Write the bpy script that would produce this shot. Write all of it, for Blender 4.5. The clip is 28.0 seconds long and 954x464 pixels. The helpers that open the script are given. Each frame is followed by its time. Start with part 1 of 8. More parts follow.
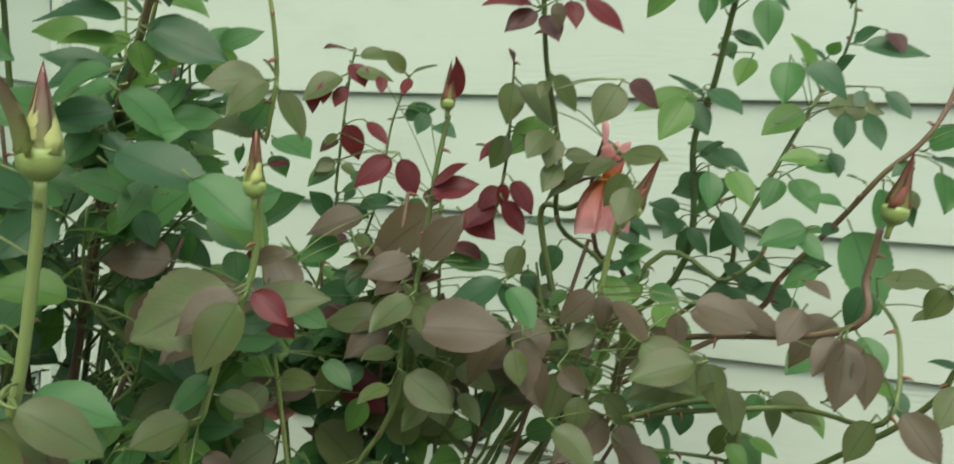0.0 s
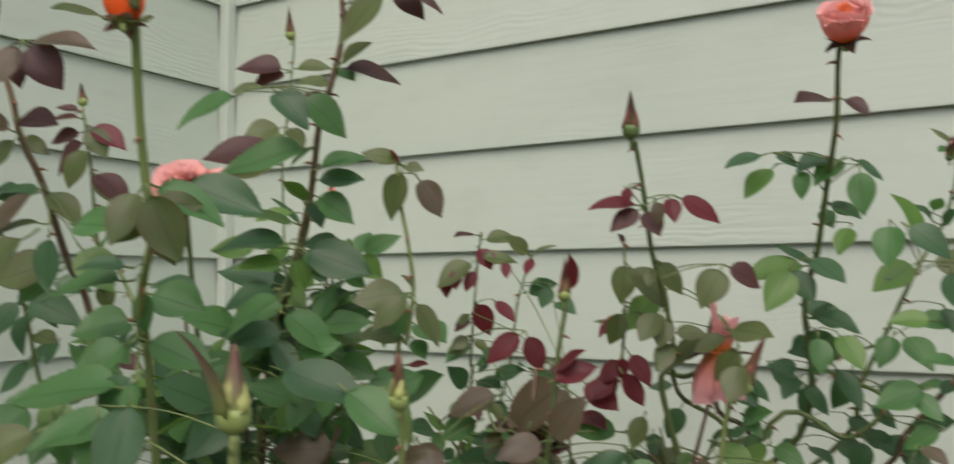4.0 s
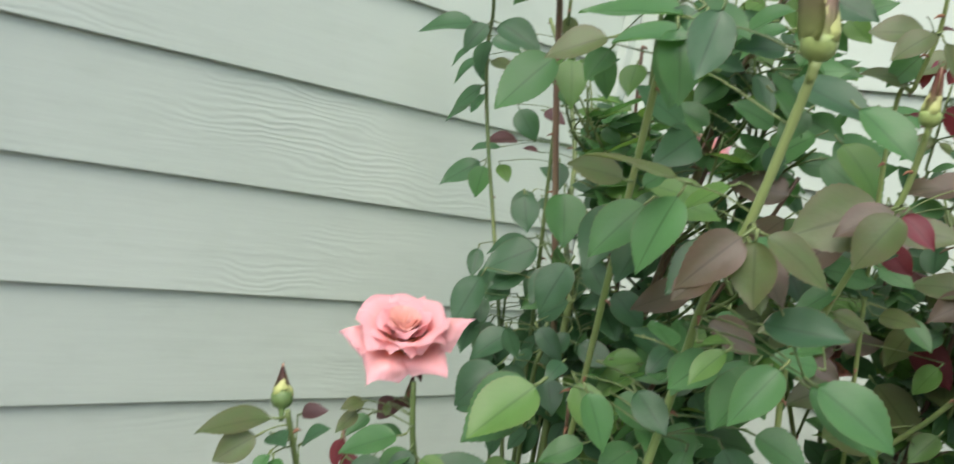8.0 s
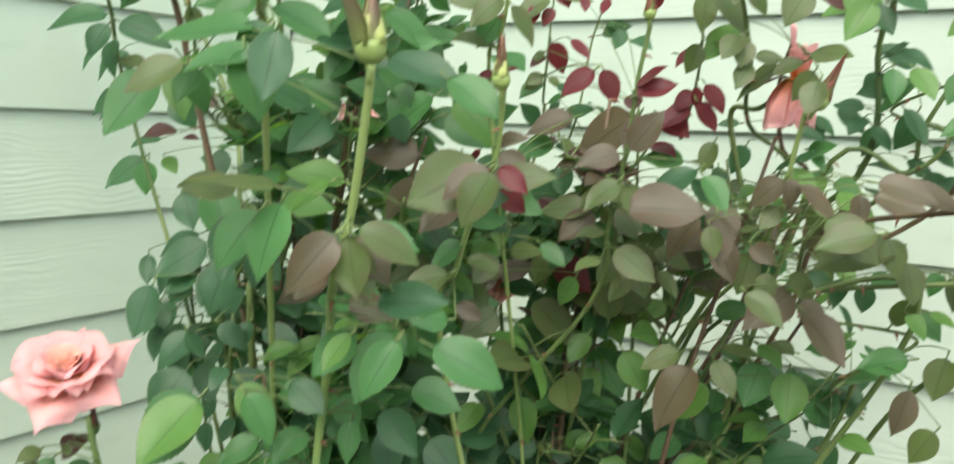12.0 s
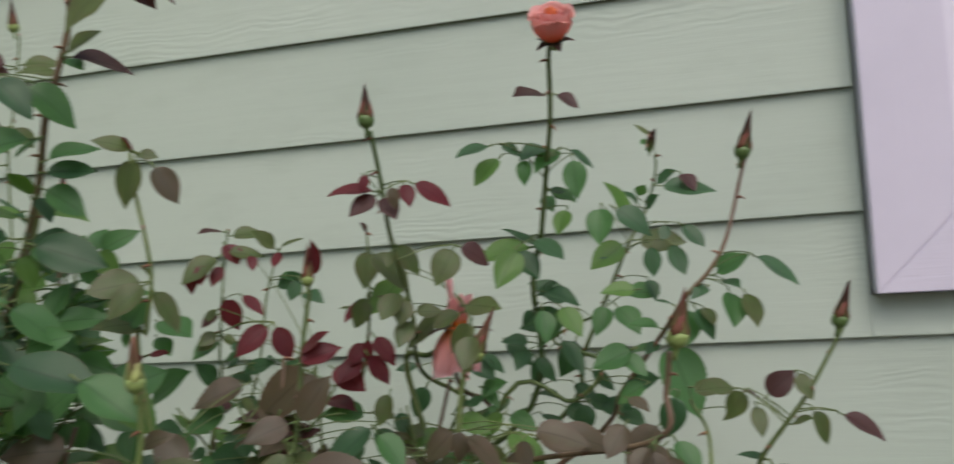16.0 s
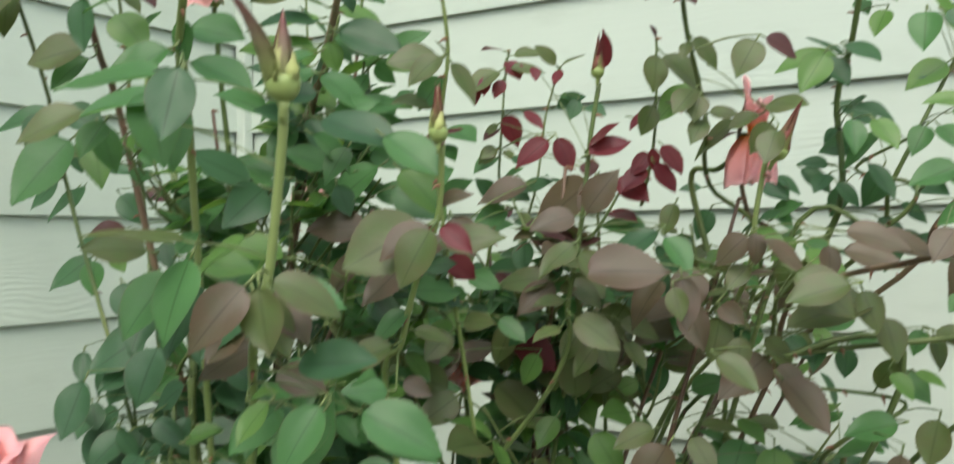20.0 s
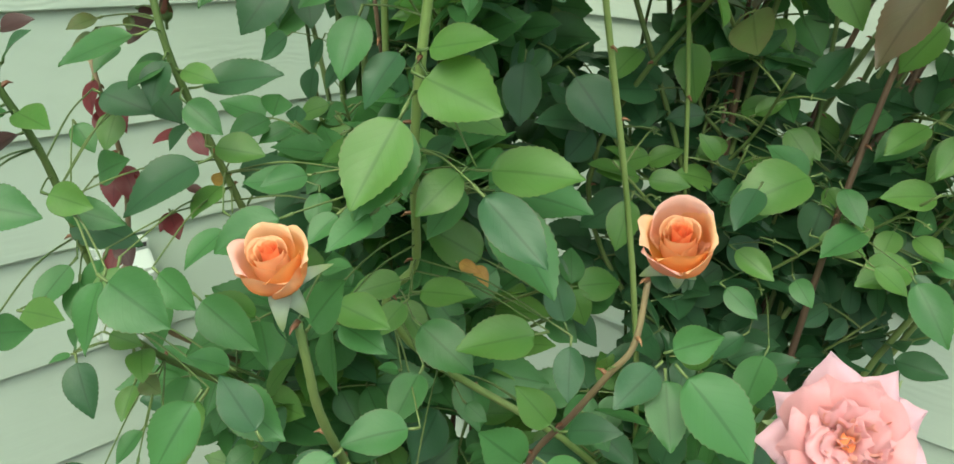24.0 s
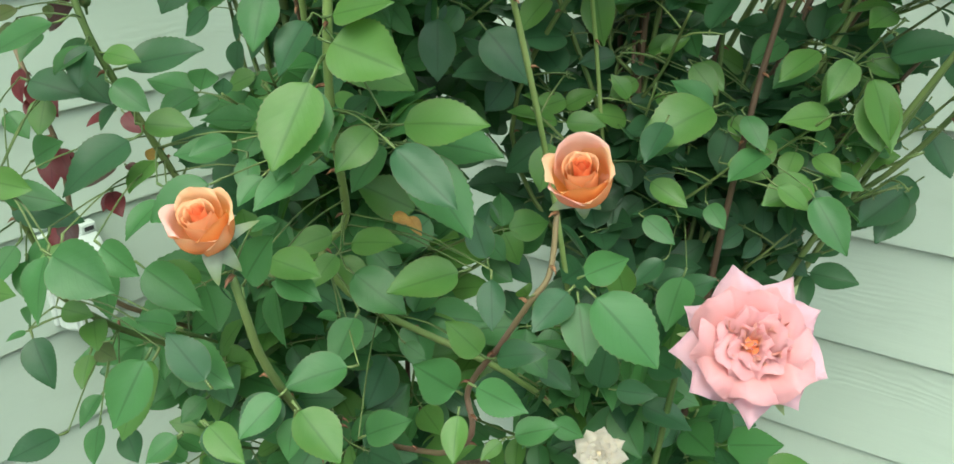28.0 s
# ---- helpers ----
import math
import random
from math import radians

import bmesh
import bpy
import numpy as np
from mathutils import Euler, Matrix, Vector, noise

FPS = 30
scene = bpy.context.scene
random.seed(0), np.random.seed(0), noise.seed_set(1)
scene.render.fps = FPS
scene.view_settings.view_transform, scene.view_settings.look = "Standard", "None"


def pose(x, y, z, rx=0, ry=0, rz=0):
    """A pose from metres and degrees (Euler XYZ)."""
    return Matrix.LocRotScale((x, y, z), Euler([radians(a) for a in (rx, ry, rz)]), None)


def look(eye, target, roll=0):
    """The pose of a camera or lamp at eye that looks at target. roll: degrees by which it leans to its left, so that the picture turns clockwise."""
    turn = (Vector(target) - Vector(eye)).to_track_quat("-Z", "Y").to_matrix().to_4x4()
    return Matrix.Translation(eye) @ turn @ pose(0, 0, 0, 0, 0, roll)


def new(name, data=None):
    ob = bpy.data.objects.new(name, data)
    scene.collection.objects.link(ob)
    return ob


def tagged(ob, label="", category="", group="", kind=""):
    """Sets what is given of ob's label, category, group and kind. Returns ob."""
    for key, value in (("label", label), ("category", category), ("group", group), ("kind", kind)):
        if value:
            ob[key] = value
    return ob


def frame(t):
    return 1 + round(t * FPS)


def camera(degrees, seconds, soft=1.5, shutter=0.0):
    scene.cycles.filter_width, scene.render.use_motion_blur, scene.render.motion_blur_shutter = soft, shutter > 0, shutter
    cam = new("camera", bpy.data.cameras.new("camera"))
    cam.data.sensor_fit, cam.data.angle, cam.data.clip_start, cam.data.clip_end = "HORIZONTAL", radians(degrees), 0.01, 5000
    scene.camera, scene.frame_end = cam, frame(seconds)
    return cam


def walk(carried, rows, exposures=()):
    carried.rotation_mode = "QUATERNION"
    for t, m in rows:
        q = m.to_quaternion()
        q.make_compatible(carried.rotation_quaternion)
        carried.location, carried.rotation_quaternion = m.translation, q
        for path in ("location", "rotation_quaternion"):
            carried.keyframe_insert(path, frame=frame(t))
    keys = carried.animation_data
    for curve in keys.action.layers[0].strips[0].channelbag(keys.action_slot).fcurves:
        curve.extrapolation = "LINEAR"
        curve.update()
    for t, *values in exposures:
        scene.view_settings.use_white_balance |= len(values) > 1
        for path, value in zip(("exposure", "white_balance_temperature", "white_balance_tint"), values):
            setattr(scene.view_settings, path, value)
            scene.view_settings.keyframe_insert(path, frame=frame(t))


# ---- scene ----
cam = camera(56.2, 28.0, 1.5, 0.4)
PATH = [
    (0, (1.356, -1.267, 1.141), (0.620, 0.589, 1.026), 3.3),
    (0.5, (1.383, -1.285, 1.16), (0.704, 0.597, 1.134), 2.6),
    (1, (1.405, -1.283, 1.170), (0.787, 0.619, 1.205), 1.9),
    (1.5, (1.442, -1.275, 1.173), (0.955, 0.664, 1.246), 1.3),
    (2, (1.470, -1.289, 1.170), (1.147, 0.684, 1.208), 0.8),
    (2.5, (1.479, -1.290, 1.167), (1.237, 0.696, 1.176), 0.5),
    (3, (1.477, -1.289, 1.173), (1.108, 0.676, 1.183), -0.2),
    (3.5, (1.456, -1.307, 1.200), (0.732, 0.557, 1.235), -0.3),
    (4, (1.406, -1.337, 1.212), (0.387, 0.379, 1.332), -0.3),
    (4.5, (1.382, -1.352, 1.221), (0.253, 0.284, 1.431), 0.1),
    (6.5, (1.312, -1.368, 1.172), (0.015, 0.146, 1.393), 2.8),
    (7, (1.302, -1.408, 1.134), (-0.044, 0.064, 1.220), 7.2),
    (7.5, (1.303, -1.404, 1.086), (-0.125, -0.005, 1.012), 9.8),
    (8, (1.304, -1.422, 1.045), (-0.206, -0.123, 0.864), 11.9),
    (8.5, (1.299, -1.442, 1.029), (-0.255, -0.215, 0.75), 13.5),
    (9, (1.295, -1.461, 1.019), (-0.274, -0.278, 0.649), 15.9),
    (9.5, (1.317, -1.477, 1.008), (-0.197, -0.276, 0.494), 16.9),
    (10, (1.354, -1.493, 1.011), (-0.133, -0.253, 0.509), 14.7),
    (10.5, (1.355, -1.469, 0.982), (-0.001, -0.092, 0.469), 11.8),
    (11, (1.362, -1.439, 0.998), (0.118, 0.044, 0.493), 9.8),
    (11.5, (1.37, -1.433, 1.02), (0.244, 0.179, 0.654), 7.2),
    (12, (1.38, -1.402, 1.099), (0.326, 0.28, 0.849), 1.9),
    (12.5, (1.404, -1.397, 1.13), (0.411, 0.339, 1.11), 1.5),
    (13, (1.44, -1.364, 1.17), (0.714, 0.498, 1.232), -0.6),
    (13.5, (1.459, -1.349, 1.174), (0.991, 0.594, 1.251), -2.0),
    (15.5, (1.459, -1.339, 1.175), (1.121, 0.626, 1.328), -3.6),
    (16, (1.443, -1.361, 1.178), (0.899, 0.558, 1.324), -3.1),
    (16.5, (1.418, -1.37, 1.184), (0.58, 0.44, 1.33), -2.2),
    (17, (1.407, -1.381, 1.191), (0.376, 0.325, 1.342), -1.0),
    (17.5, (1.412, -1.381, 1.203), (0.321, 0.277, 1.447), -0.7),
    (18, (1.409, -1.373, 1.199), (0.316, 0.279, 1.478), -0.6),
    (18.5, (1.399, -1.353, 1.174), (0.377, 0.35, 1.409), -0.8),
    (19, (1.395, -1.342, 1.158), (0.41, 0.391, 1.317), -0.8),
    (19.5, (1.389, -1.335, 1.114), (0.43, 0.417, 1.213), -0.9),
    (20, (1.383, -1.344, 1.054), (0.345, 0.365, 1.063), -0.4),
    (20.5, (1.351, -1.353, 0.999), (0.234, 0.302, 0.889), -0.1),
    (21, (1.36, -1.344, 0.992), (0.179, 0.26, 0.81), -0.1),
    (21.5, (1.353, -1.353, 0.97), (0.172, 0.235, 0.683), 0.1),
    (22, (1.352, -1.36, 0.965), (0.175, 0.218, 0.61), 0.5),
    (22.5, (1.341, -1.349, 0.937), (0.159, 0.192, 0.463), 1.0),
    (24.5, (1.289, -1.275, 0.893), (0.071, 0.152, 0.199), 2.9),
    (25, (1.296, -1.28, 0.89), (0.091, 0.147, 0.175), 2.8),
    (25.5, (1.324, -1.291, 0.893), (0.15, 0.134, 0.125), 0.2),
    (26, (1.336, -1.297, 0.9), (0.186, 0.145, 0.125), -0.6),
    (26.5, (1.338, -1.299, 0.903), (0.215, 0.166, 0.133), -1.1),
    (27, (1.338, -1.299, 0.905), (0.215, 0.168, 0.138), -1.3),
    (27.5, (1.339, -1.299, 0.906), (0.216, 0.167, 0.139), -1.2),
    (28, (1.341, -1.302, 0.905), (0.218, 0.165, 0.139), -1.3),
]
EXPOSURES = [
    (0.0, 0.62, 6750, 2), (1.0, 0.28, 6400, 5), (2.5, -0.10, 6050, 10), (3.2, -0.02, 6250, 15), (4.2, 0.28, 6850, 20), (6.5, 0.58, 6800, 17),
    (8.0, 0.90, 6350, 18), (9.5, 0.72, 6350, 17), (11.0, 1.15, 6250, 10), (12.0, 1.20, 6600, 3), (13.0, 0.25, 6400, 5), (13.5, -0.05, 6350, 10),
    (16.0, -0.05, 6500, 17), (17.0, 0.36, 6800, 20), (18.0, 0.25, 6800, 16), (20.0, 0.82, 6500, 11), (22.0, 1.04, 6700, -9), (25.0, 1.02, 6600, -8),
    (28.0, 1.06, 6300, -7),
]
walk(cam, [(t, look(eye, target, roll)) for t, eye, target, roll in PATH], EXPOSURES)


# ---------------------------------------------------------------- light
world = bpy.data.worlds.new("sky")
scene.world = world
world.use_nodes = True
_n, _l = world.node_tree.nodes, world.node_tree.links
SUN_EL, SUN_AZ = 56.0, 152.0
_sky = _n.new("ShaderNodeTexSky")
_sky.sky_type, _sky.sun_disc = "NISHITA", False
_sky.sun_elevation, _sky.sun_rotation = radians(SUN_EL), radians(SUN_AZ)
_sky.air_density, _sky.dust_density = 1.0, 4.0
_n["Background"].inputs["Strength"].default_value = 0.15
_l.new(_sky.outputs[0], _n["Background"].inputs["Color"])
_sun = new("sun", bpy.data.lights.new("sun", "SUN"))
_sun.data.energy, _sun.data.angle, _sun.data.color = 1.5, radians(60), (1.0, 0.985, 0.96)
_sd = Vector((math.sin(radians(SUN_AZ)) * math.cos(radians(SUN_EL)), math.cos(radians(SUN_AZ)) * math.cos(radians(SUN_EL)), math.sin(radians(SUN_EL))))
_sun.matrix_world = Matrix.Translation((0, -4, 8)) @ _sd.to_track_quat("Z", "Y").to_matrix().to_4x4()


# ---------------------------------------------------------------- materials
class Mat:
    """A node material with a principled shader and a few short ways to wire it."""

    def __init__(self, name, rough=0.6, spec=0.4, metal=0.0):
        self.m = bpy.data.materials.new(name)
        self.m.use_nodes = True
        self.n, self.l = self.m.node_tree.nodes, self.m.node_tree.links
        self.p = self.n["Principled BSDF"]
        self.p.inputs["Roughness"].default_value = rough
        self.p.inputs["Specular IOR Level"].default_value = spec
        self.p.inputs["Metallic"].default_value = metal
        self.co = self.n.new("ShaderNodeTexCoord")

    def node(self, kind, **inputs):
        node = self.n.new(kind)
        for key, value in inputs.items():
            self.put(node, key.replace("_", " "), value)
        return node

    def put(self, node, key, value):
        slot = node.inputs[int(key)] if key.isdigit() else node.inputs[key]
        if isinstance(value, bpy.types.NodeSocket):
            self.l.new(value, slot)
        else:
            slot.default_value = value

    def noise(self, scale, detail=4.0, where=None, stretch=(1, 1, 1), distort=0.0, rough=0.55):
        mp = self.n.new("ShaderNodeMapping")
        mp.inputs["Scale"].default_value = stretch
        self.l.new(where or self.co.outputs["Object"], mp.inputs["Vector"])
        t = self.node("ShaderNodeTexNoise", Vector=mp.outputs[0], Scale=scale, Detail=detail, Distortion=distort, Roughness=rough)
        return t.outputs["Fac"]

    def ramp(self, fac, *stops):
        r = self.n.new("ShaderNodeValToRGB")
        while len(r.color_ramp.elements) < len(stops):
            r.color_ramp.elements.new(0.5)
        for e, (at, col) in zip(r.color_ramp.elements, stops):
            e.position, e.color = at, (*col, 1) if len(col) == 3 else col
        self.l.new(fac, r.inputs[0])
        return r.outputs[0]

    def maths(self, op, a, b=0.0, c=0.0):
        m = self.n.new("ShaderNodeMath")
        m.operation = op
        self.put(m, "0", a), self.put(m, "1", b), self.put(m, "2", c)
        return m.outputs[0]

    def mix(self, fac, a, b, blend="MIX"):
        m = self.n.new("ShaderNodeMix")
        m.data_type, m.blend_type = "RGBA", blend
        self.put(m, "0", fac)
        for slot, v in ((6, a), (7, b)):
            if isinstance(v, bpy.types.NodeSocket):
                self.l.new(v, m.inputs[slot])
            else:
                m.inputs[slot].default_value = (*v, 1)
        return m.outputs[2]

    def bump(self, height, strength=0.3, distance=0.002, under=None):
        b = self.node("ShaderNodeBump", Strength=strength, Distance=distance, Height=height)
        if under is not None:
            self.l.new(under, b.inputs["Normal"])
        self.l.new(b.outputs[0], self.p.inputs["Normal"])
        return b.outputs[0]

    def colour(self, c):
        self.put(self.p, "Base Color", c if isinstance(c, bpy.types.NodeSocket) else (*c, 1))
        return self

    def translucent(self, colour, amount):
        t = self.n.new("ShaderNodeBsdfTranslucent")
        self.put(t, "Color", colour if isinstance(colour, bpy.types.NodeSocket) else (*colour, 1))
        mixer = self.n.new("ShaderNodeMixShader")
        mixer.inputs[0].default_value = amount
        self.l.new(self.p.outputs[0], mixer.inputs[1])
        self.l.new(t.outputs[0], mixer.inputs[2])
        self.l.new(mixer.outputs[0], self.n["Material Output"].inputs["Surface"])
        return self


def siding_material():
    k = Mat("painted_siding", 0.55, 0.35)
    info = k.n.new("ShaderNodeObjectInfo")
    shift = k.node("ShaderNodeVectorMath", **{"1": (0, 0, 0)})
    shift.operation = "MULTIPLY_ADD"
    k.l.new(info.outputs["Random"], shift.inputs[0])
    shift.inputs[1].default_value = (37.0, 11.0, 53.0)
    k.l.new(k.co.outputs["Object"], shift.inputs[2])
    w = shift.outputs[0]
    broad = k.noise(1.6, 3, w)
    dirt = k.noise(9, 5, w, (1, 1, 2.5))
    c = k.ramp(broad, (0.3, (0.405, 0.490, 0.405)), (0.7, (0.455, 0.540, 0.450)))
    c = k.mix(k.ramp(dirt, (0.52, (0, 0, 0)), (0.8, (0.35, 0.35, 0.35))), c, (0.35, 0.415, 0.335))
    k.colour(c)
    rings = k.node("ShaderNodeTexWave", Scale=30.0, Distortion=16.0, Detail=3.0)
    rings.inputs["Detail Scale"].default_value = 0.55
    rings.bands_direction = "Z"
    st = k.n.new("ShaderNodeMapping")
    st.inputs["Scale"].default_value = (0.35, 0.35, 1.0)
    k.l.new(w, st.inputs["Vector"])
    k.l.new(st.outputs[0], rings.inputs["Vector"])
    where = k.ramp(k.noise(3.2, 2, w, (0.6, 0.6, 2.2)), (0.54, (0, 0, 0)), (0.76, (1, 1, 1)))
    fine = k.noise(60, 3, w, (0.08, 0.08, 1))
    h = k.maths("MULTIPLY", rings.outputs["Fac"], where)
    a = k.bump(h, 0.38, 0.0013)
    k.bump(fine, 0.46, 0.0013, a)
    return k.m


def trim_material():
    k = Mat("white_trim_paint", 0.5, 0.4)
    g = k.noise(5, 4, None, (1, 1, 1))
    c = k.ramp(g, (0.3, (0.59, 0.575, 0.66)), (0.75, (0.67, 0.65, 0.74)))
    k.colour(c)
    grain = k.noise(70, 3, None, (0.06, 0.06, 1.0), 0.6)
    k.bump(grain, 0.45, 0.002)
    return k.m


def side_trim_material():
    k = Mat("white_trim_paint_upright", 0.5, 0.4)
    k.colour(k.ramp(k.noise(5, 4), (0.3, (0.59, 0.575, 0.66)), (0.75, (0.67, 0.65, 0.74))))
    k.bump(k.noise(70, 3, None, (1.0, 1.0, 0.06), 0.4), 0.25, 0.0012)
    return k.m


def plain_paint(name, col, rough=0.4, rel=0.15, scale=30):
    k = Mat(name, rough, 0.4)
    k.colour(k.ramp(k.noise(scale / 6, 4), (0.3, tuple(v * 0.93 for v in col)), (0.72, col)))
    k.bump(k.noise(scale * 4, 3), rel, 0.0008)
    return k.m


def leaf_material(name, dark, light, edge, rough=0.44, amount=0.34, spec=0.42):
    """A leaflet: u runs across its blade (the midrib at 0.5), v from its stalk to its tip."""
    k = Mat(name, rough, spec)
    info = k.n.new("ShaderNodeObjectInfo")
    sep = k.n.new("ShaderNodeSeparateXYZ")
    k.l.new(k.co.outputs["UV"], sep.inputs[0])
    across = k.maths("MULTIPLY", k.maths("ABSOLUTE", k.maths("SUBTRACT", sep.outputs[0], 0.5)), 2.0)
    own = k.node("ShaderNodeVectorMath", **{"1": (0, 0, 0)})
    own.operation = "MULTIPLY_ADD"
    k.l.new(info.outputs["Random"], own.inputs[0])
    own.inputs[1].default_value = (31.0, 17.0, 43.0)
    k.l.new(k.co.outputs["Object"], own.inputs[2])
    base = k.mix(info.outputs["Random"], dark, light)
    blotch = k.noise(2.6, 4, own.outputs[0])
    base = k.mix(k.ramp(blotch, (0.38, (0, 0, 0)), (0.72, (0.75, 0.75, 0.75))), base, edge)
    rim = k.ramp(across, (0.55, (0, 0, 0)), (0.96, (0.5, 0.5, 0.5)))
    base = k.mix(rim, base, edge)
    phase = k.maths("MULTIPLY_ADD", across, -0.40, sep.outputs[1])
    wave = k.maths("PINGPONG", k.maths("MULTIPLY", phase, 8.0), 0.5)
    side = k.ramp(wave, (0.0, (1, 1, 1)), (0.14, (0, 0, 0)))
    mid = k.ramp(across, (0.03, (1, 1, 1)), (0.085, (0, 0, 0)))
    lines = k.maths("MAXIMUM", k.maths("MULTIPLY", side, 0.12), mid)
    base = k.mix(k.maths("MULTIPLY", lines, 0.58), base, tuple(v * 0.50 for v in dark))
    tooth = k.ramp(across, (0.955, (0, 0, 0)), (0.995, (0.45, 0.45, 0.45)))
    base = k.mix(tooth, base, (0.13, 0.07, 0.045))
    k.colour(base)
    k.bump(k.maths("MULTIPLY_ADD", lines, -1.0, k.maths("MULTIPLY", k.noise(4, 2, own.outputs[0]), 0.6)), 0.06, 0.03)
    k.put(k.p, "Roughness", k.maths("MULTIPLY_ADD", k.noise(5, 3, own.outputs[0]), 0.24, rough - 0.12))
    k.translucent(k.mix(0.6, base, (light[0] * 2.4, light[1] * 2.1, light[2] * 1.3)), amount)
    return k.m


def stem_material(name, low, high):
    k = Mat(name, 0.45, 0.35)
    k.colour(k.ramp(k.noise(18, 4, None, (1, 1, 0.35)), (0.35, low), (0.7, high)))
    k.bump(k.noise(150, 2, None, (1, 1, 0.3)), 0.2, 0.0006)
    return k.m


def petal_material(name, base, mid, tip, amount=0.20):
    """A petal: its own length runs along y from 0 to 1."""
    k = Mat(name, 0.5, 0.25)
    sep = k.n.new("ShaderNodeSeparateXYZ")
    k.l.new(k.co.outputs["UV"], sep.inputs[0])
    run = k.maths("ADD", sep.outputs[1], k.maths("MULTIPLY", k.noise(3.5, 3), 0.25))
    c = k.ramp(run, (0.24, base), (0.60, mid), (1.0, tip))
    c = k.mix(k.maths("MULTIPLY", k.noise(24, 3, None, (1, 0.12, 1)), 0.25), c, tuple(v * 0.86 for v in mid))
    k.colour(c)
    k.bump(k.noise(26, 3, None, (1, 0.15, 1)), 0.18, 0.02)
    k.translucent(c, amount)
    return k.m


M_SIDING = siding_material()
# Underside of each board: the shadow line below the lap, put into its colour.
M_EDGE_SHADE = plain_paint("shaded_board_edge", (0.17, 0.19, 0.11), 0.7, 0.4, 60)
M_TRIM, M_TRIM_UP = trim_material(), side_trim_material()
M_VINYL = plain_paint("white_vinyl", (0.72, 0.71, 0.78), 0.32, 0.05)
M_CORNER = plain_paint("painted_corner_board", (0.47, 0.555, 0.465), 0.5, 0.3)
M_BARE = plain_paint("weathered_grey_wood", (0.30, 0.25, 0.26), 0.85, 0.6, 60)
M_BOX = plain_paint("pale_grey_plastic", (0.46, 0.52, 0.47), 0.35, 0.05)
M_DARK = plain_paint("dark_gap", (0.03, 0.03, 0.03), 0.8, 0.1)
M_STEM = stem_material("green_cane", (0.07, 0.12, 0.035), (0.16, 0.21, 0.07))
M_STEM_PALE = stem_material("pale_green_stalk", (0.16, 0.24, 0.07), (0.26, 0.33, 0.12))
M_STEM_RED = stem_material("reddish_young_cane", (0.16, 0.10, 0.07), (0.22, 0.18, 0.09))
M_STEM_BROWN = stem_material("brown_old_cane", (0.07, 0.045, 0.03), (0.15, 0.10, 0.06))
M_THORN = stem_material("red_thorn", (0.16, 0.07, 0.04), (0.26, 0.14, 0.07))
LEAF = {
    "green": leaf_material("green_leaf", (0.042, 0.124, 0.038), (0.072, 0.196, 0.062), (0.062, 0.168, 0.052)),
    "dark": leaf_material("dark_green_leaf", (0.028, 0.086, 0.036), (0.046, 0.124, 0.052), (0.038, 0.104, 0.042)),
    "light": leaf_material("fresh_green_leaf", (0.066, 0.168, 0.034), (0.098, 0.214, 0.046), (0.096, 0.190, 0.044)),
    "olive": leaf_material("bronze_green_leaf", (0.062, 0.106, 0.032), (0.094, 0.144, 0.043), (0.094, 0.096, 0.042)),
    "bronze": leaf_material("mauve_bronze_leaf", (0.066, 0.060, 0.036), (0.098, 0.090, 0.050), (0.100, 0.066, 0.042)),
    "red": leaf_material("young_crimson_leaf", (0.080, 0.012, 0.017), (0.140, 0.021, 0.028), (0.105, 0.026, 0.026), 0.42, spec=0.3),
    "wine": leaf_material("dark_wine_leaf", (0.046, 0.022, 0.021), (0.080, 0.034, 0.032), (0.062, 0.032, 0.028), 0.42, spec=0.3),
    "yellow": leaf_material("withered_yellow_leaf", (0.38, 0.22, 0.05), (0.52, 0.33, 0.08), (0.20, 0.08, 0.03), 0.6),
}
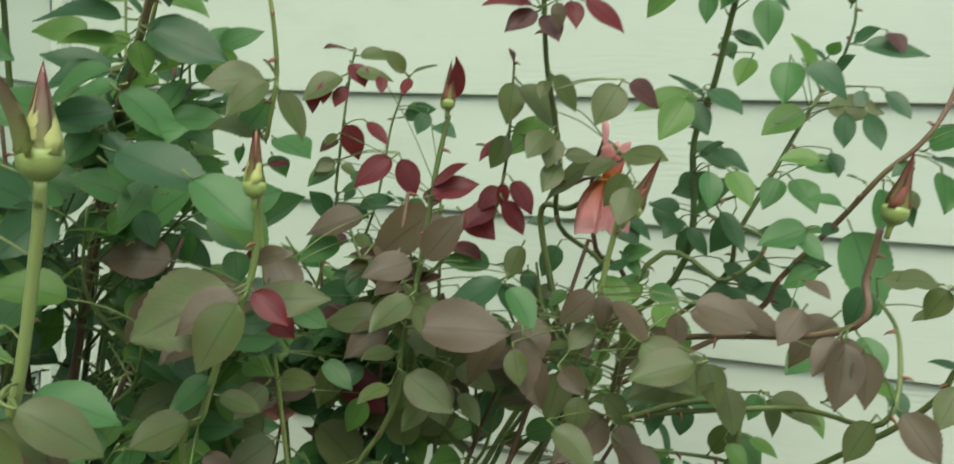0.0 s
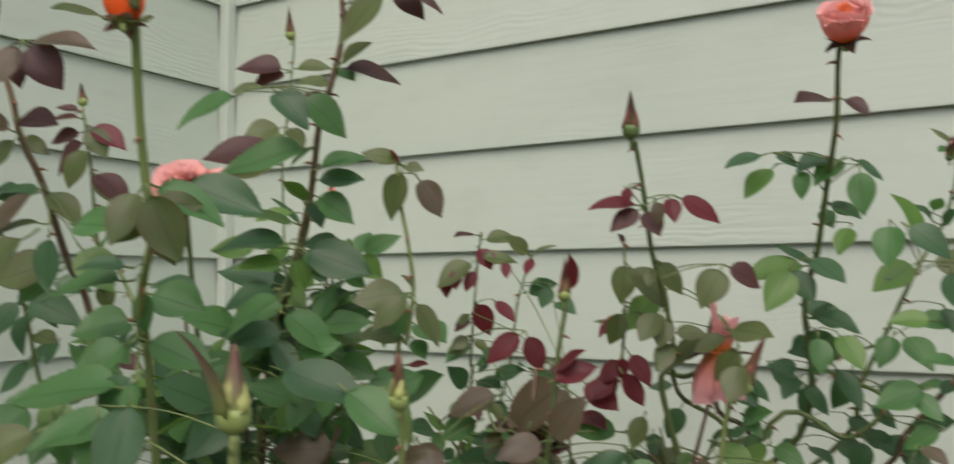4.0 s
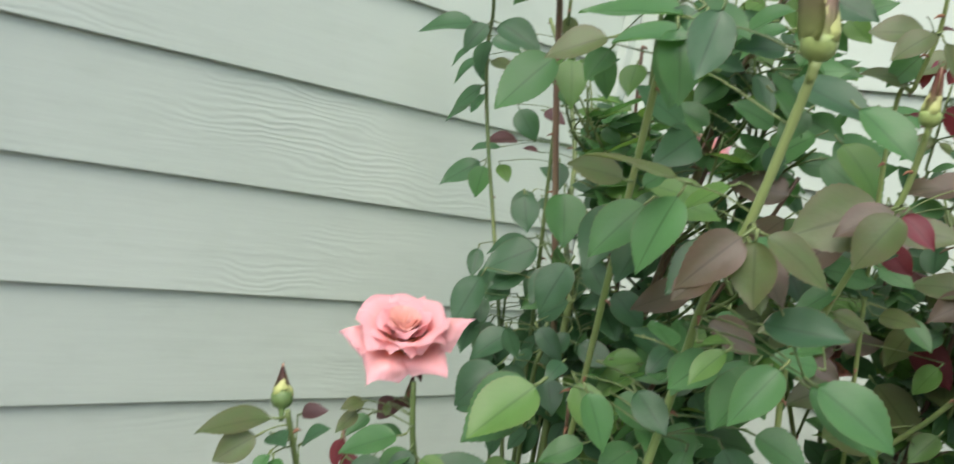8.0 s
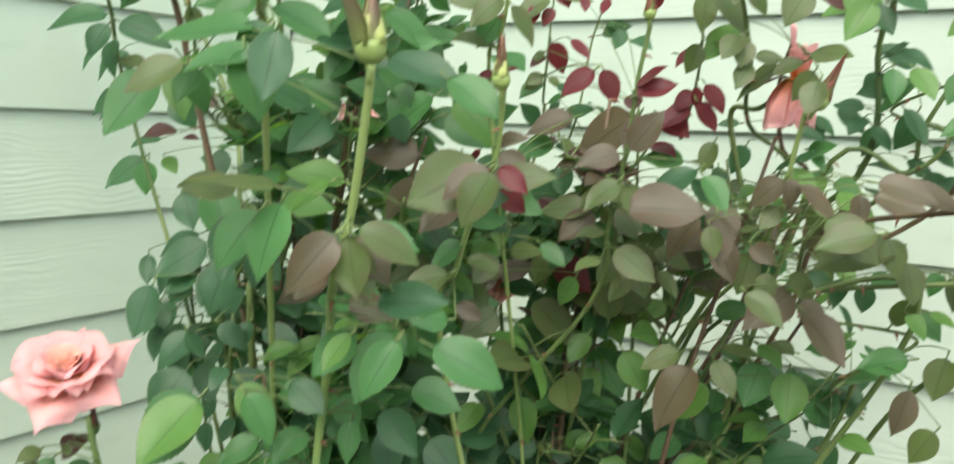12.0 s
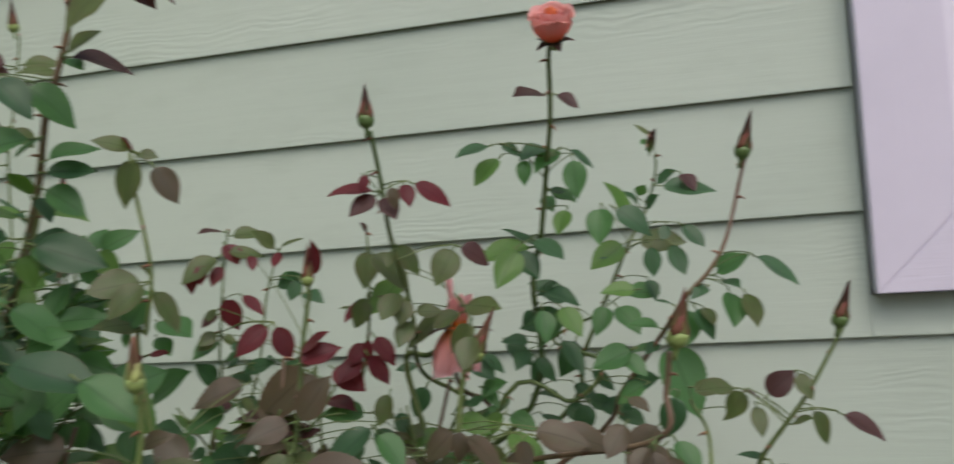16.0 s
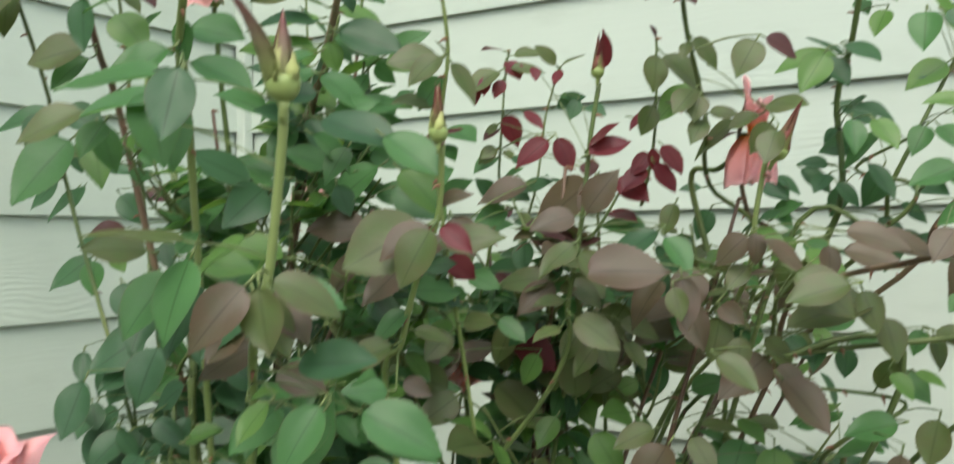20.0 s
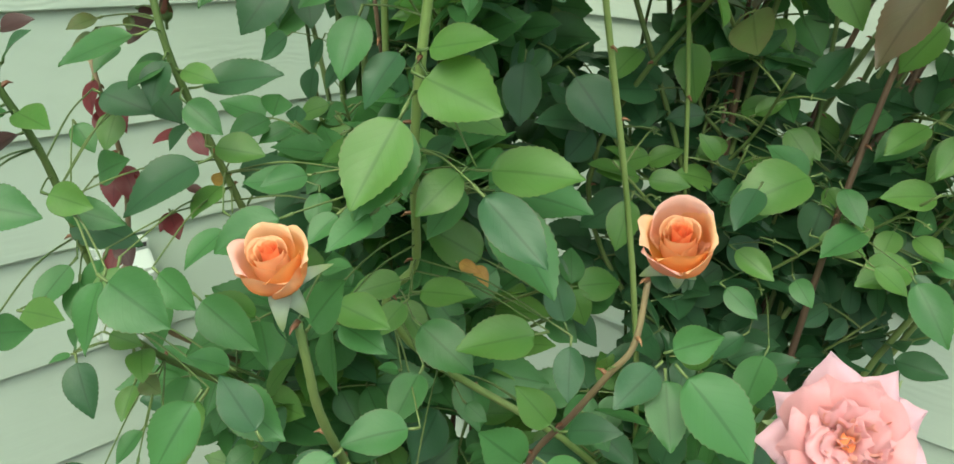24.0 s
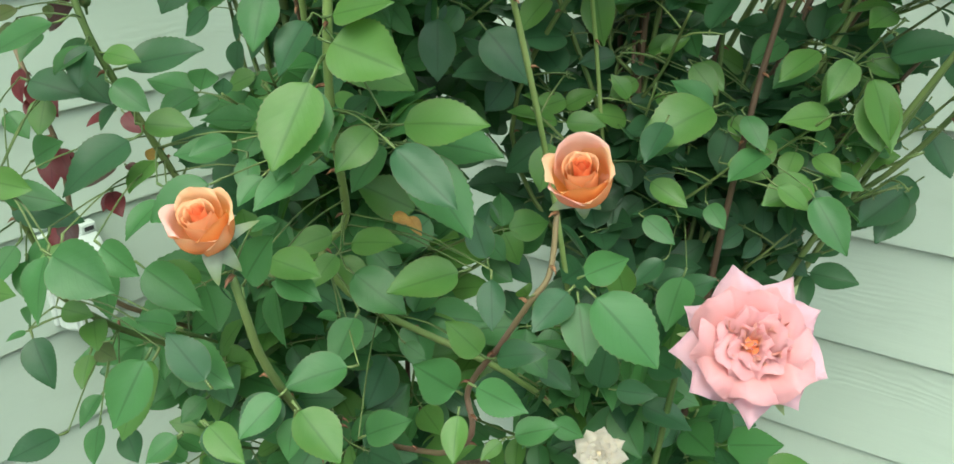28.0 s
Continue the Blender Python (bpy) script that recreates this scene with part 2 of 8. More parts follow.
PETAL = {
    "pink": petal_material("pink_petal", (1.0, 0.46, 0.10), (0.99, 0.58, 0.52), (0.99, 0.68, 0.69), 0.38),
    "pink_pale": petal_material("pale_pink_petal", (0.97, 0.48, 0.20), (0.95, 0.60, 0.62), (0.94, 0.68, 0.76)),
    "rosy": petal_material("rosy_petal", (0.95, 0.30, 0.06), (0.90, 0.45, 0.42), (0.90, 0.54, 0.57)),
    "rosy_pale": petal_material("rosy_pale_petal", (0.92, 0.40, 0.20), (0.86, 0.52, 0.54), (0.85, 0.60, 0.68)),
    "rosy_heart": petal_material("rosy_heart_petal", (1.0, 0.24, 0.03), (0.95, 0.38, 0.20), (0.88, 0.52, 0.46)),
    "salmon": petal_material("salmon_heart_petal", (1.0, 0.34, 0.05), (1.0, 0.52, 0.32), (0.98, 0.67, 0.60)),
    "peach": petal_material("peach_petal", (1.0, 0.44, 0.08), (1.0, 0.54, 0.22), (1.0, 0.70, 0.46)),
    "peach_deep": petal_material("deep_orange_petal", (1.0, 0.36, 0.05), (1.0, 0.44, 0.11), (1.0, 0.58, 0.26)),
    "peach_pink": petal_material("peach_pink_petal", (1.0, 0.50, 0.18), (1.0, 0.59, 0.40), (1.0, 0.67, 0.59)),
    "peach_core": petal_material("coral_heart_petal", (0.9, 0.06, 0.03), (1.0, 0.20, 0.08), (1.0, 0.48, 0.25)),
    "coral": petal_material("coral_petal", (0.98, 0.30, 0.12), (0.98, 0.46, 0.36), (0.97, 0.63, 0.60)),
    "orange": petal_material("bright_orange_petal", (1.0, 0.20, 0.03), (1.0, 0.26, 0.06), (1.0, 0.40, 0.18)),
    "white": petal_material("faded_cream_petal", (0.80, 0.62, 0.32), (0.80, 0.72, 0.56), (0.80, 0.75, 0.66)),
    "bud": petal_material("green_bud_tip", (0.38, 0.45, 0.15), (0.36, 0.36, 0.16), (0.40, 0.20, 0.17), 0.1),
    "crimson": petal_material("crimson_bud_petal", (0.17, 0.08, 0.045), (0.19, 0.05, 0.042), (0.14, 0.034, 0.034), 0.15),
}
# petals of one flower from its heart outwards
PETAL_SETS = {"rosy": ("rosy_heart", "rosy", "rosy", "rosy_pale"), "pink": ("salmon", "salmon", "pink", "pink_pale"), "coral": ("salmon", "coral", "coral", "coral"), "white": ("white",) * 4}
SEPAL = {
    "purple": petal_material("purple_green_sepal", (0.33, 0.40, 0.14), (0.33, 0.27, 0.18), (0.36, 0.16, 0.17), 0.1),
    "dark": petal_material("dark_maroon_sepal", (0.13, 0.18, 0.06), (0.11, 0.065, 0.045), (0.10, 0.04, 0.035), 0.1),
    "pale": petal_material("pale_silvery_sepal", (0.60, 0.66, 0.55), (0.58, 0.65, 0.52), (0.34, 0.44, 0.20), 0.25),
    "crimson": petal_material("crimson_sepal", (0.27, 0.34, 0.11), (0.25, 0.15, 0.09), (0.24, 0.07, 0.06), 0.1),
}
M_CALYX = plain_paint("pale_green_calyx", (0.24, 0.33, 0.10), 0.45, 0.15, 120)
M_CALYX_DARK = plain_paint("dark_green_calyx", (0.10, 0.17, 0.05), 0.45, 0.15, 120)


# ---------------------------------------------------------------- small makers
def mesh_of(bm, name, *mats, smooth=False):
    me = bpy.data.meshes.new(name)
    bm.to_mesh(me)
    bm.free()
    for m in mats:
        me.materials.append(m)
    if smooth:
        for p in me.polygons:
            p.use_smooth = True
    return me


def part(name, bm, material, parent, label="", smooth=False):
    ob = new(name, mesh_of(bm, name, material, smooth=smooth))
    ob.parent = parent
    return tagged(ob, label) if label else ob


def add_box(bm, x0, x1, y0, y1, z0, z1):
    v = [bm.verts.new((x, y, z)) for z in (z0, z1) for y in (y0, y1) for x in (x0, x1)]
    for f in ((0, 2, 3, 1), (4, 5, 7, 6), (0, 1, 5, 4), (2, 6, 7, 3), (0, 4, 6, 2), (1, 3, 7, 5)):
        bm.faces.new([v[i] for i in f])
    return v


def box(x0, x1, y0, y1, z0, z1, bevel=0.0):
    bm = bmesh.new()
    add_box(bm, x0, x1, y0, y1, z0, z1)
    if bevel:
        bmesh.ops.bevel(bm, geom=bm.edges[:], offset=bevel, segments=2, affect="EDGES", profile=0.6)
    return bm


def prism(outline, y0, y1, bevel=0.0):
    """An outline in x and z, pushed from y0 to y1."""
    bm = bmesh.new()
    a = [bm.verts.new((x, y0, z)) for x, z in outline]
    b = [bm.verts.new((x, y1, z)) for x, z in outline]
    n = len(outline)
    bm.faces.new(a), bm.faces.new(b[::-1])
    for i in range(n):
        bm.faces.new((a[i], b[i], b[(i + 1) % n], a[(i + 1) % n]))
    bmesh.ops.recalc_face_normals(bm, faces=bm.faces[:])
    if bevel:
        bmesh.ops.bevel(bm, geom=bm.edges[:], offset=bevel, segments=2, affect="EDGES")
    return bm


def spline(points, steps):
    """A smooth line through a few points."""
    p = [Vector(q) for q in points]
    p = [2 * p[0] - p[1], *p, 2 * p[-1] - p[-2]]
    out = []
    for i in range(1, len(p) - 2):
        for s in range(steps):
            t = s / steps
            a, b, c, d = p[i - 1 : i + 3]
            out.append(0.5 * (2 * b + (c - a) * t + (2 * a - 5 * b + 4 * c - d) * t * t + (3 * b - a - 3 * c + d) * t ** 3))
    return [*out, p[-2]]


def add_tube(bm, line, r0, r1, sides=7, slot=0, wobble=0.0):
    """A closed, tapering tube along a line."""
    rings, ref = [], Vector((0.31, 0.95, 0.1))
    for i, q in enumerate(line):
        way = (line[min(i + 1, len(line) - 1)] - line[max(i - 1, 0)]).normalized()
        u = way.cross(ref).normalized()
        v = way.cross(u)
        r = r0 + (r1 - r0) * i / (len(line) - 1)
        r *= 1 + wobble * math.sin(i * 2.4)
        rings.append([bm.verts.new(q + r * (math.cos(a) * u + math.sin(a) * v)) for a in (2 * math.pi * k / sides for k in range(sides))])
    for a, b in zip(rings, rings[1:]):
        for k in range(sides):
            f = bm.faces.new((a[k], a[(k + 1) % sides], b[(k + 1) % sides], b[k]))
            f.material_index, f.smooth = slot, True
    bm.faces.new(rings[0][::-1]).material_index = slot
    bm.faces.new(rings[-1]).material_index = slot


# ---------------------------------------------------------------- the two walls and the ground
GROUND = -0.32
COURSE, FIRST, LAPS = 0.178, 1.45 - 10 * 0.178, 19
WALL_TOP = FIRST + LAPS * COURSE
bm = bmesh.new()
add_box(bm, -60, 60, -60, 60, GROUND - 0.3, GROUND)
M_SOIL = Mat("mulch_and_soil", 0.9, 0.2)
M_SOIL.colour(M_SOIL.ramp(M_SOIL.noise(45, 5), (0.35, (0.035, 0.025, 0.018)), (0.7, (0.12, 0.085, 0.055))))
M_SOIL.bump(M_SOIL.noise(60, 5), 0.8, 0.02)
tagged(new("ground", mesh_of(bm, "ground", M_SOIL.m)), "dark brown garden soil with mulch below the roses", "ground", kind="structure")

WIN_X0, WIN_X1, WIN_Z0, WIN_Z1, TRIM = 1.631, 2.66, 1.153, 2.18, 0.113
wall_n = new("wall_north", mesh_of(box(0.0, WIN_X0 + 0.05, 0.022, 0.16, GROUND, WALL_TOP), "wall_north", M_SIDING))
tagged(wall_n, "pale green painted lap siding house wall with a window", "wall", kind="structure")
for nm, b in (("wall_under_window", (WIN_X0 + 0.05, WIN_X1 - 0.05, 0.022, 0.16, GROUND, WIN_Z0 + 0.05)), ("wall_over_window", (WIN_X0 + 0.05, WIN_X1 - 0.05, 0.022, 0.16, WIN_Z1 - 0.05, WALL_TOP)), ("wall_beyond_window", (WIN_X1 - 0.05, 6.0, 0.022, 0.16, GROUND, WALL_TOP))):
    part(nm, box(*b), M_SIDING, wall_n)
wall_w = new("wall_west", mesh_of(box(-0.16, -0.022, -7.0, 0.16, GROUND, WALL_TOP), "wall_west", M_SIDING))
tagged(wall_w, "pale green painted lap siding wall of the house wing", "wall", kind="structure")


def lap_board(length, tall=COURSE + 0.004):
    """One siding board along x: thick at its lower edge, thin at the top, its lower edge in the plane y = 0."""
    bm = bmesh.new()
    n = max(2, int(length / 0.35))
    sec = ((0.0, 0.0), (0.0010, -0.0015), (0.0086, -0.0015), (0.0135, tall), (0.0090, tall), (0.0, 0.002))
    rows = []
    for i in range(n + 1):
        x = length * i / n
        sag = 0.0009 * math.sin(i * 1.7) if 0 < i < n else 0
        rows.append([bm.verts.new((x, y, z + sag)) for y, z in sec])
    for a, b in zip(rows, rows[1:]):
        for k in range(len(sec)):
            # face 1, the underside, takes the material with the shade in its colour
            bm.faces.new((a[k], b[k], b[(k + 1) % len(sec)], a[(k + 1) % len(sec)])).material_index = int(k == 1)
    bm.faces.new(rows[0]), bm.faces.new(rows[-1][::-1])
    bmesh.ops.recalc_face_normals(bm, faces=bm.faces[:])
    return bm


board_full = mesh_of(lap_board(6.0 - 0.02), "siding_board", M_SIDING, M_EDGE_SHADE)
board_stub = mesh_of(lap_board(WIN_X0 - 0.026), "siding_board", M_SIDING, M_EDGE_SHADE)
board_far = mesh_of(lap_board(6.0 - WIN_X1 - 0.006), "siding_board", M_SIDING, M_EDGE_SHADE)
board_west = mesh_of(lap_board(1.235), "siding_board", M_SIDING, M_EDGE_SHADE)
board_west_far = mesh_of(lap_board(4.5), "siding_board", M_SIDING, M_EDGE_SHADE)
for k in range(LAPS):
    z = FIRST + k * COURSE + random.uniform(-0.0015, 0.0015)
    beside = WIN_Z0 - 0.17 < z < WIN_Z1 - 0.01
    for me, x in ((board_stub, 0.02), (board_far, WIN_X1 + 0.006)) if beside else ((board_full, 0.02),):
        b = new("siding_board", me)
        b.matrix_world, b.parent = pose(x, 0, z), wall_n
    for me, y in ((board_west, -1.255), (board_west_far, -6.9)):
        b = new("siding_board", me)
        b.matrix_world, b.parent = pose(0, y, z, 0, 0, 90), wall_w
short = new("siding_board", mesh_of(lap_board(WIN_X1 - WIN_X0 + 0.01, 0.057), "siding_board", M_SIDING, M_EDGE_SHADE))
short.matrix_world, short.parent = pose(WIN_X0 - 0.005, 0.0003, FIRST + 8 * COURSE), wall_n
corner_post = part("corner_board", box(-0.004, 0.021, -0.021, 0.004, GROUND, WALL_TOP, 0.003), M_CORNER, None)
tagged(corner_post, "pale green painted inside corner strip with caulk", "corner strip", kind="structure")

# ---------------------------------------------------------------- window in the north wall
win = tagged(new("window_1"), "white framed window with peeling paint on its sill trim", "window", kind="structure")
win.matrix_world = pose(WIN_X0, 0, WIN_Z0)
W, H, T = WIN_X1 - WIN_X0, WIN_Z1 - WIN_Z0, TRIM
P0, P1 = -0.030, 0.018
part("bottom_casing", prism(((0, 0), (W, 0), (W - T, T), (T, T)), P0, P1, 0.0015), M_TRIM, win, "white wooden casing with cracked, peeling paint")
part("top_casing", prism(((0, H), (T, H - T), (W - T, H - T), (W, H)), P0, P1, 0.0015), M_TRIM, win)
part("side_casing", prism(((0, 0), (T, T), (T, H - T), (0, H)), P0 - 0.0006, P1, 0.0015), M_TRIM_UP, win)
part("side_casing", prism(((W, 0), (W, H), (W - T, H - T), (W - T, T)), P0 - 0.0006, P1, 0.0015), M_TRIM_UP, win)
# vinyl frame inside the casing
for x0, x1, z0, z1 in ((T, T + 0.052, T + 0.022, H - T), (W - T - 0.052, W - T, T + 0.022, H - T), (T + 0.052, W - T - 0.052, H - T - 0.05, H - T)):
    part("window_frame", box(x0, x1, -0.016, 0.09, z0, z1, 0.003), M_VINYL, win)
part("window_sill", box(T + 0.002, W - T - 0.002, -0.024, 0.09, T + 0.002, T + 0.021, 0.002), M_VINYL, win)
part("sill_gap", box(T + 0.052, W - T - 0.052, -0.004, 0.09, T + 0.0215, T + 0.0244), M_DARK, win)
S0, S1 = T + 0.055, W - T - 0.055
Z0, Z1 = T + 0.0245, H - T - 0.052
for o in (((S0, Z0), (S1, Z0), (S1 - 0.028, Z0 + 0.05), (S0 + 0.028, Z0 + 0.05)), ((S0, Z1), (S0 + 0.028, Z1 - 0.04), (S1 - 0.028, Z1 - 0.04), (S1, Z1)), ((S0, Z0), (S0 + 0.028, Z0 + 0.05), (S0 + 0.028, Z1 - 0.04), (S0, Z1)), ((S1, Z0), (S1, Z1), (S1 - 0.028, Z1 - 0.04), (S1 - 0.028, Z0 + 0.05))):
    part("sash", prism(o, 0.004, 0.05, 0.0015), M_VINYL, win)
M_GLASS = Mat("window_glass", 0.03, 0.5)
# pale blotches in the base colour stand in for mirrored sky and trees
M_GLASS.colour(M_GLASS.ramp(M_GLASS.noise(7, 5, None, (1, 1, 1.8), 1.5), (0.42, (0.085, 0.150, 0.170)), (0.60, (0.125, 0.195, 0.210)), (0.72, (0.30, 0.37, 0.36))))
M_GLASS.p.inputs["Coat Weight"].default_value = 0.5
M_GLASS.bump(M_GLASS.noise(5, 2), 0.03, 0.01)
part("pane", box(S0 + 0.027, S1 - 0.027, 0.018, 0.024, Z0 + 0.049, Z1 - 0.039), M_GLASS.m, win, "glass pane with blotches of mirrored sky and trees put into its colour")


def flake(w, h, seed):
    """A bare patch with a torn outline, a paint film's thickness."""
    rnd = random.Random(seed)
    n = 26
    o = []
    for i in range(n):
        a = 2 * math.pi * i / n
        r = 0.72 + 0.4 * rnd.random()
        o.append((w * r * math.cos(a), h * r * math.sin(a)))
    return prism(o, -0.0008, 0.001)


for x, z, w, h, sd in ((0.185, 0.094, 0.03, 0.009, 3), (0.165, 0.081, 0.032, 0.006, 4), (0.235, 0.110, 0.012, 0.002, 6), (0.30, 0.109, 0.02, 0.003, 7), (0.37, 0.108, 0.018, 0.004, 8)):
    b = part("bare_patch", flake(w, h, sd), M_BARE, win, "bare grey wood where paint has peeled")
    b.matrix_local = pose(x, P0 - 0.0005, z)

# white casing of a second opening in the west wall
door = tagged(new("window_2"), "white painted casing at the edge of another opening", "window", kind="structure")
door.matrix_world = pose(0, -1.258, 0)
part("side_casing", box(-0.01, 0.030, -0.115, 0, 0.30, 2.25, 0.002), M_TRIM_UP, door)
part("inner_frame", box(-0.01, 0.018, -0.17, -0.116, 0.30, 2.25, 0.003), M_VINYL, door)

# weatherproof outlet cover on the west wall
outlet = tagged(new("outlet_cover"), "pale grey plastic weatherproof outlet cover on the siding", "outlet cover")
outlet.matrix_world = pose(0.0, -0.645, 0.292)
bm = bmesh.new()
prof = ((-0.043, -0.08), (0.043, -0.08), (0.043, 0.075), (-0.043, 0.075))
prof_in = ((-0.036, -0.074), (0.036, -0.074), (0.034, 0.045), (-0.034, 0.045))
a = [bm.verts.new((0.004, y, z)) for y, z in prof]
b = [bm.verts.new((0.024, y, z)) for y, z in prof]
c = [bm.verts.new((0.058, y, z)) for y, z in prof_in]
for p, q in ((a, b), (b, c)):
    for k in range(4):
        bm.faces.new((p[k], p[(k + 1) % 4], q[(k + 1) % 4], q[k]))
bm.faces.new(c), bm.faces.new(a[::-1])
bmesh.ops.recalc_face_normals(bm, faces=bm.faces[:])
bmesh.ops.bevel(bm, geom=bm.edges[:], offset=0.005, segments=2, affect="EDGES")
part("cover", bm, M_BOX, outlet, smooth=False)
part("backplate", box(-0.008, 0.008, -0.048, 0.048, -0.075, 0.083, 0.003), M_BOX, outlet)
for y in (-0.028, 0.026):
    part("hinge", box(0.008, 0.030, y - 0.014, y + 0.014, 0.070, 0.088, 0.004), M_BOX, outlet)
    part("hinge_slot", box(0.0305, 0.0312, y - 0.008, y + 0.008, 0.076, 0.083), M_DARK, outlet)


# ---------------------------------------------------------------- rose leaves, canes, buds and flowers
def leaf_mesh(tint, seed):
    """A serrated leaflet, one unit long along y, creased at its midrib and bent a little."""
    rnd = random.Random(seed)
    n, bm = 26, bmesh.new()
    uv = bm.loops.layers.uv.new()
    wide, fold, droop, twist = rnd.uniform(0.29, 0.355), rnd.uniform(0.08, 0.36), rnd.uniform(0.02, 0.30), rnd.uniform(-0.30, 0.30)
    ph, low, tipped = rnd.uniform(0, 6), rnd.uniform(0.72, 0.84), rnd.uniform(0.45, 0.75)
    cols = (-1, -0.55, 0, 0.55, 1)
    rows, runs = [], {}
    for i in range(n + 1):
        y = i / n
        w = wide * max(0.0, math.sin(math.pi * min(1.0, y ** low))) ** 0.68 * (1 - tipped * y ** 6)
        row = []
        for s in cols:
            x, yy = s * w, y
            if abs(s) == 1 and 0 < i < n:
                x *= 1.030 if i % 2 else 0.985
                yy += 0.010 if i % 2 else -0.004
            z = fold * abs(x) - droop * y * y + twist * x * y + 0.022 * math.sin(ph + 7 * y + 3 * s) * abs(s)
            v = bm.verts.new((x, yy, z))
            runs[v] = (s / 2 + 0.5, y)
            row.append(v)
        rows.append(row)
    for a, b in zip(rows, rows[1:]):
        for j in range(4):
            f = bm.faces.new((a[j], a[j + 1], b[j + 1], b[j]))
            for lp in f.loops:
                lp[uv].uv = runs[lp.vert]
    bmesh.ops.remove_doubles(bm, verts=bm.verts[:], dist=1e-5)
    return mesh_of(bm, "leaf", LEAF[tint], smooth=True)


LEAVES = {tint: [leaf_mesh(tint, 40 * i + k) for k in range(7)] for i, tint in enumerate(LEAF)}
OUT = Vector((0.30, -0.62, 0.72)).normalized()
BLENDS = {"green": ("green", "green", "green", "light", "dark"), "dusk": ("green", "olive", "olive", "light", "light", "bronze"), "wineish": ("wine", "wine", "bronze", "olive"), "redish": ("red", "red", "wine")}
rng = random.Random(11)


def rose_bush(x, y, label):
    ob = tagged(new("rose_bush"), label, "rose bush", "rose bushes in the corner")
    ob.matrix_world = pose(x, y, GROUND)
    return ob


OUTER = []      # where the outer leaves hang


def covers(q):
    """Whether a leaf at q would hide one of the outer leaves from the garden side."""
    look_in = (Vector((1.37, -1.33, 1.05)) - q).normalized()
    for h in OUTER:
        rel = h - q
        run = rel.dot(look_in)
        if -0.5 < run < 0.010 and (rel - run * look_in).length < 0.030:
            return True
    return False


class Cane:
    """One cane of a bush: a thorny tube along a few points, with its leaf stalks; its leaves hang on it as parts."""

    def __init__(self, bush, points, r0=0.005, r1=0.0022, mat=M_STEM, thorns=True):
        self.bm, self.bush, self.inside, self.behind = bmesh.new(), bush, False, False
        self.ob = new("cane", bpy.data.meshes.new("cane"))
        for m in (mat, M_THORN, M_STEM):
            self.ob.data.materials.append(m)
        self.ob.parent = bush
        self.ob.matrix_parent_inverse = bush.matrix_world.inverted()
        self.line = spline(points, 7)
        add_tube(self.bm, self.line, r0, r1, 7, 0, 0.05)
        if thorns:
            run = 0.0
            for a, b in zip(self.line, self.line[1:]):
                run += (b - a).length
                if run > 0.03 and rng.random() < 0.6:
                    run = 0
                    side = Vector((rng.uniform(-1, 1), rng.uniform(-1, 1), -0.2))
                    side = (side - side.project(b - a)).normalized()
                    add_tube(self.bm, [b, b + side * (r0 + 0.003), b + side * (r0 + 0.0062) - Vector((0, 0, 0.0022))], 0.0021, 0.0002, 5, 1)

    def stalk(self, line, r0=0.0011, r1=0.0008):
        add_tube(self.bm, line, r0, r1, 5, 2)

    def leaf(self, base, way, face, size, tint):
        way = way.normalized()
        if self.inside and covers(base + way * (0.5 * size)):
            return None
        face = (face - face.project(way)).normalized()
        ob = new("leaf", rng.choice(LEAVES[tint]))
        m = Matrix((way.cross(face), way, face)).transposed().to_4x4()
        ob.matrix_world = Matrix.Translation(base) @ m @ Matrix.Diagonal((size * rng.uniform(0.9, 1.12), size, size, 1))
        ob.parent = self.ob
        return ob

    def spray(self, base, tip, n=5, tint="green", size=0.0, roll=0.0, face=None):
        """A compound leaf from its foot on the cane to the tip of its end leaflet."""
        base, tip = Vector(base), Vector(tip)
        way = (tip - base).normalized()
        far = (tip - base).length
        kinds = BLENDS.get(tint, (tint,))
        up = Vector(face) if face else OUT + 0.30 * Vector((rng.uniform(-1, 1), rng.uniform(-1, 1), rng.uniform(-1, 1)))
        up = (up - up.project(way)).normalized()
        up = Matrix.Rotation(radians(roll), 3, way) @ up
        side = way.cross(up)
        if n == 1:
            stub = base + way * min(0.012, far * 0.16)
            self.stalk([base, (base + stub) / 2 - up * 0.0006, stub])
            self.leaf(stub, way, up, far - (stub - base).length, rng.choice(kinds))
            return
        size = size or min(0.062, far * (0.62 if n == 3 else 0.5))
        end = tip - way * size * 0.96
        sag = up * (0.05 * far)
        line = [base, base + (end - base) * 0.4 + sag, base + (end - base) * 0.75 + sag * 0.8, end]
        self.stalk(spline(line, 3))
        self.leaf(end, way - up * rng.uniform(0, 0.15), up, size, rng.choice(kinds))
        rows = {3: (0.72,), 5: (0.42, 0.86), 7: (0.28, 0.58, 0.9)}[n]
        for row, fr in enumerate(rows):
            q = base + (end - base) * fr + sag * (0.9 if fr < 0.8 else 0.6)
            for s in (-1, 1):
                out = side * s + way * rng.uniform(0.25, 0.6) - up * rng.uniform(-0.1, 0.35)
                lean = up + side * s * rng.uniform(-0.35, 0.35)
                lo = q + out.normalized() * 0.003
                self.stalk([q, (q + lo) / 2, lo], 0.0008, 0.0007)
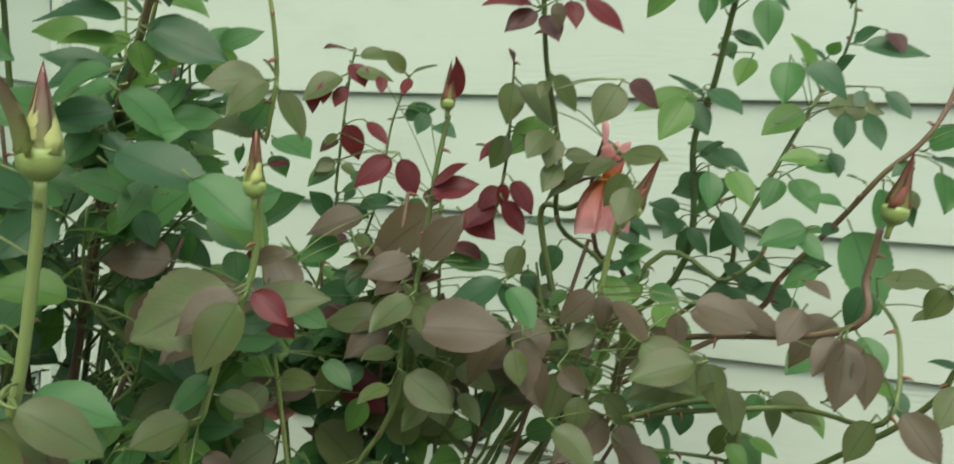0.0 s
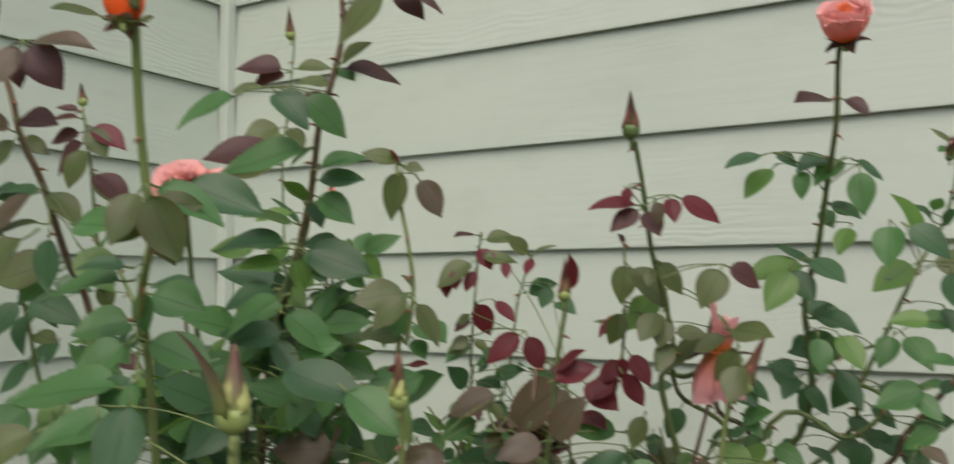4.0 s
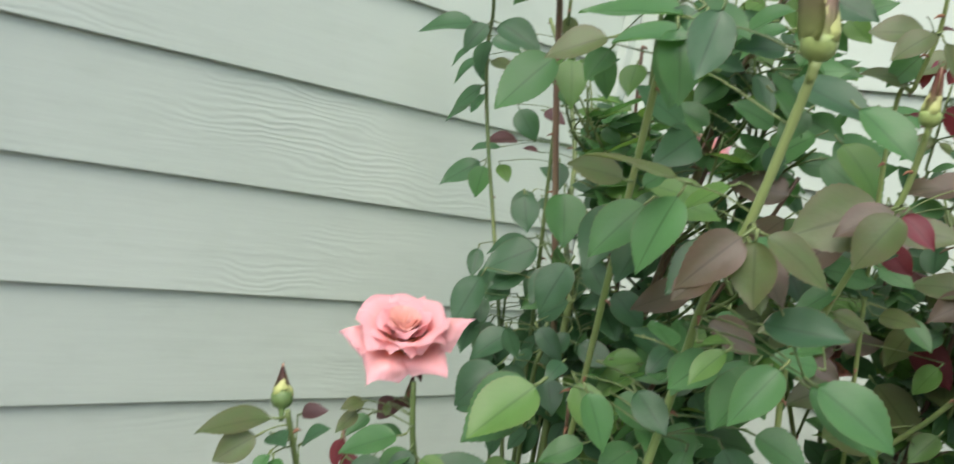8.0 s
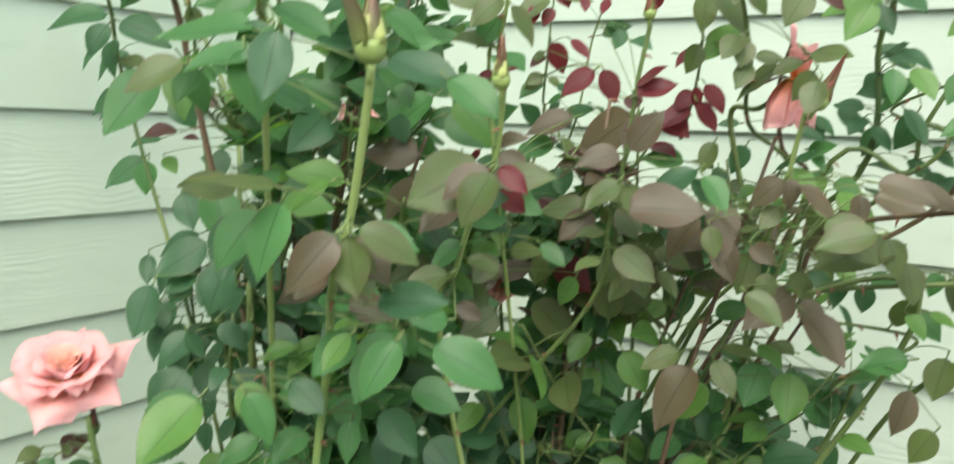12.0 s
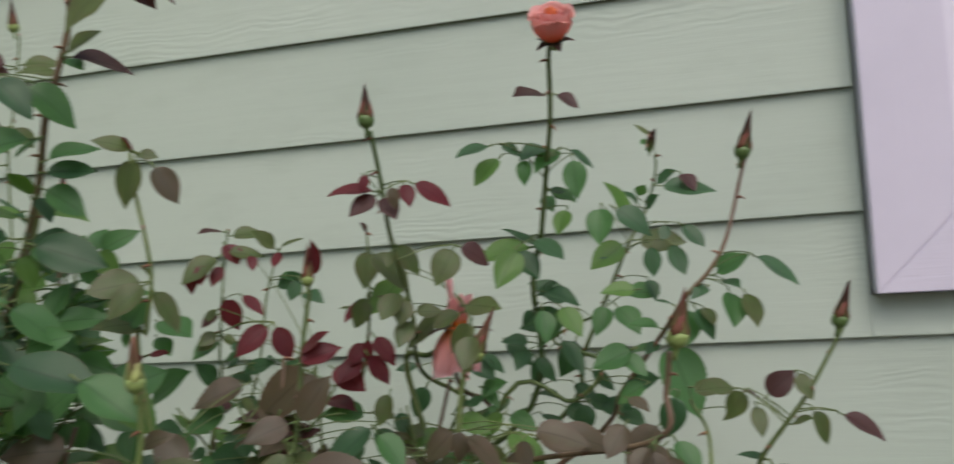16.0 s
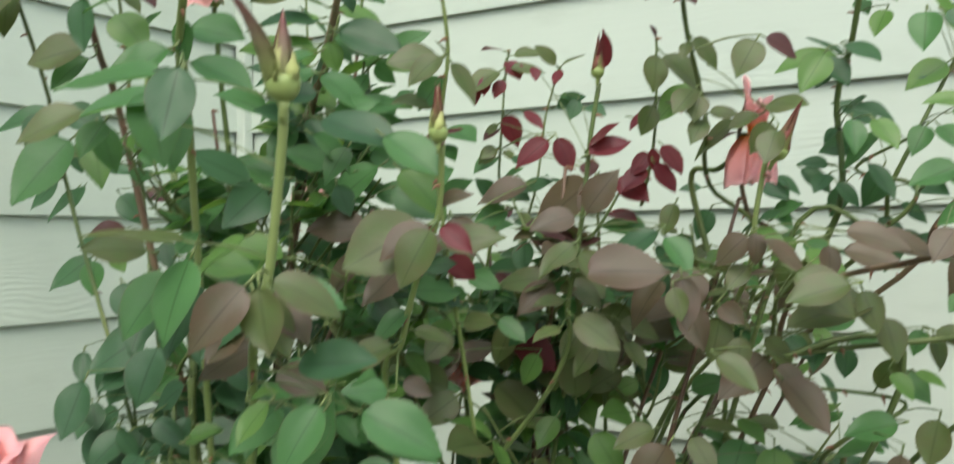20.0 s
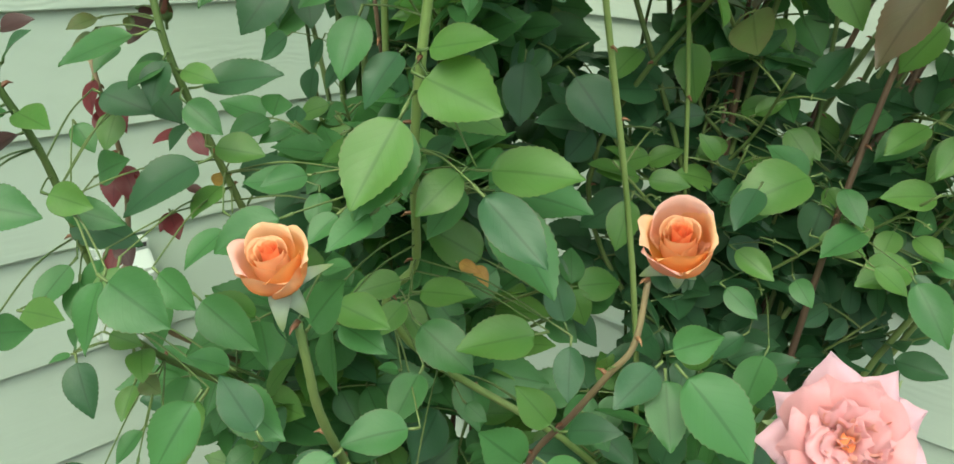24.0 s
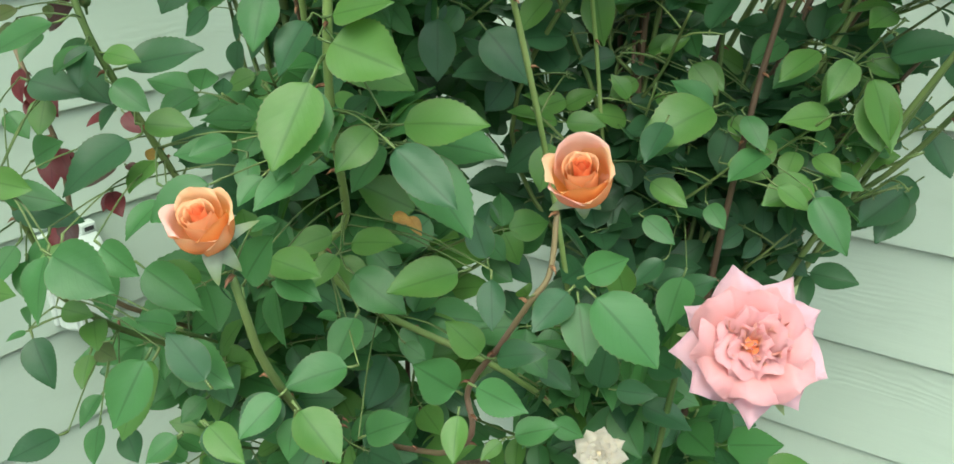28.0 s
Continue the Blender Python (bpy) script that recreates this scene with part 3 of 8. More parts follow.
                self.leaf(lo, out, lean, size * rng.uniform(0.76, 0.96) * (0.85 if row == 0 and n > 3 else 1), rng.choice(kinds))

    def twig(self, a, b, r=0.0008):
        a, b = Vector(a), Vector(b)
        self.stalk(spline([a, (a + b) / 2 + Vector((0, 0, 0.06 * (b - a).length)), b], 4), r, r * 0.8)

    def hang(self, base, tip, tint, roll=0.0):
        """One leaflet, with its stalk from the nearest place on the cane."""
        base = Vector(base)
        near = min(self.line, key=lambda q: (q - base).length + 0.6 * max(0.0, q.z - base.z))
        if not self.behind:
            OUTER.append((base + Vector(tip)) / 2)
        if 0.004 < (near - base).length < 0.15:
            self.twig(near, base, 0.0007)
        self.spray(base, tip, 1, tint, roll=roll)

    def along(self, f):
        """The place and the direction at a share of the cane's length."""
        i = min(len(self.line) - 2, int(f * (len(self.line) - 1)))
        return self.line[i], (self.line[i + 1] - self.line[i]).normalized()

    def dress(self, f0, f1, count, tint, reach=(0.07, 0.12), n=(3, 5, 5), toward=None):
        """Leaves set round a stretch of the cane, by turns."""
        turn = rng.uniform(0, 6.28)
        for i in range(count):
            q, w = self.along(f0 + (f1 - f0) * (i + rng.random() * 0.6) / max(1, count))
            turn += 2.4
            out = Vector((math.cos(turn), math.sin(turn), rng.uniform(-0.25, 0.4)))
            if toward is not None:
                out = out * 0.8 + Vector(toward)
            self.spray(q, q + out.normalized() * rng.uniform(*reach), rng.choice(n), tint)

    def done(self):
        self.bm.to_mesh(self.ob.data)
        self.bm.free()


def lathe(profile, sides=14):
    bm = bmesh.new()
    rings = [[bm.verts.new((r * math.cos(a), r * math.sin(a), z)) for a in (2 * math.pi * k / sides for k in range(sides))] for r, z in profile]
    for a, b in zip(rings, rings[1:]):
        for k in range(sides):
            bm.faces.new((a[k], a[(k + 1) % sides], b[(k + 1) % sides], b[k]))
    bm.faces.new(rings[0][::-1]), bm.faces.new(rings[-1])
    return bm


def frame_to(pos, axis, spin=0.0):
    return Matrix.Translation(pos) @ Vector(axis).to_track_quat("Z", "Y").to_matrix().to_4x4() @ pose(0, 0, 0, 0, 0, spin)


def sepal_bm(length, wide, lean0, lean1, r0, tipped=0.25):
    """A sepal that starts r0 off the axis and leans from lean0 to lean1 degrees off it."""
    bm, n, rows = bmesh.new(), 9, []
    uv = bm.loops.layers.uv.new()
    r, z = r0, 0.0
    for i in range(n + 1):
        v = i / n
        w = wide * (1 - v) ** 0.65 * (0.75 + 0.6 * math.sin(math.pi * min(1, v * 1.4)) * (1 - v)) + wide * tipped * math.sin(math.pi * v) * v
        if i == n:
            w = wide * 0.03
        rows.append([bm.verts.new((r - abs(s) * w * 0.35, s * w, z)) for s in (-1, -0.5, 0, 0.5, 1)])
        a = radians(lean0 + (lean1 - lean0) * v ** 1.3)
        r, z = r + math.sin(a) * length / n, z + math.cos(a) * length / n
    for i, (a, b) in enumerate(zip(rows, rows[1:])):
        for j in range(4):
            f = bm.faces.new((a[j], a[j + 1], b[j + 1], b[j]))
            for lp, (uu, vv) in zip(f.loops, ((j, i), (j + 1, i), (j + 1, i + 1), (j, i + 1))):
                lp[uv].uv = (uu / 4, vv / n)
    bmesh.ops.solidify(bm, geom=bm.faces[:], thickness=0.0005)
    return bm


def under(bush, ob):
    ob.parent = bush
    ob.matrix_parent_inverse = bush.matrix_world.inverted()
    return ob


def rose_bud(bush, pos, axis, wide, tall, petal="crimson", sepal="dark", pale=True, splay=(8, 8, 8, 8, 10), label="", splayed_to=None):
    """A closed bud: swollen green calyx, twisted petals that taper to a point, and five sepals that cling or splay."""
    r = wide / 2
    ob = new("rose_bud", mesh_of(lathe([(r * 0.20, -r * 2.2), (r * 0.23, -r * 1.4), (r * 0.34, -r * 1.05), (r * 0.64, -r * 0.92), (r * 0.92, -r * 0.55), (r, -0.1 * r), (r * 0.97, r * 0.3)], 16), "rose_bud", M_CALYX if pale else M_CALYX_DARK, smooth=True))
    spin = 0.0
    if splayed_to is not None:
        d = frame_to((0, 0, 0), axis).to_3x3().inverted() @ Vector(splayed_to)
        spin = math.degrees(math.atan2(d.y, d.x)) - 288
    ob.matrix_world = frame_to(pos, axis, spin)
    under(bush, ob)
    if label:
        tagged(ob, label)
    cone = lathe([(r * 0.95, r * 0.1), (r * 0.88, r * 0.75), (r * 0.64, tall * 0.32), (r * 0.38, tall * 0.48), (r * 0.20, tall * 0.66), (r * 0.06, tall * 0.84)], 15)
    for v in cone.verts:
        ridge = 1 + 0.14 * math.sin(3 * math.atan2(v.co.y, v.co.x))
        v.co = Matrix.Rotation(v.co.z / tall * 2.4, 3, "Z") @ Vector((v.co.x * ridge, v.co.y * ridge, v.co.z))
    uv = cone.loops.layers.uv.new()
    for f in cone.faces:
        for lp in f.loops:
            lp[uv].uv = (0.5, max(0, lp.vert.co.z / tall))
    part("petals", cone, PETAL[petal], ob, smooth=True)
    for k, sp in enumerate(splay):
        wild = sp >= 30
        long = tall * (rng.uniform(1.2, 1.3) if wild else rng.uniform(0.84, 1.0))
        lean = math.degrees(math.atan2(r * 0.92, tall * 0.66))
        bm = sepal_bm(long, r * (1.15 if wild else 0.42), 12 if wild else -lean * 0.75, sp * 0.8 if wild else sp * 0.7 - lean * 1.15, r * 1.0)
        s = part("sepal", bm, SEPAL[sepal], ob, smooth=True)
        s.matrix_local = pose(0, 0, -r * 0.1, 0, 0, 72 * k)
    return ob


def leaning(r0, length, t0, t1, curve):
    """The middle line of a petal that starts r0 off the axis and leans from t0 to t1 degrees off it."""
    line, r, z, n = [], r0, 0.0, 12
    for i in range(n + 1):
        line.append((r, z))
        a = radians(t0 + (t1 - t0) * (i / n) ** curve)
        r, z = r + math.sin(a) * length / n, z + math.cos(a) * length / n
    return line


def urn(wide, tall, flare):
    """The middle line of a petal that bellies out and closes again, with a lip turned outwards."""
    line = []
    for i in range(13):
        v = i / 12
        r = wide * (0.30 + 0.70 * math.sin(math.pi / 2 * min(1.0, v / 0.52)))
        if v > 0.52:
            r *= 1 - 0.15 * ((v - 0.52) / 0.48) ** 1.6
        line.append((r + flare * max(0.0, (v - 0.70) / 0.30) ** 1.7, tall * (v - 0.06 * max(0.0, (v - 0.80) / 0.2) ** 2 * (flare > 0.002))))
    return line


def petal_bm(line, wide, wrap, point, roll, spiral, seed, wave=0.03):
    """A petal along a middle line (off the axis, up); wrap bends it round the axis, roll turns its rim back, spiral lets one edge lie further in."""
    rnd = random.Random(seed)
    bm, nu, nv, rows = bmesh.new(), 10, 9, []
    uv = bm.loops.layers.uv.new()
    size = sum(math.dist(a, b) for a, b in zip(line, line[1:]))
    ph, m = rnd.uniform(0, 6), len(line) - 1
    for i in range(nv + 1):
        v = i / nv
        w = wide * (0.34 + 0.66 * math.sin(min(1.0, v / 0.70) * math.pi / 2)) * (1 - (0.10 + 0.22 * point) * max(0.0, (v - 0.70) / 0.30) ** 2)
        row = []
        for j in range(nu + 1):
            u = 2 * j / nu - 1
            s = v * (1 - (0.07 + 0.27 * point) * abs(u) ** (2.7 - 1.0 * point) - 0.14 * point * min(1.0, abs(u) / 0.32) ** 0.8) + 0.5 * wave * v * math.sin(ph + 4 * u)
            k = min(m - 1, max(0, int(s * m)))
            q = s * m - k
            (ra, za), (rb, zb) = line[k], line[k + 1]
            r, z = ra + (rb - ra) * q, za + (zb - za) * q
            dr, dz = (rb - ra) / (size / m), (zb - za) / (size / m)
            bend = max(0.10 * size, r / max(0.05, wrap))
            ang = max(-2.5, min(2.5, w * u / bend))
            back = roll * size * max(0.0, v - 0.5) ** 2 * (0.25 + u * u) * 1.3
            ripple = wave * size * v * math.sin(ph * 1.7 + 5 * u + 3 * v)
            off = back + ripple
            rr = (r + dz * off) * (1 + spiral * u)
            row.append(bm.verts.new((rr - bend * (1 - math.cos(ang)), bend * math.sin(ang), z - dr * off - back * 0.5)))
        rows.append(row)
    for i, (p, q) in enumerate(zip(rows, rows[1:])):
        for j in range(nu):
            f = bm.faces.new((p[j], p[j + 1], q[j + 1], q[j]))
            f.smooth = True
            for lp, (uu, vv) in zip(f.loops, ((j, i), (j + 1, i), (j + 1, i + 1), (j, i + 1))):
                lp[uv].uv = (uu / nu, vv / nv)
    bmesh.ops.solidify(bm, geom=bm.faces[:], thickness=0.0004)
    return bm


def rose_flower(bush, pos, axis, radius, kind="face", petal="pink", sepal="pale", seed=1, label="", sepals=(), seen_from=(1.36, -1.33, 1.0), outer=(), tall=1.9):
    """A rose whose petals stand in rings. Turns count from the side that faces the path, to the right as one looks at it."""
    rnd = random.Random(seed)
    R, up = radius, Vector(axis).normalized()
    fore = Vector(seen_from) - Vector(pos)
    fore = (fore - fore.project(up)).normalized()
    hip = lathe([(R * 0.07, -R * 0.46), (R * 0.15, -R * 0.38), (R * 0.18, -R * 0.20), (R * 0.15, -R * 0.04), (R * 0.05, R * 0.02)], 12)
    ob = new("rose_flower", mesh_of(hip, "rose_flower", M_CALYX, smooth=True))
    ob.matrix_world = Matrix.Translation(pos) @ Matrix((fore, up.cross(fore), up)).transposed().to_4x4()
    under(bush, ob)
    tagged(ob, label)

    def add(bm, tint, turn, rise=0.0, tilt=0.0, aside=0.0):
        b = part("petal", bm, PETAL[tint], ob, smooth=True)
        b.matrix_local = pose(0, 0, rise, 0, 0, turn) @ pose(aside, 0, 0, 0, tilt, 0)

    def ring(count, length, lean0, lean1, wide, wrap, point, roll, tint, wave=0.035, rise=0.0, turn0=0.0, loose=8):
        for i in range(count):
            line = leaning(R * 0.08, R * length * rnd.uniform(0.92, 1.07), lean0, lean1 + rnd.uniform(-loose, loose), 1.0)
            add(petal_bm(line, R * wide * rnd.uniform(0.92, 1.1), wrap, point * rnd.uniform(0.75, 1.15), roll, 0.06, rnd.randrange(9999), wave), tint, turn0 + 360 / count * i + rnd.uniform(-9, 9), R * rise)

    def heart(count, spread, tint, long=0.50):
        for i in range(count):
            line = leaning(R * 0.02, R * rnd.uniform(long - 0.08, long + 0.04), rnd.uniform(-14, 4), rnd.uniform(-6, 22), 1.4)
            add(petal_bm(line, R * rnd.uniform(0.13, 0.22), 0.9, 0.12, 0.75, 0.2, rnd.randrange(9999), 0.07), tint, 137.5 * i + rnd.uniform(-30, 30), R * 0.02, 0, R * spread * ((i + 0.3) / count) ** 0.6)

    if kind in ("face", "side"):
        core, second, third, rim = PETAL_SETS[petal]
        pith = lathe([(R * 0.10, R * 0.02), (R * 0.26, R * 0.10), (R * 0.28, R * 0.22), (R * 0.17, R * 0.32), (R * 0.05, R * 0.35)], 12)
        tint = pith.loops.layers.uv.new()
        for fc in pith.faces:
            for lp in fc.loops:
                lp[tint].uv = (0.5, 0.30)
        add(pith, core, 0)
        if kind == "face":
            heart(20, 0.30, core, 0.52)
            ring(7, 0.60, -2, 22, 0.26, 0.95, 0.10, 0.85, second, 0.07, 0.0, 20, 10)
            ring(8, 0.72, 10, 38, 0.32, 0.80, 0.12, 1.05, third, 0.06, -0.02, 45)
            ring(8, 0.88, 28, 62, 0.43, 0.42, 0.30, 0.75, third, 0.04, -0.05, 10)
            ring(9, 0.98, 50, 84, 0.44, 0.14, 0.80, 0.45, rim, 0.025, -0.09, 30, 6)
        else:
            heart(11, 0.24, core, 0.56)
            ring(5, 0.66, -2, 24, 0.40, 0.80, 0.05, 0.35, second, 0.03, 0.0, 20)
            ring(6, 0.76, 8, 34, 0.48, 0.75, 0.04, 0.40, third, 0.03, -0.02, 50)
            ring(7, 0.88, 26, 54, 0.54, 0.55, 0.06, 0.38, third, 0.03, -0.03, 10)
            for turn, lean, far in ((34, 122, 1.06), (-36, 132, 1.12), (96, 92, 1.20), (-95, 100, 1.02), (150, 72, 0.92), (-148, 70, 0.92)):
                line = leaning(R * 0.10, R * far, 40, lean, 0.9)
                add(petal_bm(line, R * 0.45, 0.22, 0.85, 0.45, 0.03, rnd.randrange(9999), 0.03), third, turn, -R * 0.02)
    elif kind == "spent":       # its petals hang down, two stand up to a point
        for turn, far, wide, start in ((-60, 1.15, 0.30, 112), (-20, 1.00, 0.26, 124), (25, 1.02, 0.24, 118), (65, 0.85, 0.30, 112), (115, 1.05, 0.30, 116), (180, 1.10, 0.34, 116), (-115, 1.20, 0.30, 114), (5, 0.62, 0.24, 104)):
            add(petal_bm(leaning(R * 0.10, R * far, start, 186, 0.45), R * wide, 0.75, 0.45, 0.25, 0.05, rnd.randrange(9999), 0.07), petal, turn)
        for turn, far, wide, lean in ((-95, 1.02, 0.22, 6), (-40, 0.56, 0.30, 16), (60, 0.66, 0.30, 20), (170, 0.60, 0.34, 12)):
            add(petal_bm(leaning(R * 0.12, R * far, 4, lean, 1.0), R * wide, 0.7, 0.60, 0.15, 0.05, rnd.randrange(9999), 0.06), petal, turn)
        heart(6, 0.14, "salmon", 0.45)
    else:
        tall *= R
        inner = {"peach": "peach_core", "coral": "peach_core"}.get(petal, petal)
        for i in range(8):      # the wound heart
            r = R * (0.08 + 0.072 * i)
            line = urn(r, tall * (0.97 - 0.022 * i), R * 0.016 * i)
            add(petal_bm(line, r * 2.0, 1.0, 0.05, 0.10, -0.16, rnd.randrange(9999), 0.016), inner if i < 4 else petal, 137.5 * i)
        for turn, high, broad, flare, wide, tint in outer or ((180, 0.98, 0.80, 0.16, 1.05, petal), (60, 0.96, 0.84, 0.18, 1.05, petal), (-60, 0.93, 0.86, 0.18, 1.05, petal), (120, 0.94, 0.88, 0.24, 0.95, petal), (-130, 0.95, 0.90, 0.26, 0.95, petal), (0, 0.88, 0.90, 0.24, 0.95, petal)):
            add(petal_bm(urn(R * broad, tall * high, R * flare), R * wide, 1.0, 0.16, 0.42, -0.05, rnd.randrange(9999), 0.02), tint, turn)
    long = 0.9 if kind == "urn" else 0.6
    given = sepals or ((20, 62, 150, long), (92, 62, 138, long), (164, 62, 150, long), (236, 62, 138, long), (308, 62, 150, long))
    for turn, lean0, lean1, long in given:
        s = part("sepal", sepal_bm(R * long, R * (0.16 if kind != "urn" else 0.36), lean0, lean1, R * 0.14), SEPAL[sepal], ob, smooth=True)
        s.matrix_local = pose(0, 0, -R * 0.10, 0, 0, turn)
    return ob


# ---------------------------------------------------------------- the three rose bushes, cane by cane
BUSHES = (
    rose_bush(0.62, -0.62, "tall rose bush in the house corner with wine-red young leaves"),
    rose_bush(0.93, -0.50, "dense rose bush with crimson young shoots against the siding"),
    rose_bush(0.86, -0.42, "rose bush with dark green leaves beside the window"),
)
c = Cane(BUSHES[0], ((0.637, -0.586, -0.340), (0.614, -0.624, 0.567), (0.561, -0.711, 1.134), (0.614, -0.791, 1.242), (0.658, -0.846, 1.305), (0.665, -0.872, 1.343), (0.670, -0.888, 1.386), (0.658, -0.905, 1.440), (0.650, -0.917, 1.476)), .0045, .002, M_STEM_RED)
c.hang((0.649, -0.918, 1.481), (0.632, -0.935, 1.451), "wine")
c.hang((0.650, -0.917, 1.480), (0.675, -0.901, 1.445), "wine")
c.hang((0.659, -0.923, 1.477), (0.660, -0.930, 1.453), "wine")
c.hang((0.654, -0.908, 1.441), (0.605, -0.943, 1.415), "wine")
c.hang((0.636, -0.896, 1.445), (0.633, -0.931, 1.441), "bronze")
c.hang((0.645, -0.902, 1.442), (0.646, -0.918, 1.422), "wine")
c.hang((0.702, -0.896, 1.420), (0.756, -0.867, 1.418), "bronze")
c.hang((0.702, -0.896, 1.420), (0.735, -0.883, 1.381), "wine")
c.hang((0.696, -0.898, 1.406), (0.701, -0.898, 1.379), "wine")
c.hang((0.711, -0.902, 1.417), (0.708, -0.928, 1.373), "bronze")
c.hang((0.670, -0.883, 1.358), (0.714, -0.873, 1.355), "wine")
c.hang((0.671, -0.881, 1.347), (0.662, -0.915, 1.360), "bronze")
c.hang((0.673, -0.879, 1.344), (0.661, -0.900, 1.314), "olive")
c.hang((0.646, -0.861, 1.349), (0.677, -0.855, 1.331), "olive")
c.hang((0.702, -0.876, 1.298), (0.674, -0.920, 1.249), "bronze")
c.hang((0.668, -0.851, 1.302), (0.710, -0.845, 1.268), "olive")
c.hang((0.705, -0.869, 1.267), (0.677, -0.913, 1.265), "olive")
c.hang((0.879, -0.993, 1.250), (0.845, -1.061, 1.189), "olive")
c.hang((0.826, -1.001, 1.231), (0.806, -1.018, 1.189), "olive")
c.hang((0.803, -0.991, 1.228), (0.813, -1.007, 1.189), "olive")
c.hang((0.640, -0.810, 1.237), (0.591, -0.850, 1.220), "olive")
c.hang((0.622, -0.797, 1.232), (0.601, -0.836, 1.202), "green")
c.hang((0.722, -0.881, 1.261), (0.726, -0.885, 1.207), "green")
c.hang((0.736, -0.872, 1.265), (0.790, -0.867, 1.262), "green")
c.hang((0.722, -0.855, 1.250), (0.765, -0.854, 1.214), "green")
c.done()
c = Cane(BUSHES[0], ((0.672, -0.661, -0.340), (0.594, -0.668, 0.553), (0.412, -0.684, 1.106), (0.452, -0.737, 1.216), (0.501, -0.805, 1.308), (0.512, -0.831, 1.361), (0.514, -0.849, 1.406), (0.508, -0.858, 1.438)), .003, .0015, M_STEM)
c.hang((0.501, -0.849, 1.426), (0.497, -0.877, 1.413), "wine")
c.hang((0.503, -0.847, 1.423), (0.539, -0.827, 1.413), "wine")
c.hang((0.499, -0.853, 1.441), (0.524, -0.847, 1.453), "bronze")
c.hang((0.499, -0.853, 1.441), (0.514, -0.866, 1.429), "wine")
c.hang((0.524, -0.853, 1.399), (0.527, -0.851, 1.361), "bronze")
c.hang((0.509, -0.837, 1.384), (0.480, -0.869, 1.356), "olive")
c.hang((0.511, -0.834, 1.377), (0.489, -0.864, 1.382), "olive")
c.hang((0.510, -0.835, 1.380), (0.551, -0.832, 1.354), "olive")
c.hang((0.513, -0.829, 1.351), (0.485, -0.847, 1.309), "dark")
c.hang((0.496, -0.814, 1.338), (0.489, -0.831, 1.333), "dark")
c.hang((0.497, -0.811, 1.328), (0.487, -0.821, 1.311), "dark")
c.hang((0.526, -0.827, 1.324), (0.472, -0.870, 1.319), "green")
c.hang((0.502, -0.805, 1.311), (0.546, -0.802, 1.315), "dark")
c.hang((0.507, -0.801, 1.308), (0.563, -0.788, 1.312), "dark")
c.hang((0.444, -0.728, 1.202), (0.433, -0.757, 1.161), "dark")
c.hang((0.444, -0.728, 1.202), (0.515, -0.707, 1.181), "dark")
c.hang((0.419, -0.706, 1.188), (0.426, -0.724, 1.138), "dark")
c.hang((0.419, -0.700, 1.158), (0.462, -0.697, 1.155), "olive")
c.hang((0.419, -0.696, 1.129), (0.392, -0.723, 1.090), "dark")
c.hang((0.401, -0.683, 1.128), (0.414, -0.707, 1.122), "dark")
c.hang((0.387, -0.701, 1.180), (0.370, -0.720, 1.144), "dark")
c.done()
c = Cane(BUSHES[0], ((0.597, -0.647, -0.340), (0.576, -0.654, 0.562), (0.527, -0.672, 1.123), (0.545, -0.701, 1.222), (0.531, -0.702, 1.315), (0.532, -0.710, 1.371), (0.522, -0.711, 1.409)), .003, .0014, M_STEM)
c.hang((0.522, -0.711, 1.409), (0.506, -0.733, 1.413), "wine")
c.hang((0.550, -0.727, 1.396), (0.523, -0.764, 1.393), "wine")
c.hang((0.542, -0.719, 1.391), (0.591, -0.707, 1.366), "red")
c.hang((0.550, -0.725, 1.389), (0.578, -0.722, 1.355), "olive")
c.hang((0.547, -0.726, 1.382), (0.525, -0.752, 1.370), "wine")
c.hang((0.566, -0.735, 1.365), (0.563, -0.762, 1.321), "olive")
c.hang((0.525, -0.704, 1.380), (0.491, -0.726, 1.341), "wine")
c.hang((0.565, -0.731, 1.337), (0.619, -0.724, 1.307), "wine")
c.hang((0.524, -0.698, 1.337), (0.549, -0.688, 1.307), "olive")
c.hang((0.522, -0.687, 1.266), (0.520, -0.699, 1.272), "green")
c.hang((0.563, -0.717, 1.249), (0.615, -0.724, 1.294), "green")
c.hang((0.537, -0.694, 1.222), (0.549, -0.691, 1.187), "olive")
c.done()
c = Cane(BUSHES[0], ((0.601, -0.609, -0.340), (0.671, -0.687, 0.561), (0.835, -0.868, 1.122), (0.866, -0.904, 1.177), (0.888, -0.921, 1.213), (0.913, -0.934, 1.247), (0.921, -0.946, 1.281), (0.930, -0.959, 1.321), (0.942, -0.973, 1.375)), .0032, .003, M_STEM_PALE)
c.hang((0.938, -0.988, 1.376), (0.934, -1.024, 1.377), "olive")
c.hang((0.941, -0.974, 1.377), (0.969, -0.987, 1.373), "olive")
c.spray((0.928, -0.953, 1.278), (0.958, -0.954, 1.231), 3, "olive")
c.hang((0.949, -0.969, 1.276), (0.966, -0.956, 1.227), "olive")
c.hang((0.936, -0.960, 1.277), (0.933, -0.984, 1.240), "olive")
c.hang((0.922, -0.945, 1.281), (0.969, -0.922, 1.258), "green")
c.hang((0.873, -0.883, 1.293), (0.931, -0.847, 1.266), "green")
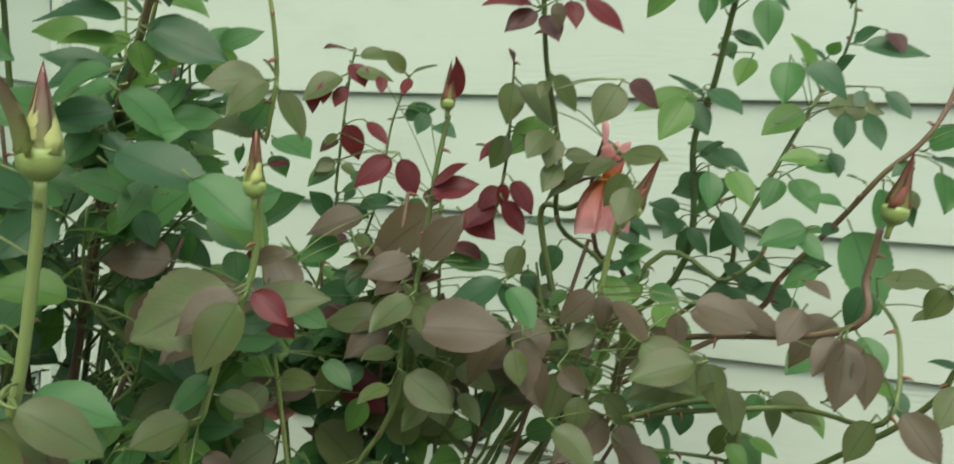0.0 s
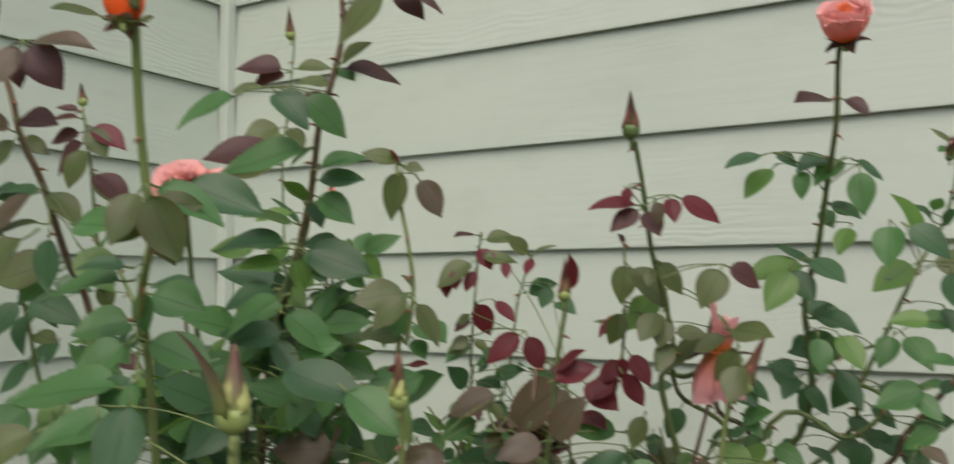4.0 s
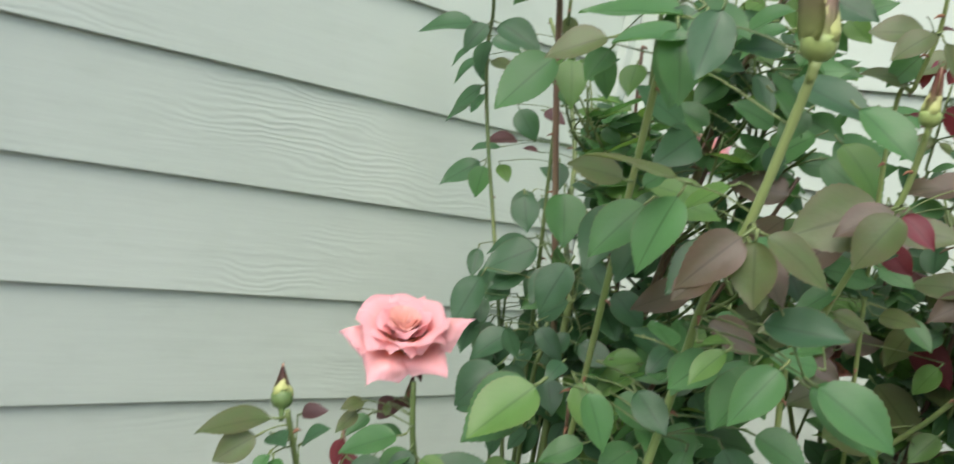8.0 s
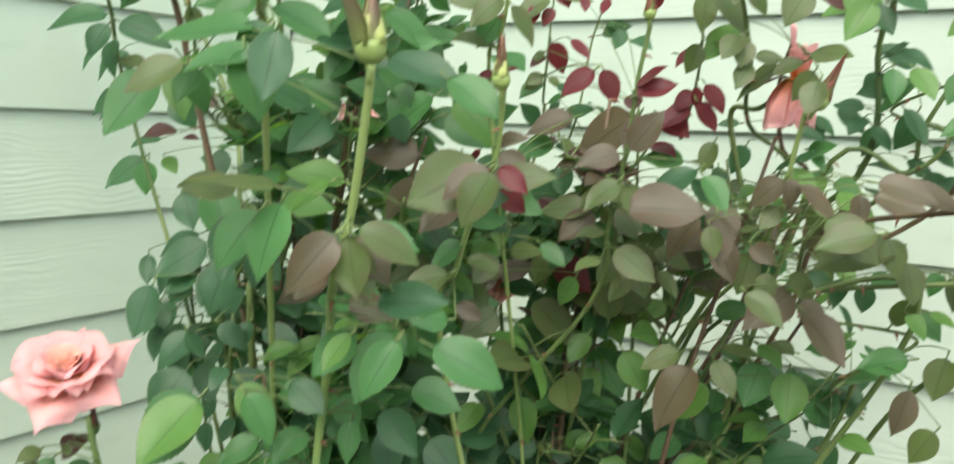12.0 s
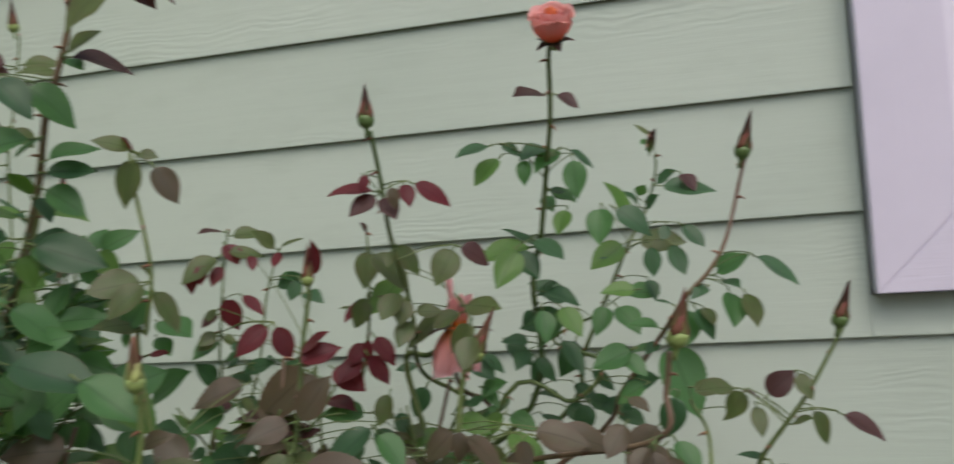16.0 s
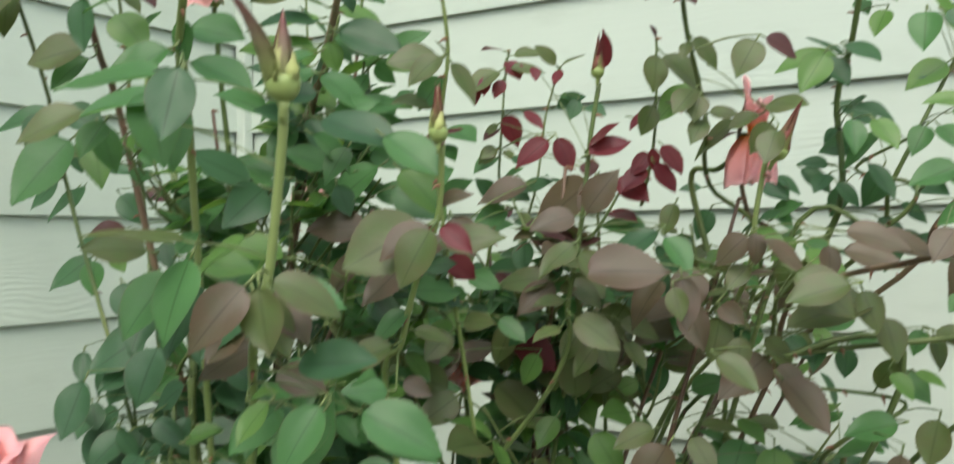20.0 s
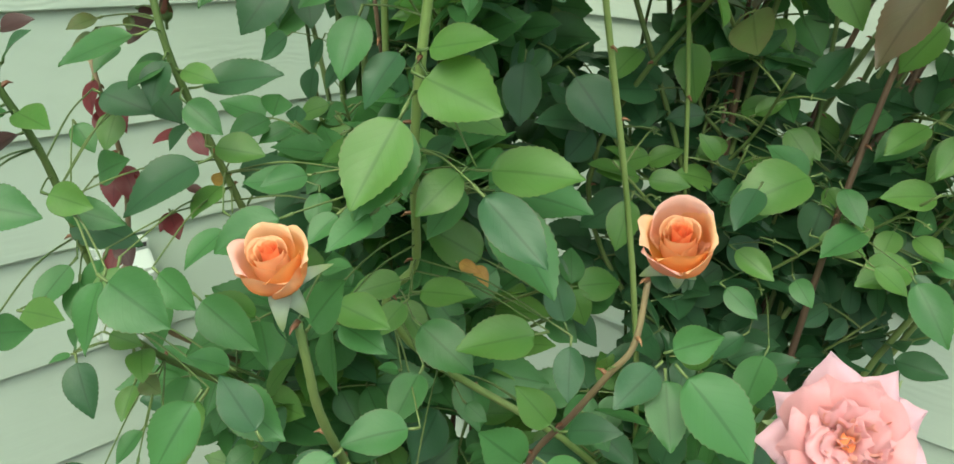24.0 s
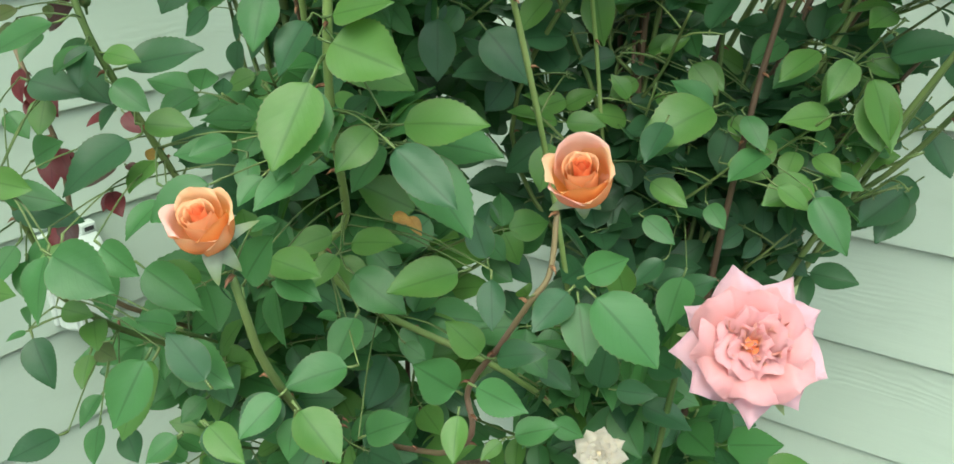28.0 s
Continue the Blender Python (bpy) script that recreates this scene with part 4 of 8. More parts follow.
c.hang((0.879, -0.914, 1.214), (0.881, -0.913, 1.178), "green")
c.hang((0.863, -0.900, 1.209), (0.914, -0.887, 1.195), "green")
c.hang((0.832, -0.873, 1.215), (0.880, -0.864, 1.214), "dark")
c.hang((0.922, -0.953, 1.179), (0.898, -0.984, 1.156), "green")
c.hang((0.890, -0.925, 1.178), (0.937, -0.902, 1.156), "green")
c.hang((0.875, -0.912, 1.187), (0.870, -0.945, 1.179), "green")
c.hang((0.947, -0.970, 1.161), (0.928, -0.990, 1.134), "green")
c.hang((0.954, -0.976, 1.158), (0.953, -0.984, 1.135), "green")
c.hang((0.859, -0.900, 1.191), (0.822, -0.930, 1.178), "green")
c.hang((0.965, -0.988, 1.138), (0.937, -1.035, 1.123), "green")
c.hang((0.950, -0.974, 1.152), (0.887, -1.019, 1.150), "green")
c.hang((0.991, -1.009, 1.155), (0.998, -1.030, 1.106), "green")
c.hang((0.922, -1.013, 1.131), (0.897, -1.049, 1.112), "olive")
c.hang((0.911, -0.946, 1.225), (0.890, -0.975, 1.230), "green")
c.hang((0.911, -0.945, 1.217), (0.861, -0.982, 1.213), "green")
c.done()
c = Cane(BUSHES[0], ((0.598, -0.561, -0.340), (0.604, -0.539, 0.557), (0.619, -0.488, 1.114), (0.597, -0.466, 1.256), (0.572, -0.444, 1.385), (0.563, -0.425, 1.449), (0.562, -0.414, 1.523), (0.566, -0.416, 1.554)), .002, .0012, M_STEM)
c.hang((0.564, -0.422, 1.510), (0.515, -0.474, 1.516), "wine")
c.hang((0.564, -0.422, 1.508), (0.534, -0.463, 1.489), "wine")
c.hang((0.566, -0.421, 1.512), (0.623, -0.408, 1.513), "olive")
c.hang((0.558, -0.417, 1.460), (0.621, -0.406, 1.472), "wine")
c.hang((0.566, -0.431, 1.430), (0.535, -0.480, 1.414), "olive")
c.hang((0.553, -0.416, 1.434), (0.588, -0.419, 1.408), "olive")
c.hang((0.551, -0.416, 1.425), (0.535, -0.437, 1.406), "green")
c.hang((0.601, -0.474, 1.387), (0.516, -0.535, 1.387), "wine")
c.hang((0.598, -0.473, 1.371), (0.556, -0.529, 1.364), "olive")
c.done()
c = Cane(BUSHES[0], ((0.557, -0.552, -0.340), (0.603, -0.569, 0.563), (0.712, -0.610, 1.125), (0.741, -0.625, 1.186), (0.780, -0.645, 1.244), (0.818, -0.667, 1.304), (0.844, -0.685, 1.366), (0.870, -0.698, 1.403), (0.889, -0.705, 1.448), (0.896, -0.720, 1.494), (0.893, -0.730, 1.541), (0.894, -0.736, 1.575)), .005, .002, M_STEM_RED)
c.hang((0.926, -0.708, 1.467), (0.918, -0.726, 1.438), "olive")
c.hang((0.950, -0.717, 1.472), (0.918, -0.753, 1.426), "olive")
c.hang((0.950, -0.717, 1.472), (1.001, -0.708, 1.456), "wine")
c.hang((0.945, -0.709, 1.475), (0.976, -0.700, 1.446), "wine")
c.twig((0.913, -0.735, 1.436), (0.950, -0.717, 1.472))
c.hang((0.880, -0.705, 1.413), (0.934, -0.679, 1.409), "wine")
c.hang((0.881, -0.705, 1.414), (0.919, -0.703, 1.433), "olive")
c.hang((0.875, -0.697, 1.415), (0.899, -0.700, 1.402), "green")
c.hang((0.852, -0.675, 1.410), (0.841, -0.713, 1.404), "olive")
c.hang((0.823, -0.763, 1.387), (0.774, -0.797, 1.353), "green")
c.hang((0.829, -0.736, 1.396), (0.873, -0.734, 1.361), "green")
c.hang((0.822, -0.728, 1.398), (0.803, -0.759, 1.391), "olive")
c.hang((0.848, -0.722, 1.391), (0.890, -0.698, 1.354), "green")
c.twig((0.879, -0.714, 1.389), (0.816, -0.756, 1.390))
c.hang((0.859, -0.707, 1.342), (0.801, -0.772, 1.319), "green")
c.hang((0.847, -0.691, 1.346), (0.831, -0.711, 1.325), "green")
c.hang((0.855, -0.706, 1.319), (0.899, -0.686, 1.338), "green")
c.hang((0.846, -0.698, 1.312), (0.895, -0.681, 1.312), "green")
c.hang((0.845, -0.697, 1.300), (0.882, -0.679, 1.274), "green")
c.hang((0.834, -0.690, 1.289), (0.835, -0.724, 1.310), "green")
c.hang((0.823, -0.675, 1.297), (0.843, -0.678, 1.271), "green")
c.hang((0.827, -0.692, 1.271), (0.803, -0.740, 1.287), "green")
c.hang((0.836, -0.707, 1.252), (0.778, -0.755, 1.258), "green")
c.hang((0.836, -0.706, 1.249), (0.905, -0.682, 1.224), "green")
c.hang((0.810, -0.676, 1.254), (0.857, -0.666, 1.253), "green")
c.hang((0.829, -0.698, 1.246), (0.860, -0.679, 1.225), "green")
c.hang((0.828, -0.699, 1.243), (0.837, -0.696, 1.208), "green")
c.hang((0.814, -0.684, 1.241), (0.837, -0.670, 1.223), "green")
c.hang((0.830, -0.708, 1.234), (0.797, -0.749, 1.228), "green")
c.hang((0.836, -0.724, 1.211), (0.799, -0.766, 1.200), "green")
c.hang((0.847, -0.740, 1.199), (0.826, -0.761, 1.172), "green")
c.hang((0.879, -0.778, 1.194), (0.928, -0.759, 1.160), "green")
c.hang((0.789, -0.680, 1.193), (0.817, -0.693, 1.229), "dark")
c.hang((0.816, -0.718, 1.164), (0.791, -0.758, 1.171), "dark")
c.hang((0.816, -0.718, 1.170), (0.848, -0.719, 1.126), "dark")
c.hang((0.906, -0.813, 1.150), (0.979, -0.783, 1.124), "green")
c.hang((0.883, -0.791, 1.143), (0.917, -0.768, 1.112), "green")
c.hang((0.843, -0.707, 1.107), (0.857, -0.701, 1.073), "dark")
c.hang((0.876, -0.746, 1.112), (0.848, -0.780, 1.130), "green")
c.hang((0.888, -0.770, 1.156), (0.932, -0.761, 1.167), "green")
c.hang((0.917, -0.773, 1.133), (0.908, -0.798, 1.098), "green")
c.hang((0.958, -0.794, 1.137), (1.013, -0.786, 1.099), "green")
c.hang((0.888, -0.771, 1.176), (0.860, -0.813, 1.167), "green")
c.hang((0.876, -0.757, 1.197), (0.846, -0.785, 1.183), "green")
c.hang((0.903, -0.789, 1.207), (0.857, -0.824, 1.177), "green")
c.done()
c = Cane(BUSHES[1], ((0.911, -0.460, -0.340), (0.918, -0.525, 0.552), (0.936, -0.676, 1.104), (0.956, -0.698, 1.166), (0.969, -0.708, 1.206), (0.975, -0.722, 1.240), (0.972, -0.731, 1.282), (0.972, -0.736, 1.313)), .0022, .0016, M_STEM_PALE)
c.hang((0.977, -0.733, 1.313), (0.966, -0.744, 1.268), "olive")
c.hang((0.976, -0.734, 1.313), (0.959, -0.761, 1.325), "olive")
c.hang((0.976, -0.734, 1.312), (0.996, -0.734, 1.309), "olive")
c.hang((0.990, -0.735, 1.304), (1.011, -0.727, 1.268), "bronze")
c.hang((0.967, -0.728, 1.314), (0.975, -0.747, 1.324), "red")
c.hang((0.969, -0.708, 1.207), (0.932, -0.745, 1.201), "olive")
c.hang((0.980, -0.725, 1.206), (0.962, -0.759, 1.183), "olive")
c.hang((0.980, -0.725, 1.203), (1.005, -0.721, 1.163), "olive")
c.hang((0.956, -0.691, 1.198), (0.938, -0.708, 1.163), "green")
c.hang((0.958, -0.692, 1.212), (0.958, -0.708, 1.222), "olive")
c.hang((0.952, -0.689, 1.171), (0.928, -0.731, 1.172), "olive")
c.hang((0.947, -0.688, 1.143), (0.936, -0.701, 1.138), "red")
c.hang((0.953, -0.696, 1.144), (0.976, -0.696, 1.145), "red")
c.done()
c = Cane(BUSHES[1], ((0.941, -0.568, -0.340), (0.940, -0.623, 0.449), (0.936, -0.749, 0.897), (0.963, -0.768, 0.971), (0.987, -0.777, 1.030), (1.005, -0.778, 1.071), (1.019, -0.793, 1.123)), .0028, .0024, M_STEM_PALE)
c.hang((1.021, -0.803, 1.066), (0.993, -0.838, 1.040), "bronze")
c.hang((1.010, -0.787, 1.067), (0.962, -0.841, 1.032), "olive")
c.hang((1.032, -0.820, 1.066), (1.014, -0.845, 1.020), "olive")
c.hang((1.009, -0.787, 1.064), (1.041, -0.788, 1.044), "red")
c.hang((0.980, -0.758, 1.048), (1.038, -0.733, 1.057), "olive")
c.hang((0.998, -0.771, 1.076), (1.026, -0.768, 1.090), "bronze")
c.hang((0.964, -0.744, 1.028), (0.994, -0.736, 1.033), "green")
c.hang((0.971, -0.763, 1.000), (0.954, -0.796, 0.973), "green")
c.hang((0.955, -0.749, 0.979), (0.992, -0.742, 0.970), "olive")
c.hang((0.974, -0.784, 0.973), (0.941, -0.817, 0.956), "olive")
c.hang((0.960, -0.769, 0.952), (0.959, -0.780, 0.948), "olive")
c.hang((1.018, -0.851, 0.949), (0.999, -0.886, 0.953), "green")
c.hang((0.960, -0.769, 0.942), (0.987, -0.762, 0.929), "bronze")
c.done()
c = Cane(BUSHES[1], ((0.982, -0.474, -0.340), (0.950, -0.591, 0.298), (0.877, -0.864, 0.596), (0.890, -0.871, 0.667), (0.939, -0.924, 0.780), (0.956, -0.924, 0.916), (0.979, -0.945, 0.988), (1.002, -0.955, 1.032), (1.023, -0.966, 1.102), (1.032, -0.973, 1.130)), .0032, .003, M_STEM_PALE)
c.hang((1.035, -0.997, 1.034), (1.046, -1.002, 0.992), "olive")
c.hang((1.029, -0.989, 1.034), (1.071, -0.971, 1.017), "olive")
c.hang((1.034, -0.998, 1.034), (1.018, -1.032, 0.997), "bronze")
c.hang((1.011, -0.966, 1.027), (1.045, -0.968, 0.995), "bronze")
c.hang((0.990, -0.959, 1.003), (0.987, -0.992, 0.983), "bronze")
c.hang((0.992, -0.964, 0.959), (1.014, -0.959, 0.965), "light")
c.hang((1.055, -0.948, 0.958), (1.107, -0.926, 0.934), "green")
c.hang((1.052, -0.961, 0.966), (1.042, -0.992, 0.928), "green")
c.hang((1.020, -0.969, 0.964), (1.010, -0.992, 0.941), "green")
c.hang((1.023, -0.965, 0.980), (1.075, -0.945, 0.985), "green")
c.hang((0.988, -0.952, 1.058), (0.967, -0.981, 1.036), "light")
c.hang((0.977, -0.983, 1.051), (0.938, -1.035, 1.062), "olive")
c.hang((0.974, -0.985, 1.051), (0.967, -1.009, 0.994), "green")
c.hang((0.936, -0.964, 1.039), (0.919, -0.997, 0.995), "green")
c.hang((0.957, -1.006, 1.145), (0.980, -1.013, 1.097), "green")
c.hang((0.888, -0.980, 1.132), (0.891, -1.003, 1.103), "green")
c.twig((1.009, -0.967, 1.029), (1.055, -0.948, 0.958))
c.hang((0.874, -0.959, 0.897), (0.847, -1.008, 0.843), "green")
c.hang((0.887, -0.948, 0.904), (0.920, -0.943, 0.867), "green")
c.hang((0.884, -0.922, 0.912), (0.916, -0.912, 0.923), "light")
c.hang((0.903, -0.924, 0.896), (0.942, -0.912, 0.881), "green")
c.hang((0.965, -0.905, 0.947), (0.967, -0.944, 0.920), "green")
c.hang((0.990, -0.885, 0.950), (0.989, -0.927, 0.904), "green")
c.hang((0.935, -0.890, 0.887), (0.963, -0.896, 0.865), "green")
c.hang((0.960, -0.899, 0.877), (0.968, -0.916, 0.845), "green")
c.hang((0.974, -0.887, 0.886), (1.015, -0.892, 0.853), "green")
c.hang((0.976, -0.859, 0.892), (1.021, -0.842, 0.879), "green")
c.hang((0.910, -0.940, 0.862), (0.894, -0.972, 0.844), "green")
c.hang((0.936, -0.919, 0.869), (0.935, -0.957, 0.852), "green")
c.hang((0.913, -0.941, 0.844), (0.920, -0.965, 0.807), "green")
c.hang((0.955, -0.940, 0.824), (1.002, -0.931, 0.836), "green")
c.hang((0.954, -0.943, 0.813), (1.013, -0.936, 0.799), "green")
c.hang((0.969, -0.960, 0.801), (0.970, -1.002, 0.752), "green")
c.hang((0.936, -0.929, 0.824), (0.934, -0.962, 0.797), "green")
c.hang((0.964, -0.898, 0.752), (1.027, -0.880, 0.760), "green")
c.hang((0.973, -0.916, 0.759), (0.969, -0.953, 0.739), "green")
c.hang((1.002, -0.944, 0.761), (1.055, -0.946, 0.730), "green")
c.hang((0.943, -0.913, 0.760), (0.926, -0.944, 0.769), "green")
c.hang((0.904, -0.969, 0.750), (0.895, -1.000, 0.748), "green")
c.hang((0.912, -0.992, 0.733), (0.888, -1.031, 0.717), "green")
c.hang((0.934, -0.975, 0.737), (0.931, -0.998, 0.723), "green")
c.hang((0.964, -0.976, 0.745), (0.961, -1.010, 0.731), "green")
c.twig((0.948, -0.933, 0.818), (0.983, -0.920, 0.762))
c.twig((0.936, -0.914, 0.834), (0.879, -0.941, 0.903))
c.twig((0.931, -0.905, 0.888), (0.982, -0.867, 0.893))
c.hang((0.931, -0.919, 0.802), (0.985, -0.897, 0.783), "green")
c.hang((0.954, -0.947, 0.795), (0.970, -0.997, 0.748), "green")
c.hang((0.934, -0.911, 0.761), (0.944, -0.939, 0.741), "green")
c.hang((0.908, -0.886, 0.743), (0.934, -0.885, 0.763), "green")
c.hang((0.941, -0.869, 0.729), (1.009, -0.839, 0.732), "green")
c.hang((0.969, -0.896, 0.738), (1.033, -0.903, 0.699), "green")
c.hang((0.950, -0.884, 0.738), (0.941, -0.917, 0.710), "green")
c.hang((0.928, -0.855, 0.721), (0.975, -0.830, 0.750), "green")
c.hang((0.929, -0.930, 0.732), (0.927, -0.976, 0.717), "green")
c.hang((0.910, -0.897, 0.666), (0.892, -0.933, 0.661), "green")
c.hang((0.914, -0.899, 0.658), (0.960, -0.892, 0.670), "green")
c.hang((0.926, -0.914, 0.662), (0.926, -0.944, 0.646), "green")
c.hang((0.932, -0.916, 0.651), (0.981, -0.915, 0.632), "green")
c.hang((1.012, -0.879, 0.657), (0.979, -0.927, 0.650), "green")
c.hang((1.010, -0.857, 0.649), (0.995, -0.856, 0.685), "green")
c.hang((1.028, -0.879, 0.660), (1.041, -0.897, 0.627), "green")
c.hang((0.929, -0.983, 0.684), (0.973, -0.976, 0.679), "green")
c.hang((0.934, -0.984, 0.673), (0.970, -0.974, 0.663), "green")
c.hang((0.936, -0.929, 0.620), (0.932, -0.946, 0.626), "green")
c.hang((0.991, -0.968, 0.620), (0.971, -1.009, 0.623), "green")
c.hang((0.958, -0.932, 0.633), (0.968, -0.969, 0.613), "green")
c.hang((0.991, -1.022, 0.623), (1.029, -1.024, 0.598), "green")
c.hang((0.987, -1.022, 0.629), (0.981, -1.055, 0.613), "green")
c.hang((0.953, -1.047, 0.630), (0.929, -1.055, 0.663), "green")
c.hang((0.920, -1.060, 0.653), (0.915, -1.092, 0.612), "green")
c.hang((0.922, -1.029, 0.605), (0.921, -1.051, 0.599), "green")
c.hang((0.953, -1.056, 0.614), (0.989, -1.060, 0.603), "green")
c.hang((0.945, -1.065, 0.608), (0.936, -1.087, 0.596), "green")
c.hang((1.025, -0.909, 0.580), (1.011, -0.940, 0.613), "green")
c.hang((1.037, -0.918, 0.598), (1.082, -0.920, 0.594), "green")
c.hang((1.046, -0.939, 0.595), (1.058, -0.962, 0.572), "green")
c.hang((1.022, -0.878, 0.591), (1.003, -0.895, 0.621), "green")
c.hang((1.024, -0.877, 0.591), (1.061, -0.873, 0.609), "green")
c.hang((1.045, -0.887, 0.541), (1.077, -0.872, 0.556), "green")
c.hang((1.044, -0.888, 0.541), (1.037, -0.907, 0.532), "green")
c.hang((1.078, -0.857, 0.654), (1.072, -0.897, 0.637), "green")
c.hang((1.069, -0.839, 0.649), (1.101, -0.829, 0.668), "green")
c.hang((1.092, -0.869, 0.662), (1.148, -0.874, 0.629), "green")
c.hang((1.080, -0.857, 0.650), (1.104, -0.885, 0.618), "green")
c.hang((0.937, -0.870, 0.574), (0.957, -0.867, 0.564), "green")
c.hang((0.964, -0.948, 0.543), (0.999, -0.935, 0.565), "green")
c.done()
c = Cane(BUSHES[1], ((0.995, -0.442, -0.340), (0.946, -0.482, 0.324), (0.833, -0.576, 0.648), (1.000, -0.573, 0.914), (1.021, -0.584, 0.993), (1.037, -0.586, 1.072), (1.044, -0.583, 1.142), (1.053, -0.582, 1.194)), .0028, .0022, M_STEM)
c.hang((1.053, -0.579, 1.202), (1.066, -0.593, 1.239), "red")
c.hang((1.044, -0.596, 1.130), (1.074, -0.600, 1.158), "red")
c.hang((1.046, -0.608, 1.124), (1.085, -0.586, 1.142), "red")
c.hang((1.045, -0.605, 1.073), (1.014, -0.645, 1.063), "bronze")
c.hang((1.044, -0.606, 1.067), (1.077, -0.600, 1.114), "bronze")
c.hang((1.053, -0.627, 1.051), (1.033, -0.667, 1.023), "olive")
c.hang((1.051, -0.629, 1.045), (1.072, -0.625, 1.013), "olive")
c.hang((1.029, -0.602, 0.995), (1.011, -0.633, 0.996), "olive")
c.hang((1.048, -0.634, 1.022), (1.129, -0.608, 1.025), "bronze")
c.hang((1.038, -0.622, 0.986), (1.087, -0.616, 0.956), "olive")
c.hang((1.035, -0.626, 0.974), (1.025, -0.663, 0.966), "olive")
c.hang((1.050, -0.534, 1.047), (1.075, -0.541, 1.000), "dark")
c.hang((1.103, -0.546, 1.063), (1.065, -0.595, 1.027), "green")
c.hang((1.099, -0.549, 1.057), (1.133, -0.558, 1.021), "green")
c.hang((1.129, -0.583, 1.026), (1.140, -0.595, 0.971), "bronze")
c.hang((1.107, -0.550, 1.019), (1.079, -0.584, 0.975), "bronze")
c.done()
c = Cane(BUSHES[1], ((0.862, -0.495, -0.340), (0.840, -0.477, 0.371), (0.790, -0.435, 0.742), (0.867, -0.451, 1.078), (0.873, -0.455, 1.127), (0.871, -0.443, 1.190), (0.867, -0.429, 1.233), (0.864, -0.414, 1.275)), .0022, .0012, M_STEM)
c.hang((0.867, -0.424, 1.272), (0.853, -0.459, 1.273), "wine")
c.hang((0.867, -0.422, 1.267), (0.908, -0.403, 1.269), "olive")
c.hang((0.883, -0.457, 1.246), (0.926, -0.439, 1.240), "olive")
c.hang((0.893, -0.474, 1.242), (0.865, -0.515, 1.214), "olive")
c.hang((0.891, -0.473, 1.232), (0.891, -0.495, 1.205), "red")
c.hang((0.879, -0.449, 1.258), (0.904, -0.458, 1.232), "red")
c.hang((0.882, -0.461, 1.197), (0.897, -0.449, 1.155), "red")
c.hang((0.904, -0.459, 1.197), (0.935, -0.460, 1.176), "red")
c.hang((0.951, -0.470, 1.163), (0.920, -0.502, 1.130), "red")
c.hang((0.961, -0.488, 1.164), (0.981, -0.488, 1.122), "red")
c.hang((0.884, -0.469, 1.176), (0.872, -0.489, 1.163), "wine")
c.hang((0.881, -0.467, 1.155), (0.868, -0.490, 1.142), "olive")
c.hang((0.882, -0.466, 1.152), (0.901, -0.463, 1.138), "olive")
c.hang((0.871, -0.448, 1.147), (0.857, -0.485, 1.128), "green")
c.hang((0.869, -0.444, 1.119), (0.896, -0.441, 1.134), "green")
c.hang((0.883, -0.433, 1.105), (0.929, -0.429, 1.117), "dark")
c.hang((0.864, -0.443, 1.091), (0.857, -0.472, 1.120), "dark")
c.hang((0.928, -0.404, 1.111), (0.924, -0.434, 1.127), "dark")
c.done()
c = Cane(BUSHES[1], ((0.887, -0.413, 1.074), (0.900, -0.412, 1.118), (0.913, -0.416, 1.189), (0.921, -0.415, 1.218), (0.930, -0.414, 1.246)), .0016, .001, M_STEM)
c.hang((0.934, -0.423, 1.246), (0.928, -0.456, 1.267), "olive")
c.hang((0.934, -0.423, 1.246), (0.966, -0.423, 1.259), "olive")
c.hang((0.936, -0.422, 1.246), (0.937, -0.438, 1.224), "red")
c.hang((0.915, -0.404, 1.203), (0.958, -0.401, 1.214), "green")
c.hang((0.952, -0.406, 1.214), (0.945, -0.418, 1.186), "green")
c.hang((0.943, -0.387, 1.210), (0.932, -0.412, 1.217), "green")
c.done()
c = Cane(BUSHES[1], ((0.865, -0.535, -0.340), (0.915, -0.490, 0.362), (1.031, -0.386, 0.724), (1.146, -0.371, 1.020), (1.118, -0.459, 1.104), (1.130, -0.509, 1.160), (1.129, -0.527, 1.195), (1.125, -0.550, 1.244), (1.126, -0.571, 1.296), (1.126, -0.590, 1.339)), .0026, .0022, M_STEM)
c.hang((1.125, -0.570, 1.284), (1.091, -0.612, 1.283), "red")
c.hang((1.120, -0.588, 1.301), (1.115, -0.595, 1.281), "red")
c.hang((1.117, -0.578, 1.299), (1.126, -0.580, 1.301), "red")
c.hang((1.128, -0.579, 1.281), (1.108, -0.607, 1.261), "wine")
c.hang((1.125, -0.569, 1.280), (1.146, -0.585, 1.260), "wine")
c.hang((1.141, -0.584, 1.288), (1.147, -0.587, 1.265), "bronze")
c.hang((1.148, -0.568, 1.292), (1.158, -0.578, 1.267), "red")
c.hang((1.155, -0.575, 1.291), (1.195, -0.562, 1.269), "red")
c.twig((1.131, -0.589, 1.280), (1.155, -0.575, 1.291))
c.twig((1.128, -0.579, 1.281), (1.115, -0.591, 1.300))
c.hang((1.130, -0.558, 1.235), (1.157, -0.549, 1.206), "olive")
c.hang((1.130, -0.557, 1.229), (1.128, -0.571, 1.212), "olive")
